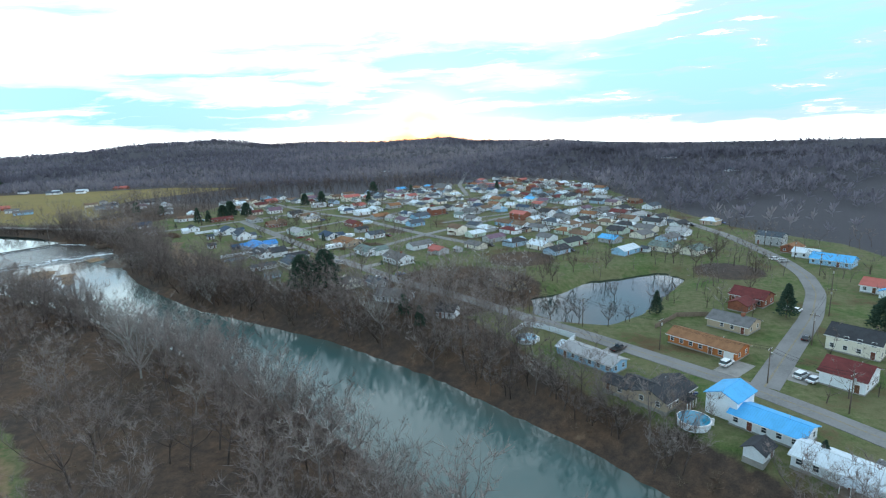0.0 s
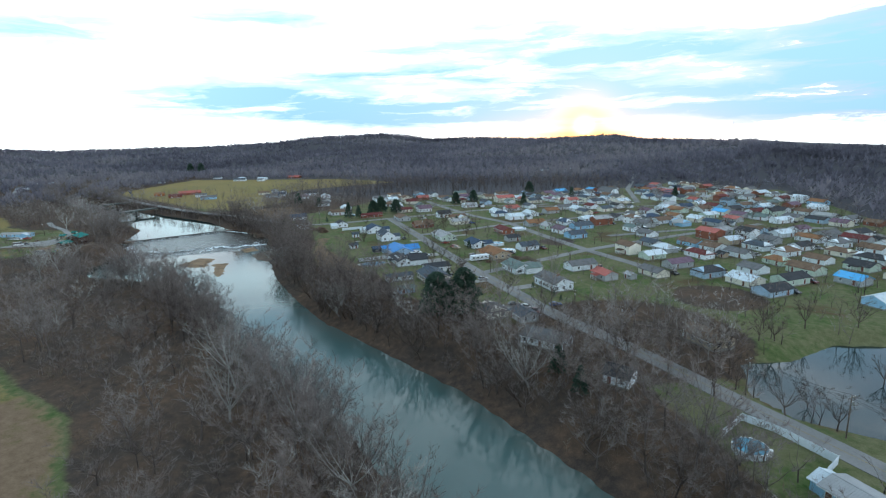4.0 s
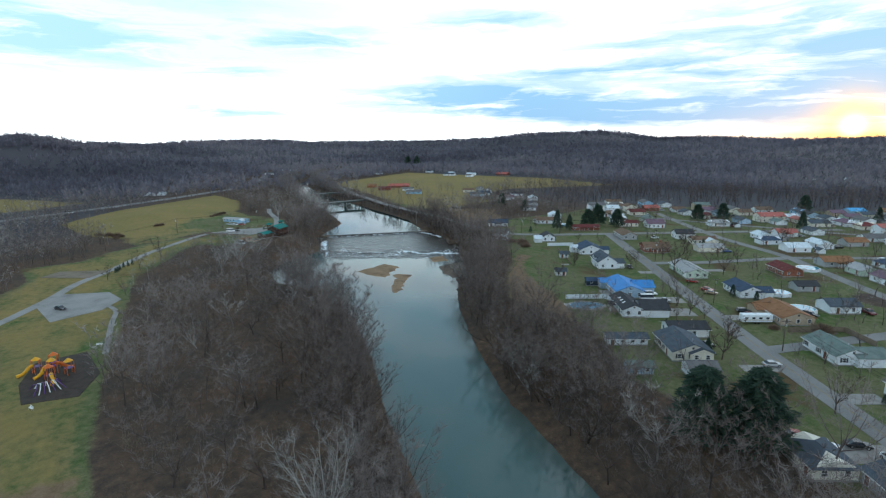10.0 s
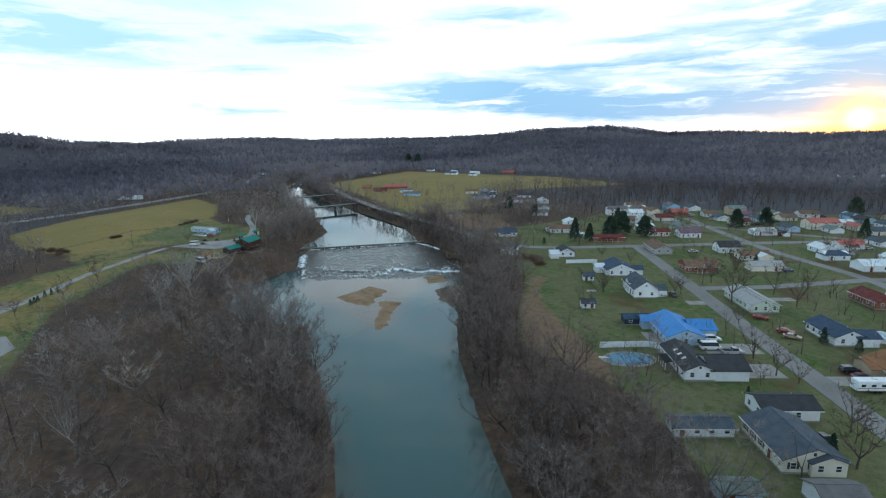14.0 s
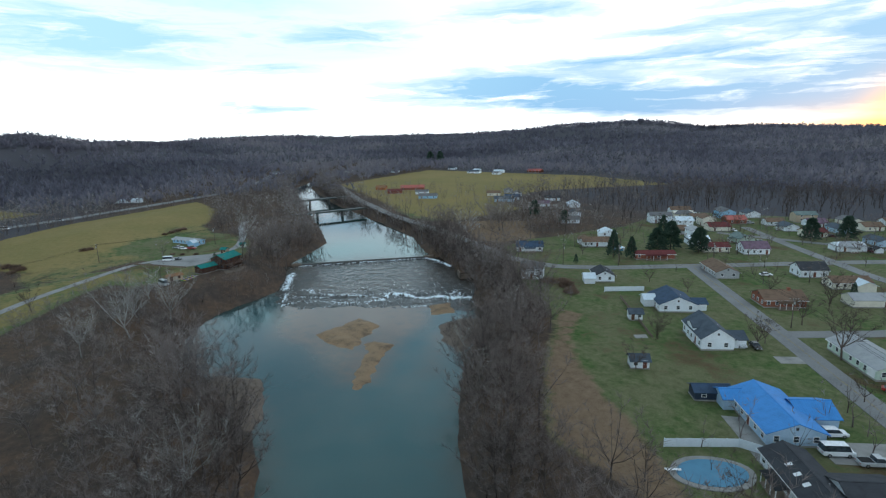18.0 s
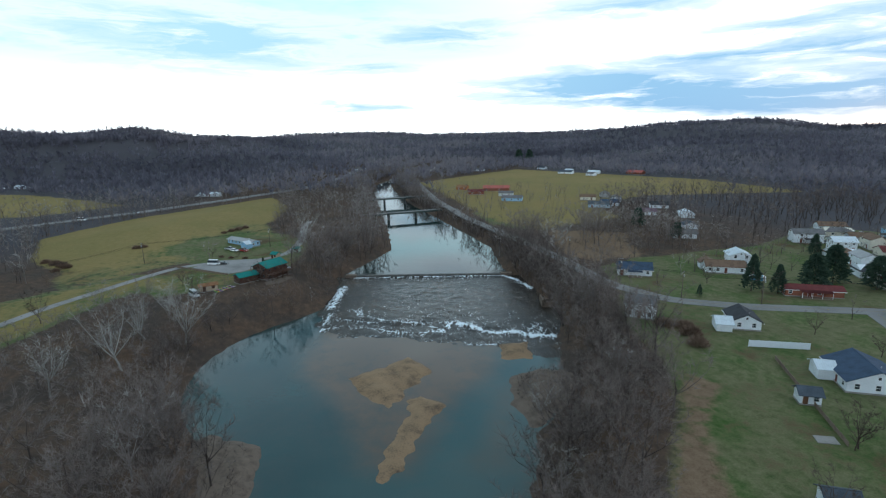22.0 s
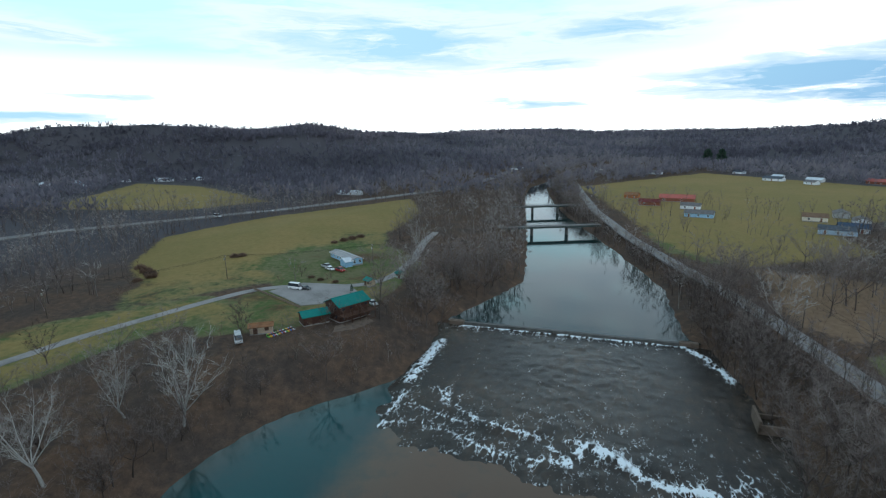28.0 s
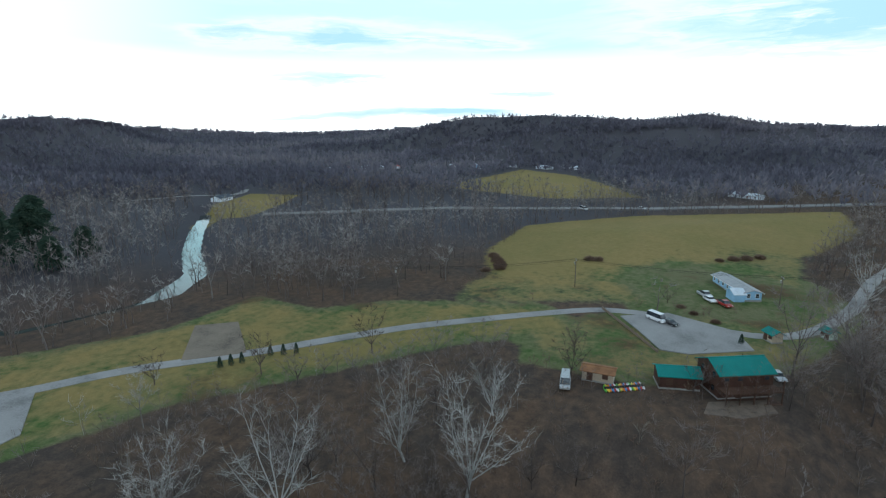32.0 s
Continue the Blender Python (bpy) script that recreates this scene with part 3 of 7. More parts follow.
gx, gy = np.meshgrid(xs, ys, indexing="ij")
gz = land(gx, gy)


def grid_mesh(name, gx, gy, gz):
    a, b = gx.shape
    me = bpy.data.meshes.new(name)
    co = np.stack([gx, gy, gz], -1).reshape(-1, 3)
    i = np.arange(a * b).reshape(a, b)
    quads = np.stack([i[:-1, :-1], i[1:, :-1], i[1:, 1:], i[:-1, 1:]], -1).reshape(-1, 4)
    fill_mesh(me, co, quads)
    return me


def fill_mesh(me, co, faces, smooth_shade=True):
    """Vertices and faces that all have the same number of corners, from arrays."""
    k = faces.shape[1]
    me.vertices.add(len(co))
    me.vertices.foreach_set("co", np.ascontiguousarray(co, dtype=np.float32).ravel())
    me.loops.add(faces.size)
    me.loops.foreach_set("vertex_index", np.ascontiguousarray(faces, dtype=np.int32).ravel())
    me.polygons.add(len(faces))
    me.polygons.foreach_set("loop_start", np.arange(0, faces.size, k, dtype=np.int32))
    me.polygons.foreach_set("loop_total", np.full(len(faces), k, dtype=np.int32))
    me.polygons.foreach_set("use_smooth", np.full(len(faces), smooth_shade))
    me.update(calc_edges=True)


ground = new("ground", grid_mesh("ground", gx, gy, gz))
ground.data.materials.append(GROUND)
tagged(ground, "rolling ground of lawns, hay meadows and brown leaf litter", "ground", kind="structure")
soft = lambda poly, w=5.0: np.clip(0.5 + edge_distance(gx, gy, poly) / w, 0, 1)
copse = np.zeros(gx.shape)
for cx, cy, cr in COPSES:
    copse = np.maximum(copse, np.clip(0.5 + (cr - np.hypot(gx - cx, gy - cy)) / 8, 0, 1))
riverside = smooth(6, 16, seg_distance(gx, gy, RIVER))
home, rim = (smooth(r, r - 12, np.hypot(gx + 463, gy - 186)) for r in (42, 30))
lawn = np.maximum.reduce([home, 0.62 * soft(HAYFIELD, 9), soft(TOWN, 8), soft(PARK), soft(LODGE_LAWN), soft(FIELD_SMALL, 9)]) * (1 - copse) * riverside
roadside = smooth(75, 15, seg_distance(gx, gy, [(a, b, 0) for a, b in ((-404, 120), (-430, 172), (-463, 186), (-500, 215))]))
hay = np.maximum.reduce([soft(HAYFIELD, 9) * (1 - 0.52 * roadside), soft(FIELD_FAR, 25), soft(FIELD_EAST, 25), soft(FIELD_CREEK, 8), 0.60 * soft(PARK_DRY, 9), 0.55 * soft(PARK, 9), 0.45 * soft(LODGE_LAWN, 9)]) * riverside * (1 - rim)
earth = np.maximum.reduce([0.64 * soft(PARK_DRY, 9), 0.85 * soft(MEADOW_DRY, 8), 0.80 * soft(BRUSH, 16), 0.42 * (1 - smooth(0, 4, np.abs(seg_distance(gx, gy, RIVER) - 2)))])
floor = smooth(210, 120, seg_distance(gx, gy, RIVER))       # leaf litter near the river, haze-greyed hillside floor beyond
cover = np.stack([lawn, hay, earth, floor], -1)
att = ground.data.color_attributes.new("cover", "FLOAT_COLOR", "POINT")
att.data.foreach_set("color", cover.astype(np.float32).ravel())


# ---- water ----
def ribbon(line, extra):
    """Left and right edges of a line with half widths."""
    left, right = [], []
    for i, (x, y, w) in enumerate(line):
        a, b = line[max(i - 1, 0)], line[min(i + 1, len(line) - 1)]
        d = Vector((b[0] - a[0], b[1] - a[1])).normalized()
        left.append((x - d.y * (w + extra), y + d.x * (w + extra)))
        right.append((x + d.y * (w + extra), y - d.x * (w + extra)))
    return left, right


def dense(line, step):
    made = []
    for a, b in zip(line, line[1:]):
        k = max(1, int(math.dist(a[:2], b[:2]) / step))
        made += [tuple(p + (q - p) * i / k for p, q in zip(a, b)) for i in range(k)]
    return made + [line[-1]]


DAM_A, DAM_B = Vector((-397.0, 236.0)), Vector((-372.5, 294.0))     # ends of the dam's crest


# brown shallows round the bars and below the riffle, with how shallow they are
SHOALS = [([(-313, 200), (-326, 204), (-332, 212), (-320, 236), (-307, 258), (-294, 247), (-285, 234), (-275, 225), (-262, 212), (-266, 205), (-283, 206), (-297, 206)], 0.95),
          ([(-326, 204), (-345, 212), (-348, 240), (-308, 280), (-300, 266), (-305, 258), (-309, 232)], 0.95),
          ([(-281, 244), (-290, 262), (-282, 256), (-273, 241), (-255, 232), (-258, 225)], 0.5)]


def water_attributes(me, gx, gy):
    """How shallow the water is, and how pale with silt and painted sky reflection, per vertex."""
    shoal = np.maximum.reduce([c * smooth(-5, 5, edge_distance(gx, gy, p)) for p, c in SHOALS] + [0.30 * smooth(-8, 0, seg_distance(gx, gy, RIVER))])
    for name, values in (("shoal", shoal), ("silt", smooth(-285, -235, gx + 0.5 * (gy - 200)))):
        att = me.color_attributes.new(name, "FLOAT_COLOR", "POINT")
        att.data.foreach_set("color", np.repeat(values.ravel(), 4).astype(np.float32))


def water_sheet(name, line, z, mat, label, extra=3.0, start=None):
    rows = dense(line, 4.0)
    left, right = ribbon(rows, extra)
    if start:
        left, right = [start[0]] + left[3:], [start[1]] + right[3:]
    k = 14
    gx = np.array([[l[0] + (r[0] - l[0]) * j / k for j in range(k + 1)] for l, r in zip(left, right)])
    gy = np.array([[l[1] + (r[1] - l[1]) * j / k for j in range(k + 1)] for l, r in zip(left, right)])
    ob = new(name, grid_mesh(name, gx, gy, np.full(gx.shape, z)))
    ob.data.materials.append(mat)
    water_attributes(ob.data, gx, gy)
    return tagged(ob, label, "water", kind="structure")


i_dam = 14
# the lower river: one flat sheet of squares out to just under the banks, as far up as the dam
step = 2.5
gx, gy = np.meshgrid(np.arange(-400, 335, step), np.arange(-215, 325, step), indexing="ij")
mid_x, mid_y = gx[:-1, :-1] + step / 2, gy[:-1, :-1] + step / 2
wet = (seg_distance(mid_x, mid_y, RIVER) < 4.5) & (mid_x - 0.42 * (mid_y - 264) > -386.5)
idx = np.arange(gx.size).reshape(gx.shape)
quads = np.stack([idx[:-1, :-1], idx[1:, :-1], idx[1:, 1:], idx[:-1, 1:]], -1)[wet]
used, quads = np.unique(quads, return_inverse=True)
fx, fy = gx.ravel()[used], gy.ravel()[used]
me = bpy.data.meshes.new("river")
fill_mesh(me, np.stack([fx, fy, np.full(len(used), LOW)], -1), quads.reshape(-1, 4))
me.materials.append(WATER)
water_attributes(me, fx, fy)
tagged(new("river", me), "slow teal river reflecting the bare trees", "water", kind="structure")
water_sheet("mill_pool", [(-386, 265, 36)] + RIVER[i_dam + 1:], HIGH, WATER_UP, "still pool above the low dam",
            start=(tuple(DAM_A + (DAM_A - DAM_B) * 0.09), tuple(DAM_B + (DAM_B - DAM_A) * 0.09)))
water_sheet("creek", CREEK, LOW + 2.6, WATER, "narrow creek between wooded banks", 2.0)
bm = bmesh.new()
bm.faces.new([bm.verts.new((x, y, -3.0)) for x, y in reversed(POND)])
pond = new("pond", bpy.data.meshes.new("pond"))
bmesh.ops.recalc_face_normals(bm, faces=bm.faces)
bmesh.ops.scale(bm, vec=(1.06, 1.06, 1), verts=bm.verts, space=Matrix.Translation((-8, -208, 0)))
bm.to_mesh(pond.data)
pond.data.materials.append(WATER_UP)
tagged(pond, "round pond mirroring the evening sky", "pond", kind="structure")

# riffle below the dam: rock shelf and shallow fast water falling from the dam's foot to the lower river
rows, cols = 230, 200


def riffle_level(u, v):
    """Height of the fast water, u down from the dam and v along its crest."""
    return -6.1 - 1.3 * u - 0.5 * smooth(0.60, 0.68, u) - 0.9 * smooth(0.70, 0.95, u) 


axis = (DAM_B - DAM_A).normalized()
down = Vector((axis.y, -axis.x))
gu, gs = np.meshgrid(np.linspace(0, 1, rows), -0.20 + np.linspace(0, 1, cols) * 1.54, indexing="ij")
reach = (74 + 32 * (gs + 0.20) / 1.54) * gu + 0.5
gx = DAM_A.x + (DAM_B.x - DAM_A.x) * gs + down.x * reach
gy = DAM_A.y + (DAM_B.y - DAM_A.y) * gs + down.y * reach
gz = riffle_level(gu + 0.10 * (value_noise(gx, gy, 9.0) - 0.5), gs) + 0.22 * (value_noise(gx, gy, 3.0) - 0.5 + 0.9 * (value_noise(gx + 70, gy, 1.6) - 0.5))
# lines of breaking water: the long fall, the one above it, the short steps below, and the chute by the park bank
FALLS = [(-336, 228), (-330, 233.5), (-327, 240.5), (-325, 246.5), (-330, 252), (-327.5, 254.5), (-322.5, 257), (-317.5, 260), (-315, 264), (-313.5, 268), (-309, 270), (-307, 276)]
UPPER_FALL = [(-356, 225), (-350, 227), (-344, 230), (-340, 234), (-337, 238.5), (-334, 243), (-326, 247)]
STEPS = [[(-344, 211), (-344, 218), (-338.5, 225.5), (-335, 229)], [(-331.5, 212), (-333, 220), (-331, 226)], [(-327, 221), (-323, 228), (-319.5, 235.5), (-320, 240)],
         [(-313, 249), (-310.5, 254), (-309, 258)], [(-312, 270), (-317, 277), (-310, 275)], [(-350, 219), (-345, 224), (-341, 229)]]
CHUTE = [(-385, 227), (-374, 222.5), (-363, 217.5)]
LACE = [(-363, 217.5), (-356.5, 216.5), (-348.5, 212.5), (-342, 210)]
DAM_END = [(-374, 293.5), (-363, 296.5), (-350, 295.5)]


SIDE_POOL = [(-396, 228), (-384, 224), (-374, 219.5), (-364, 215), (-356, 213.5), (-348, 209.5), (-342, 207), (-330, 199), (-318, 186), (-380, 165), (-430, 215)]


def band(line, width, strength, dx=0.0, dy=0.0):
    return strength * np.exp(-(np.maximum(seg_distance(gx, gy, [(x + dx, y + dy, 0) for x, y in line]), 0) / width) ** 2)


toe = [tuple(DAM_A + down * 1.2), tuple(DAM_B + down * 1.2)]
scar = value_noise(gx, gy, 5.0)
foamy = np.maximum.reduce([band(FALLS[3:], 1.3, 1.35), band(FALLS[:4], 0.9, 0.80), band(FALLS, 3.6, 0.50), band(FALLS[4:], 2.4, 0.62, -1.6, -0.8), band(UPPER_FALL, 1.0, 0.80), band(UPPER_FALL, 3.4, 0.46)]
                          + [band(s, 0.8, 0.70) for s in STEPS] + [band(s, 2.8, 0.42) for s in STEPS]
                          + [band(CHUTE, 2.2, 1.15), band(LACE, 1.2, 0.75), band(LACE, 4.0, 0.44), band(toe, 0.8, 1.05), band(toe, 4.5, 0.40), band(DAM_END, 1.4, 1.1), band(FALLS, 14.0, 0.30, -4, -3), band(STEPS[2], 14.0, 0.26)])
foamy = foamy * (0.72 + 0.5 * scar)
drop = smooth(-4, 4, edge_distance(gx, gy, SIDE_POOL) + 3 * (value_noise(gx, gy, 5.0) - 0.5))
gz = gz + (LOW - 0.5 - gz) * drop * smooth(0.0, 9.0, (gx - DAM_A.x) * down.x + (gy - DAM_A.y) * down.y)
gz += 0.55 * np.clip(foamy - 0.4, 0, 1) * value_noise(gx, gy, 1.3)
riffle = new("riffle", grid_mesh("riffle", gx, gy, gz))
riffle.data.materials.append(WATER_RAPID)
att = riffle.data.color_attributes.new("foam", "FLOAT_COLOR", "POINT")
att.data.foreach_set("color", np.repeat(foamy.ravel(), 4).astype(np.float32))
tagged(riffle, "shallow riffle of fast water over a brown rock shelf", "rapids", kind="structure")

# ---- part helpers ----
def part(name, bm, mat, parent=None, label="", smooth_shade=False):
    """Links a bmesh as one mesh object under a thing or a part."""
    me = bpy.data.meshes.new(name)
    bm.to_mesh(me)
    bm.free()
    if smooth_shade:
        me.polygons.foreach_set("use_smooth", np.ones(len(me.polygons), bool))
    me.materials.append(mat)
    ob = new(name, me)
    ob.parent = parent
    return tagged(ob, label)


def box(x0, y0, z0, x1, y1, z1, bevel=0.0, bm=None):
    own = bmesh.new()
    bmesh.ops.create_cube(own, size=1.0, matrix=Matrix.LocRotScale(((x0 + x1) / 2, (y0 + y1) / 2, (z0 + z1) / 2), None, (abs(x1 - x0), abs(y1 - y0), abs(z1 - z0))))
    if bevel:
        bmesh.ops.bevel(own, geom=own.edges[:], offset=bevel, segments=1, affect="EDGES")
    if bm is None:
        return own
    me = bpy.data.meshes.new("join")
    own.to_mesh(me)
    own.free()
    bm.from_mesh(me)
    bpy.data.meshes.remove(me)
    return bm


def thing(name, m, label, category, group=""):
    ob = new(name)
    ob.empty_display_size = 0.5
    ob.matrix_basis = m
    return tagged(ob, label, category, group)


# ---- trees ----
def tube(co, faces, a, b, ra, rb, sides=3):
    """A tapered branch from a to b, as triangles."""
    a, b = np.array(a), np.array(b)
    d = b - a
    d = d / (np.linalg.norm(d) + 1e-9)
    s = np.cross(d, (0.3, 0.2, 0.93) if abs(d[2]) < 0.9 else (1, 0, 0))
    s /= np.linalg.norm(s)
    t = np.cross(d, s)
    base = len(co)
    ang = np.arange(sides) * 2 * math.pi / sides
    ring = np.cos(ang)[:, None] * s + np.sin(ang)[:, None] * t
    co.extend(a + ring * ra)
    if rb <= 0:
        co.append(b)
        for i in range(sides):
            faces.append((base + i, base + (i + 1) % sides, base + sides))
        return
    co.extend(b + ring * rb)
    for i in range(sides):
        j = (i + 1) % sides
        faces.append((base + i, base + j, base + sides + j))
        faces.append((base + i, base + sides + j, base + sides + i))


def grown_tree(seed, height, spread, stems, limbs, twigs, girth, width, low=0.25, lean=0.0):
    """A leafless tree with a forked stem, curving leaders, side limbs and a haze of fine twigs: (wood, twigs), each vertices and triangles."""
    rng = random.Random(seed)
    wc, wf, cc, cf = [], [], [], []
    fork = np.array((lean * height * 0.3 + rng.uniform(-0.03, 0.03) * height, rng.uniform(-0.03, 0.03) * height, low * height))
    tube(wc, wf, (0, 0, -0.5), fork * (0.45, 0.45, 0.5), girth, girth * 0.8, 6)
    tube(wc, wf, fork * (0.45, 0.45, 0.5), fork, girth * 0.8, girth * 0.66, 6)

    def sliver(p, q, w):
        side = np.cross(q - p, (rng.gauss(0, 1), rng.gauss(0, 1), rng.gauss(0, 1)))
        side *= w / (np.linalg.norm(side) + 1e-9)
        i = len(cc)
        cc.extend((p - side, p + side, q))
        cf.append((i, i + 1, i + 2))

    for k in range(stems):
        az = k * 2.399 + rng.uniform(-0.5, 0.5)
        out = spread * (rng.uniform(0.45, 1.0) if k else 0.2)
        start = fork * rng.uniform(0.75, 1.0) if k else fork
        tip = start + np.array((math.cos(az) * out + lean * height * 0.5, math.sin(az) * out, (height - start[2]) * rng.uniform(0.78, 1.0) * (1 - 0.30 * out / spread)))
        knee = start + (tip - start) * (0.62, 0.62, 0.34) + np.array((rng.gauss(0, 0.03), rng.gauss(0, 0.03), 0)) * height
        path = [start * (1 - u) ** 2 + knee * 2 * u * (1 - u) + tip * u * u for u in (0, 0.25, 0.5, 0.75, 1.0)]
        path = [p + np.array((rng.gauss(0, 0.01), rng.gauss(0, 0.01), 0)) * height * (i > 0) for i, p in enumerate(path)]
        r0 = girth * rng.uniform(0.36, 0.50)
        for i in range(4):
            tube(wc, wf, path[i], path[i + 1], r0 * (1 - 0.23 * i), r0 * (1 - 0.23 * (i + 1)), 4 if i < 2 else 3)
        for b in range(limbs):
            u = 0.22 + 0.76 * (b + rng.random()) / limbs
            i = min(int(u * 4), 3)
            p = path[i] + (path[i + 1] - path[i]) * (u * 4 - i)
            a2 = az + rng.uniform(-1.7, 1.7) if rng.random() < 0.8 else rng.uniform(0, 6.28)
            d = np.array((math.cos(a2), math.sin(a2), rng.uniform(0.25, 1.0)))
            d /= np.linalg.norm(d)
            reach = height * 0.20 * rng.uniform(0.6, 1.2) * (1.15 - 0.6 * u)
            m = p + d * reach * 0.5
            q = m + (d + np.array((rng.gauss(0, 0.25), rng.gauss(0, 0.25), 0.45))) * reach * 0.45
            r1 = r0 * 0.36 * (1.1 - 0.6 * u)
            tube(wc, wf, p, m, r1, r1 * 0.6, 3)
            tube(wc, wf, m, q, r1 * 0.6, 0, 3)
            for w in range(twigs):
                v = rng.uniform(0.15, 1.0)
                c0 = p + (m - p) * v * 2 if v < 0.5 else m + (q - m) * (v - 0.5) * 2
                g = np.array((rng.gauss(0, 0.8), rng.gauss(0, 0.8), rng.uniform(-0.1, 1.3))) + d * 0.6
                g /= np.linalg.norm(g)
                sliver(c0, c0 + g * height * rng.uniform(0.05, 0.12), width * rng.uniform(0.6, 1.3))
    return (np.array(wc), np.array(wf)), (np.array(cc), np.array(cf))


def toned(made):
    """One template of wood and twigs, with darker wood: vertices, triangles, tone."""
    (a, fa), (b, fb) = made
    return np.concatenate([a, b]), np.concatenate([fa, fb + len(a)]), np.concatenate([np.full(len(a), -0.16), np.full(len(b), 0.13)])


def tri_object(name, co, faces, mat, parent=None):
    me = bpy.data.meshes.new(name)
    fill_mesh(me, co, faces, False)
    me.materials.append(mat)
    ob = new(name, me)
    ob.parent = parent
    return ob


def tree_thing(name, made, mat, label, category="tree", group=""):
    ob = thing(name, pose(0, 0, 0), label, category, group)
    for piece, (co, faces) in zip(("trunk", "crown"), made):
        tri_object(piece, co, faces, mat, ob)
    return ob


def scatter(template, places, rng):
    """Copies of a (vertices, triangles) template at (x, y, z, scale, tint), in one pair of arrays plus tints."""
    co, fa, *tone = template
    places = np.asarray(places)
    k, nv = len(places), len(co)
    ang = rng.random(k) * 2 * math.pi
    c, s = np.cos(ang), np.sin(ang)
    sc = places[:, 3]
    x = (co[None, :, 0] * c[:, None] - co[None, :, 1] * s[:, None]) * sc[:, None] + places[:, 0:1]
    y = (co[None, :, 0] * s[:, None] + co[None, :, 1] * c[:, None]) * sc[:, None] + places[:, 1:2]
    z = co[None, :, 2] * (sc * rng.uniform(0.85, 1.15, k))[:, None] + places[:, 2:3]
    verts = np.stack([x, y, z], -1).reshape(-1, 3)
    faces = (fa[None] + (np.arange(k) * nv)[:, None, None]).reshape(-1, 3)
    shade = np.repeat(places[:, 4], nv)
    return verts, faces, np.clip(shade + np.tile(tone[0], k), 0, 1) if tone else shade


def woods(name, templates, places, mat, label):
    """A stretch of woodland in one mesh."""
    rng = np.random.default_rng(len(places))
    places = np.asarray(places)
    pick = rng.integers(0, len(templates), len(places))
    vs, fs, ts, base = [], [], [], 0
    for i, tpl in enumerate(templates):
        if (pick == i).any():
            v, f, t = scatter(tpl, places[pick == i], rng)
            vs.append(v), fs.append(f + base), ts.append(t)
            base += len(v)
    ob = tri_object(name, np.concatenate(vs), np.concatenate(fs), mat)
    att = ob.data.color_attributes.new("tint", "FLOAT_COLOR", "POINT")
    att.data.foreach_set("color", np.repeat(np.concatenate(ts), 4).astype(np.float32))
    return tagged(ob, label, "woodland", kind="stuff")


def wild_tree(seed, height, spread, limbs, twigs, girth, width, low=0.25, sides=3):
    """A cheap leafless tree for woodland: trunk, limbs and a haze of thin tapering twigs."""
    rng = random.Random(seed)
    co, fa = [], []
    top = np.array((rng.uniform(-0.08, 0.08) * height, rng.uniform(-0.08, 0.08) * height, height * 0.8))
    foot = np.array((0, 0, -0.5))
    mid = (foot + top) / 2 + np.array((rng.uniform(-1, 1), rng.uniform(-1, 1), 0)) * 0.03 * height
    tube(co, fa, foot, mid, girth, girth * 0.62, sides)
    tube(co, fa, mid, top, girth * 0.62, girth * 0.12, sides)
    tips = []
    for k in range(limbs):
        u = low + (1 - low) * (k + rng.random()) / limbs
        start = foot + (mid - foot) * u * 2 if u < 0.5 else mid + (top - mid) * (u - 0.5) * 2
        az = k * 2.399 + rng.uniform(-0.6, 0.6)
        d = np.array((math.cos(az), math.sin(az), rng.uniform(0.5, 1.2) + 0.5 * u))
        d /= np.linalg.norm(d)
        end = start + d * spread * (1.2 - 0.6 * u) * rng.uniform(0.7, 1.2)
        tube(co, fa, start, end, girth * 0.36 * (1.1 - 0.6 * u), 0, 3)
        tips.append((start, end, d))
    for k in range(twigs):
        start, end, d = tips[k % limbs]
        p = start + (end - start) * rng.uniform(0.25, 1.05)
        g = np.array((rng.gauss(0, 1), rng.gauss(0, 1), rng.uniform(-0.2, 1.5))) + d * 0.7
        g /= np.linalg.norm(g)
        q = p + g * spread * rng.uniform(0.22, 0.52)
        side = np.cross(g, (rng.gauss(0, 1), rng.gauss(0, 1), rng.gauss(0, 1)))
        side *= width * rng.uniform(0.6, 1.2) / np.linalg.norm(side)
        i = len(co)
        co.extend((p - side, p + side, q))
        fa.append((i, i + 1, i + 2))
    return np.array(co), np.array(fa)


MID_TREES = [toned(grown_tree(40 + i, 15 + i % 4 * 1.8, 6.4 + i % 3, 6, 5, 19, 0.21, 0.034, 0.16 + 0.06 * (i % 4), 0.15 * (i % 3 - 1))) for i in range(8)]
YARD_TREES = [toned(grown_tree(140 + i, 15 + i % 3 * 1.5, 6.4, 3, 2, 11, 0.22, 0.062, 0.2)) for i in range(5)]
VALLEY_TREES = [toned(grown_tree(60 + i, 15 + i % 3 * 2, 5.6, 3, 2, 9, 0.20, 0.085, 0.25, 0.1 * (i % 3 - 1))) for i in range(6)]


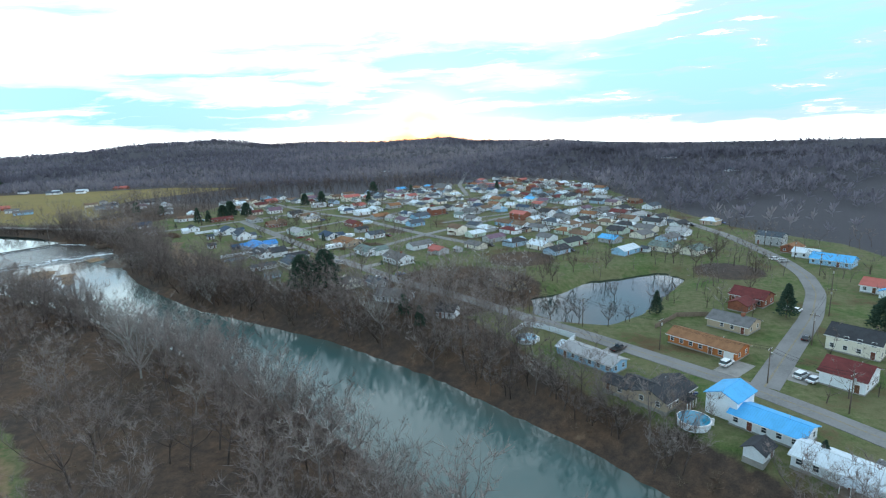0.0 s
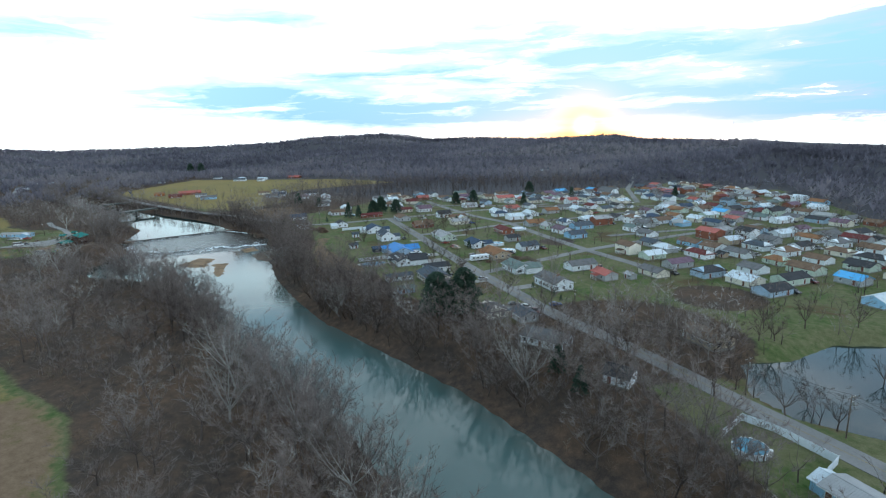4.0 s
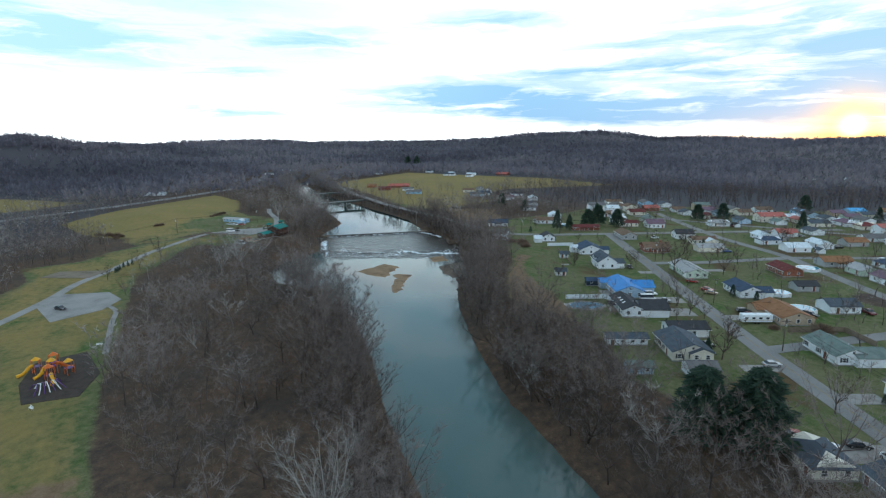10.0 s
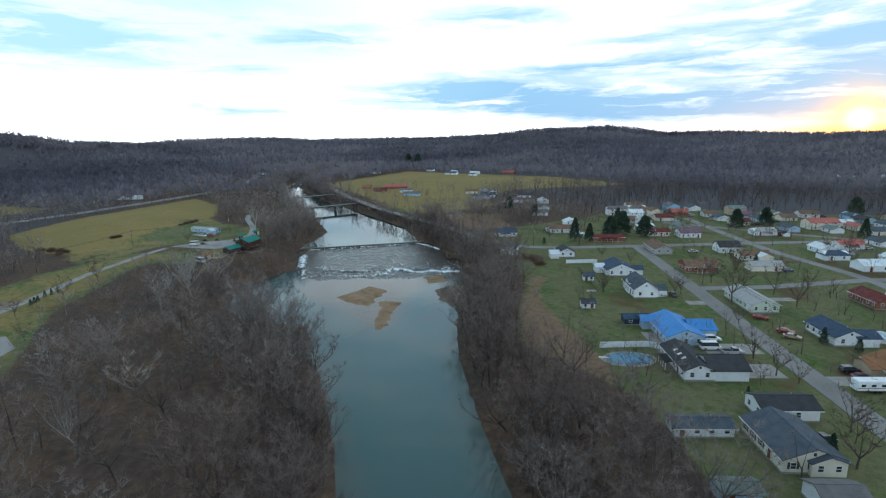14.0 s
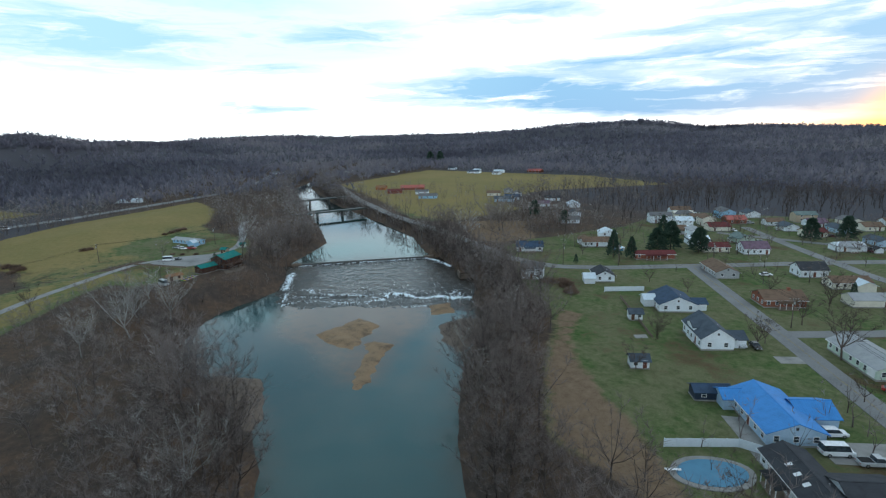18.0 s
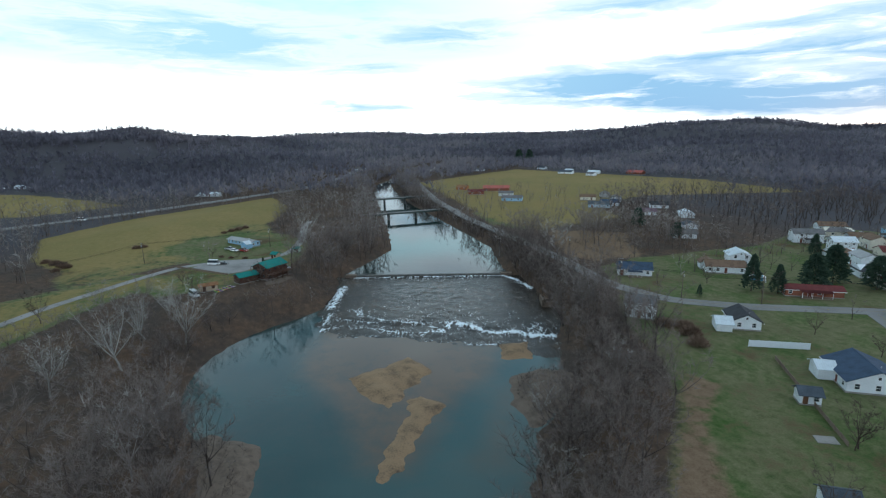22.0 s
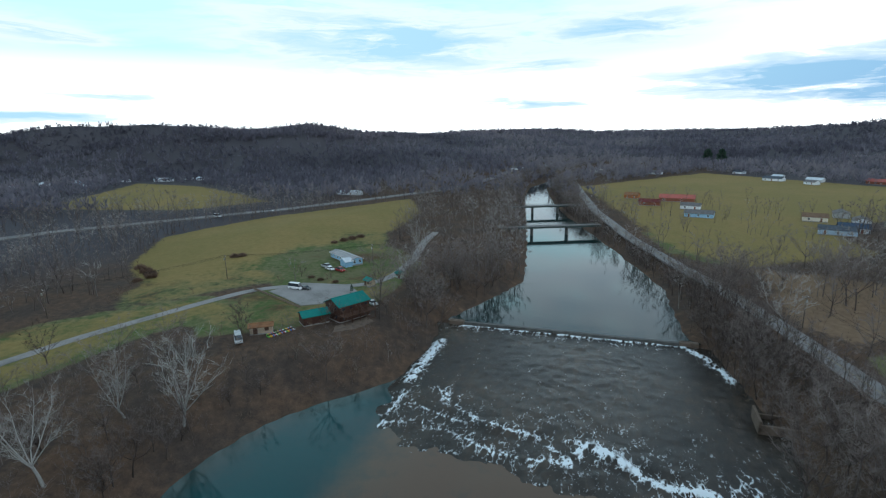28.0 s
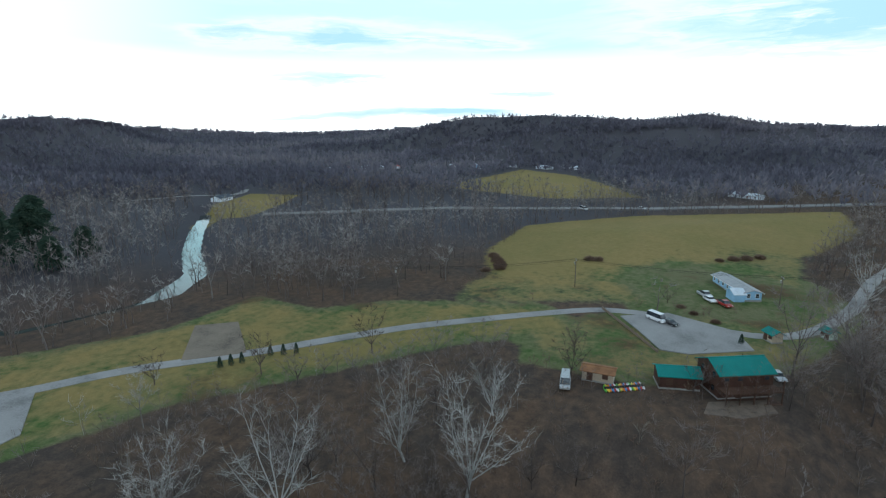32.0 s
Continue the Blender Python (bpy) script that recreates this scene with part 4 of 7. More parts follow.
def broom_tree(seed, height, spread, count, width):
    """A far bare tree: a rounded open crown of twig sprays round one stem."""
    rng = random.Random(seed)
    co, fa = [], []
    for k in range(count):
        az, up = k * 2.399 + rng.uniform(-0.4, 0.4), rng.uniform(0.12, 1.3)
        heart = np.array((0, 0, height * rng.uniform(0.15, 0.45)))
        tip = heart + np.array((math.cos(az) * math.cos(up) * spread, math.sin(az) * math.cos(up) * spread, height * 0.55 * math.sin(up))) * rng.uniform(0.75, 1.1)
        if not k:
            heart, tip = np.array((0, 0, -1.0)), np.array((0.3, 0.2, height * 0.7))
        side = np.array((-math.sin(az + 0.5), math.cos(az + 0.5), rng.uniform(-0.5, 0.5))) * width * rng.uniform(0.6, 1.2) * (0.3 if not k else 1)
        mid = heart + (tip - heart) * rng.uniform(0.5, 0.75)
        n0 = len(co)
        co.extend((heart, mid + side, tip, mid - side))
        fa.extend(((n0, n0 + 1, n0 + 3), (n0 + 3, n0 + 1, n0 + 2)))
    return np.array(co), np.array(fa)


FAR_TREES = [broom_tree(80 + i, 10.0 + i % 3, 5.4, 11, 0.72) for i in range(8)]
SAPLINGS = [wild_tree(160 + i, 6.0, 2.6, 6, 44, 0.05, 0.026, 0.15) for i in range(4)]
SHRUBS = [wild_tree(120 + i, 2.6, 2.0, 4, 36, 0.05, 0.055, 0.05) for i in range(4)]

CLEAR = [FIELD_CREEK, TOWN, PARK, HAYFIELD, FIELD_FAR, FIELD_EAST, LODGE_LAWN, FIELD_SMALL, BRUSH, POND]


def open_ground(x, y):
    """Where no wood grows."""
    clear = np.zeros(x.shape, bool)
    for poly in CLEAR:
        clear |= edge_distance(x, y, poly) > 0
    for cx, cy, cr in COPSES:
        clear &= np.hypot(x - cx, y - cy) > cr
    clear |= seg_distance(x, y, RIVER) < 2.0
    clear |= seg_distance(x, y, CREEK) < 2.5
    clear |= seg_distance(x, y, [(a, b, 5.0) for a, b in RIVERSIDE_ROAD]) < 0
    clear |= seg_distance(x, y, [(a, b, 4.0) for a, b in GRAVEL_ROAD]) < 0
    clear |= seg_distance(x, y, [(a, b, 6.0) for a, b in HIGHWAY]) < 0
    return clear


RIVERSIDE_ROAD = [(-185, 490), (-212, 448), (-240, 405), (-263, 369), (-285, 335), (-301, 318), (-325, 313), (-366, 320), (-414, 326), (-500, 334), (-580, 348), (-660, 368), (-760, 395)]
GRAVEL_ROAD = [(-255, 48), (-290, 72), (-313, 85), (-330, 92), (-349, 106), (-366, 116), (-384, 127), (-407, 147), (-424, 164), (-428, 178), (-424, 196), (-426, 206),
               (-437, 214), (-461, 222), (-500, 229), (-522, 236)]
HIGHWAY = [(-480, -60), (-560, 20), (-590, 70), (-625, 130), (-680, 200), (-730, 260), (-850, 330), (-1000, 390)]


def plant(count, x0, x1, y0, y1, seed, keep):
    rng = np.random.default_rng(seed)
    x, y = rng.uniform(x0, x1, count), rng.uniform(y0, y1, count)
    ok = keep(x, y)
    x, y = x[ok], y[ok]
    return x, y, land(x, y)


def tints(x, y, seed):
    rng = np.random.default_rng(seed)
    t = 0.55 * value_noise(x, y, 45) + 0.45 * rng.random(len(x))
    t = 0.02 + 0.80 * t
    return np.where(rng.random(len(x)) > 0.98, 1.0, t)


# near woods: the river banks and what lies within a few hundred metres of them
def sparse(x, y):
    """The bare bank below the lodge and by the dam, where few trees stand."""
    hash_ = np.abs(np.sin(x * 12.9898 + y * 78.233) * 43758.5453) % 1.0
    return (edge_distance(x, y, THIN_BANK) > 0) & (hash_ > np.where((x < -362) & (y > 158), 0.25, 0.62))


THIN_BANK = [(-262, 108), (-326, 114), (-362, 134), (-384, 146), (-402, 168), (-402, 218), (-388, 228), (-340, 205), (-318, 176), (-290, 150)]


def near_wood(x, y):
    d = seg_distance(x, y, RIVER)
    pick = np.abs(np.sin(x * 35.1 + y * 17.7) * 9473.3) % 1.0
    pick = np.where((x > -270) & (y < 25), pick * 3.5, pick)
    return ~open_ground(x, y) & ~sparse(x, y) & (d < 230) & (pick < np.where((d > 75) | (x < -420), 0.72, 0.54)) & ((d < 55) | (value_noise(x, y, 40) > 0.22))


x, y, z = plant(8200, -640, 170, -110, 420, 3, near_wood)
rb = np.random.default_rng(4)
line = np.array(dense(RIVER[3:21], 1.0))
row = line[rb.integers(0, len(line), 1150)]
off = (row[:, 2] + rb.uniform(2, 20, len(row))) * rb.choice((-1, 1), len(row))
bx, by = row[:, 0] + off * 0.40 + rb.normal(0, 2, len(row)), row[:, 1] + off * 0.91 + rb.normal(0, 2, len(row))
ok = ~open_ground(bx, by) & ~sparse(bx, by)
bx, by = bx[ok], by[ok]
x, y, z = np.concatenate([x, bx]), np.concatenate([y, by]), np.concatenate([z, land(bx, by)])
size = np.random.default_rng(5).uniform(0.62, 1.22, len(x))
size = np.where(edge_distance(x, y, THIN_BANK) > 0, size * 0.72, size * 0.95)
vx, vy, vz = plant(5200, -640, -200, -110, 420, 17, near_wood)
far_off = ~((seg_distance(vx, vy, RIVER) < 60) & (vy > 60)) & (seg_distance(vx, vy, CREEK) > 9)
x, y, z = (np.concatenate([a, b[far_off]]) for a, b in ((x, vx), (y, vy), (z, vz)))
size = np.concatenate([size, np.random.default_rng(18).uniform(0.5, 0.95, far_off.sum())])
places = np.stack([x, y, z - 0.2, size, tints(x, y, 6)], -1)
near = (seg_distance(x, y, RIVER) < 62) & (y > 40) & (x > -430) & (x < 100)
woods("riverside_woods", MID_TREES, places[near], TWIGS, "leafless brown woodland along the river banks")
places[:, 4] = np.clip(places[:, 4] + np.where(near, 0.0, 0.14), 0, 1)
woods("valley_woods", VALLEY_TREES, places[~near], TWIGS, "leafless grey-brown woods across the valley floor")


rng = np.random.default_rng(91)
line = np.array(dense([(a, b, 0) for a, b in RIVERSIDE_ROAD[6:]], 1.0))
row = line[rng.integers(0, len(line), 700)]
x, y = row[:, 0] + rng.normal(0, 3, 700), row[:, 1] - rng.uniform(5, 22, 700)
x, y = np.concatenate([x, rng.uniform(-640, -450, 110)]), np.concatenate([y, rng.uniform(358, 470, 110)])
ok = (seg_distance(x, y, RIVER) > 1.5) & (seg_distance(x, y, [(a, b, 4.2) for a, b in RIVERSIDE_ROAD]) > 0)
x, y = x[ok], y[ok]
woods("roadside_woods", VALLEY_TREES, np.stack([x, y, land(x, y) - 0.2, rng.uniform(0.45, 0.85, len(x)), tints(x, y, 92)], -1), TWIGS, "bare trees between the riverside road and the water")


# brush: along the water's edge, under the trees and in the overgrown lots
def brushy(x, y):
    d = seg_distance(x, y, RIVER)
    edge = np.maximum.reduce([-np.abs(edge_distance(x, y, p)) for p in (HAYFIELD, FIELD_FAR)])
    brush = edge_distance(x, y, BRUSH) > 0
    wood = ~open_ground(x, y) & (d < 90)
    return (d > 0.8) & (wood | (brush & (np.hypot(x, y * 1.7) % 3 < 1.4)) | ((edge > -3) & ~inside(x, y, PARK)))


x, y, z = plant(10000, -640, 100, 20, 420, 21, brushy)
places = np.stack([x, y, z - 0.1, np.random.default_rng(22).uniform(0.5, 1.25, len(x)), 0.15 + 0.85 * tints(x, y, 23)], -1)
woods("undergrowth", SHRUBS, places, BRUSH_TWIGS, "tangled brown undergrowth and brush")


x, y, z = plant(4500, -430, 60, 60, 300, 27, lambda x, y: ~open_ground(x, y) & (seg_distance(x, y, RIVER) < 60) & ((edge_distance(x, y, THIN_BANK) > 0) | (value_noise(x, y, 17) > 0.62)))
places = np.stack([x, y, z - 0.1, np.random.default_rng(28).uniform(0.6, 1.25, len(x)), tints(x, y, 29)], -1)
woods("saplings", SAPLINGS, places, TWIGS, "thin grey saplings under the riverside trees")


def far_wood(x, y):
    d = seg_distance(x, y, RIVER)
    dx, dy = x + 200, y - 200
    az = np.degrees(np.arctan2(dy, dx)) % 360
    seen = ((az > 38) & (az < 268)) | (np.abs(np.sin(x * 7.3 + y * 3.1) * 5417.7) % 1.0 < 0.2)
    rc = np.interp(az, *zip(*[(a, c) for a, b, c in CREST]))
    r = np.hypot(dx, dy)
    inner = (x > -640) & (x < 170) & (y > -110) & (y < 420) & (d < 230)
    return ~open_ground(x, y) & ~inner & (d > np.where(x < -620, 2, 30)) & seen & (r < rc + 20) & (x < 900)


xs_, ys_ = [], []
for count, near, lim, seed in ((38000, 0, 950, 11), (48000, 950, 1700, 12), (34000, 1700, 2700, 13)):
    x, y, z = plant(count, -200 - lim, -200 + lim, 200 - lim, 200 + lim, seed, far_wood)
    far = np.hypot(x + 200, y - 200)
    ok = (far >= near) & (far < lim)
    xs_.append(x[ok]), ys_.append(y[ok])
# a closed line of trees along the crests
az = np.random.default_rng(31).uniform(50, 262, 9000)
rr = np.interp(az, *zip(*[(a, c) for a, b, c in CREST])) + np.random.default_rng(32).uniform(-110, 6, 9000)
xs_.append(-200 + rr * np.cos(np.radians(az))), ys_.append(200 + rr * np.sin(np.radians(az)))
x, y = np.concatenate(xs_), np.concatenate(ys_)
r = np.hypot(x + 200, y - 200)
deg = np.degrees(np.arctan2(y - 200, x + 200)) % 360
ridge = smooth(120, 30, np.interp(deg, *zip(*[(a, c) for a, b, c in CREST])) - r)
places = np.stack([x, y, land(x, y) - 0.5 - 3.6 * ridge, np.random.default_rng(8).uniform(0.7, 1.2, len(x)) * (1.15 + 0.25 * (r > 1000) + 0.4 * (r > 1700)) * (1 - 0.35 * ridge), np.clip(2.0 * (0.50 * value_noise(x + 40, y, 260) + 0.32 * value_noise(x, y + 70, 85) + 0.18 * np.random.default_rng(9).random(len(x))) - 0.5, 0, 0.95)], -1)
close = (r < 480) & (x < -150)
woods("hillside_woods", FAR_TREES, places[~close], HAZED_TWIGS, "leafless woods covering the hills")
woods("valley_woods", VALLEY_TREES, places[close], TWIGS, "leafless woods at the foot of the hills")

# ---- more materials ----
def paint(name, colour, rough=0.6, **kw):
    return material(name, colour, rough, kw.pop("vary", 0.08), kw.pop("scale", 0.5), kw.pop("fine", 5.0), kw.pop("bump", 0.12), **kw)


def siding(name, colour):
    return paint(name, colour, 0.6, lines=(2, 6.0, 1.0), bump=0.3)


def metal_roof(name, colour):
    return paint(name, colour, 0.62, lines=(0, 2.2, 1.0), bump=0.35, spec=0.2, vary=0.1)


def shingle(name, colour):
    return material(name, colour, 0.9, 0.2, 0.5, 7.0, 0.5, lines=(2, 5.0, 0.8))


SIDING = {k: siding(k + "_siding", c) for k, c in dict(white=(0.74, 0.79, 0.84), cream=(0.72, 0.69, 0.60), blue=(0.38, 0.52, 0.66), grey=(0.38, 0.40, 0.42),
          tan=(0.44, 0.36, 0.27), green=(0.50, 0.60, 0.52), sky=(0.30, 0.52, 0.72), navy=(0.03, 0.045, 0.075)).items()}
BRICK = material("red_brick", (0.25, 0.095, 0.06), 0.9, 0.2, 1.0, 9.0, 0.4, lines=(2, 12.0, 0.7))
BRICK_ORANGE = material("orange_brick", (0.42, 0.15, 0.05), 0.9, 0.18, 1.0, 9.0, 0.4, lines=(2, 12.0, 0.7))
LOG = material("brown_log_wall", (0.075, 0.036, 0.025), 0.8, 0.25, 0.8, 6.0, 0.6, lines=(2, 4.0, 1.2))
WALLS = dict(SIDING, brick=BRICK, orange=BRICK_ORANGE, log=LOG)
ROOFS = dict(black=shingle("black_shingle", (0.045, 0.048, 0.055)), grey=shingle("grey_shingle", (0.15, 0.15, 0.155)), slate=shingle("slate_shingle", (0.075, 0.095, 0.12)),
             brown=shingle("brown_shingle", (0.17, 0.11, 0.075)), rust=shingle("rust_shingle", (0.26, 0.13, 0.065)), maroon=shingle("maroon_shingle", (0.14, 0.035, 0.035)),
             green=shingle("green_grey_shingle", (0.15, 0.20, 0.19)), navy=shingle("navy_shingle", (0.045, 0.075, 0.125)),
             blue=metal_roof("blue_metal_roof", (0.055, 0.24, 0.58)), sky=metal_roof("bright_blue_metal_roof", (0.10, 0.42, 0.78)), white=metal_roof("white_metal_roof", (0.60, 0.68, 0.74)),
             tin=metal_roof("tin_roof", (0.34, 0.35, 0.36)), teal=metal_roof("teal_metal_roof", (0.010, 0.19, 0.17)), red=metal_roof("red_metal_roof", (0.42, 0.12, 0.10)),
             mauve=shingle("mauve_shingle", (0.17, 0.11, 0.15)))
TRIM = paint("white_trim", (0.74, 0.75, 0.76))
DARK_TRIM = paint("dark_trim", (0.04, 0.04, 0.045))
PANE = glass_material("window_glass")
DOOR_PAINT = [paint("white_door", (0.62, 0.63, 0.64)), paint("russet_door", (0.15, 0.05, 0.035)), paint("brown_door", (0.14, 0.07, 0.04))]
WOOD = material("weathered_wood", (0.22, 0.17, 0.13), 0.85, 0.25, 0.8, 7.0, 0.4)
POLE_WOOD = material("pole_wood", (0.13, 0.105, 0.085), 0.9, 0.2, 1.0, 7.0, 0.4)
VINYL = paint("white_vinyl", (0.70, 0.76, 0.82), 0.5)
RUBBER = paint("black_rubber", (0.02, 0.02, 0.02), 0.85)
CHROME = material("dull_metal", (0.55, 0.56, 0.57), 0.35, 0.08, 1.0, 8.0, 0.05, metal=1.0)
POOL_WATER = water_material("swimming_pool_water", (0.03, 0.22, 0.34), (0.05, 0.26, 0.38), 0.05)
POOL_COVER = paint("blue_pool_cover", (0.06, 0.21, 0.33), 0.5)
MULCH = material("dark_mulch", (0.055, 0.042, 0.035), 0.95, 0.25, 0.5, 5.0, 0.6)


# ---- roads ----
def road(name, line, width, mat, label, lift=0.10, paint_line=False, dash=0):
    rows = dense([(x, y, width / 2) for x, y in line], 4.0)
    for _ in range(2):
        rows = [rows[0]] + [tuple((a[i] + 2 * b[i] + c[i]) / 4 for i in range(3)) for a, b, c in zip(rows, rows[1:], rows[2:])] + [rows[-1]]
    left, right = ribbon(rows, 0.0)
    mid = [(r[0], r[1]) for r in rows]
    zz = [max(land(np.array([l[0], m[0], r[0]]), np.array([l[1], m[1], r[1]]))) + lift for l, m, r in zip(left, mid, right)]
    zz = [sum(zz[max(0, i - 3):i + 4]) / len(zz[max(0, i - 3):i + 4]) for i in range(len(zz))]
    bm = bmesh.new()
    rings = []
    for l, m, r, z in zip(left, mid, right, zz):
        rings.append([bm.verts.new(p) for p in ((l[0], l[1], z - 0.6), (l[0], l[1], z), (m[0], m[1], z + 0.06), (r[0], r[1], z), (r[0], r[1], z - 0.6))])
    for a, b in zip(rings, rings[1:]):
        for i in range(4):
            bm.faces.new((a[i], b[i], b[i + 1], a[i + 1]))
    bmesh.ops.recalc_face_normals(bm, faces=bm.faces)
    ob = part(name, bm, mat, None, smooth_shade=False)
    tagged(ob, label, "road", kind="structure")
    if paint_line:
        bm = bmesh.new()
        for off in (-0.12, 0.12):
            pts = []
            for i, (m, z) in enumerate(zip(mid, zz)):
                a, b = mid[max(i - 1, 0)], mid[min(i + 1, len(mid) - 1)]
                d = Vector((b[0] - a[0], b[1] - a[1])).normalized()
                pts.append([bm.verts.new((m[0] - d.y * (off + w), m[1] + d.x * (off + w), z + 0.068)) for w in (-0.05, 0.05)])
            for a, b in zip(pts, pts[1:]):
                bm.faces.new((a[0], a[1], b[1], b[0]))
        part("centre_line", bm, LINE_PAINT, ob, "worn double yellow line")
    return ob


S, P = Vector((0.788, -0.616)), Vector((0.616, 0.788))      # along the main street and across it
MAIN_STREET = [(140, 20), (96, 68), (70, 96), (52, 116), (40, 128), (18, 145), (-3, 160), (-21, 172), (-37, 184), (-56, 197), (-74, 207), (-91, 220), (-126, 247), (-160, 275), (-211, 318), (-264, 362)]
SIDE_ROAD = [(42, 130), (57, 158), (71, 184), (82, 211), (87, 235), (87, 262), (83, 290), (77, 324), (58, 380), (30, 440)]
SECOND_STREET = [(-60, 288), (-98, 316), (-135, 346), (-171, 379), (-220, 405), (-255, 432), (-300, 468)]
CROSS = [[(-207, 314), (-190, 338), (-171, 378), (-130, 430), (-96, 480)], [(-126, 247), (-98, 316), (-60, 380), (-20, 440)], [(-21, 560), (-110, 500), (-190, 470), (-300, 440)],
         [(20, 440), (-60, 400), (-98, 360)], [(-115, 525), (-150, 640), (-176, 800)]]
road("road", MAIN_STREET, 6.0, ASPHALT, "grey asphalt street with worn yellow centre line", paint_line=True)
road("road", SIDE_ROAD, 6.2, ASPHALT, "grey asphalt side road curving uphill", paint_line=True)
road("road", RIVERSIDE_ROAD, 6.0, ASPHALT, "grey asphalt riverside road", paint_line=True)
road("road", SECOND_STREET, 5.2, ASPHALT, "grey asphalt residential street")
for line in CROSS:
    road("road", line, 4.8, ASPHALT, "narrow grey residential street")
road("highway", HIGHWAY, 9, ASPHALT, "wide grey highway below the wooded hill", 0.6)
road("gravel_road", GRAVEL_ROAD, 3.7, GRAVEL, "pale gravel road through the park meadows")
road("road", [(-560, -190), (-545, -172), (-530, -165), (-510, -190), (-470, -200)], 6, GRAVEL, "pale country road on the far slope")
road("footpath", [(-291, 100), (-280, 104), (-268, 101), (-252, 99), (-236, 97)], 1.6, GRAVEL, "winding pale footpath beside the playground")


def pad(name, poly, mat, label, lift=0.08):
    """A flat paved area with a thickness."""
    bm = bmesh.new()
    top = [bm.verts.new((x, y, ground_z(x, y) + lift)) for x, y in poly]
    low = [bm.verts.new((v.co.x, v.co.y, v.co.z - 0.7)) for v in top]
    bm.faces.new(top)
    for i in range(len(top)):
        j = (i + 1) % len(top)
        bm.faces.new((top[i], low[i], low[j], top[j]))
    bmesh.ops.recalc_face_normals(bm, faces=bm.faces)
    return tagged(part(name, bm, mat), label, "pavement", kind="structure")


pad("parking_lot", [(-278, 84), (-300, 80), (-316, 86), (-308, 103), (-294, 106), (-283, 99)], GRAVEL, "grey gravel parking lot", 0.14)
pad("parking_lot", [(-338, 99), (-353, 80), (-361, 87), (-350, 106)], DIRT, "bare dirt lot beside the gravel road", 0.14)
pad("parking_lot", [(-421, 170), (-431, 180), (-426, 197), (-415, 202), (-405, 190), (-404, 184), (-413, 177)], GRAVEL, "pale gravel lot beside the lodge", 0.2)
for a, wide, long_ in (((-170, 268), 7, 15), ((-160, 258), 8, 14), ((-120, 236), 4, 14), ((-92, 210), 6, 12), ((-100, 235), 5, 10), ((38, 140), 6, 10), ((52, 138), 6, 9), ((-118, 262), 5, 10), ((-183, 322), 4, 16), ((-196, 300), 4, 10),
                       ((10, 148), 5, 8), ((-142, 272), 5, 12)):
    c = Vector(a)
    pad("driveway", [tuple(c + P * (long_ / 2 * i) + S * (wide / 2 * j)) for i, j in ((1, 1), (1, -1), (-1, -1), (-1, 1))], CONCRETE, "pale concrete driveway", 0.07)

# ---- houses ----
_shared = {}


def shared(name, make, mat):
    """One mesh for alike pieces."""
    if name not in _shared:
        bm = make()
        me = bpy.data.meshes.new(name)
        bm.to_mesh(me)
        bm.free()
        me.materials.append(mat)
        _shared[name] = me
    return _shared[name]


def place(name, me, parent, m):
    ob = new(name, me)
    ob.parent = parent
    ob.matrix_basis = m
    return ob


def frame_mesh(w, h, pane=False):
    """A window frame with a middle rail, cut from one piece; pane fills the lights."""
    bm = bmesh.new()
    gx, gz = (-w / 2, -w / 2 + 0.09, w / 2 - 0.09, w / 2), (0, 0.09, h / 2 - 0.03, h / 2 + 0.03, h - 0.09, h)
    front = [[bm.verts.new((x, -0.06, z)) for z in gz] for x in gx]
    back = [[bm.verts.new((x, 0.0 if pane else 0.05, z)) for z in gz] for x in gx]
    for i in range(3):
        for j in range(5):
            hole = i == 1 and j in (1, 3)
            f = [front[i][j], front[i + 1][j], front[i + 1][j + 1], front[i][j + 1]]
            r = [back[i][j], back[i + 1][j], back[i + 1][j + 1], back[i][j + 1]]
            if not hole:
                bm.faces.new(f)
                continue
            for k in range(4):
                bm.faces.new((f[k], r[k], r[(k + 1) % 4], f[(k + 1) % 4]))
            if pane:
                bm.faces.new(r).material_index = 1
    rim = [(i, 0) for i in range(4)] + [(3, j) for j in range(1, 6)] + [(i, 5) for i in (2, 1, 0)] + [(0, j) for j in range(4, 0, -1)]
    for (i, j), (k, l) in zip(rim, rim[1:] + rim[:1]):
        bm.faces.new((front[i][j], back[i][j], back[k][l], front[k][l]))
    return bm


def plain_window(w, h):
    """Frame and pane of a far window in one mesh."""
    if "plain" not in _shared:
        bm = frame_mesh(w, h, True)
        me = bpy.data.meshes.new("plain_window")
        bm.to_mesh(me)
        bm.free()
        me.materials.append(TRIM)
        me.materials.append(PANE)
        _shared["plain"] = me
    return _shared["plain"]


def window(house, x, y, z, turn, w=1.1, h=1.3, shutters=None, plain=False):
    key = f"{w}x{h}"
    if plain:
        return place("window", plain_window(w, h), house, pose(x, y, z, 0, 0, turn))
    ob = place("window", shared("window_frame_" + key, lambda: frame_mesh(w, h), TRIM), house, pose(x, y, z, 0, 0, turn))
    place("pane", shared("pane_" + key, lambda: box(-w / 2 + 0.05, -0.02, 0.05, w / 2 - 0.05, 0.02, h - 0.05), PANE), ob, pose(0, 0, 0))
    if shutters:
        for s in (-1, 1):
            place("shutter", shared("shutter_" + key, lambda: box(-0.2, -0.05, 0, 0.2, 0.03, h, 0.01), shutters), ob, pose(s * (w / 2 + 0.24), 0, 0))
    return ob


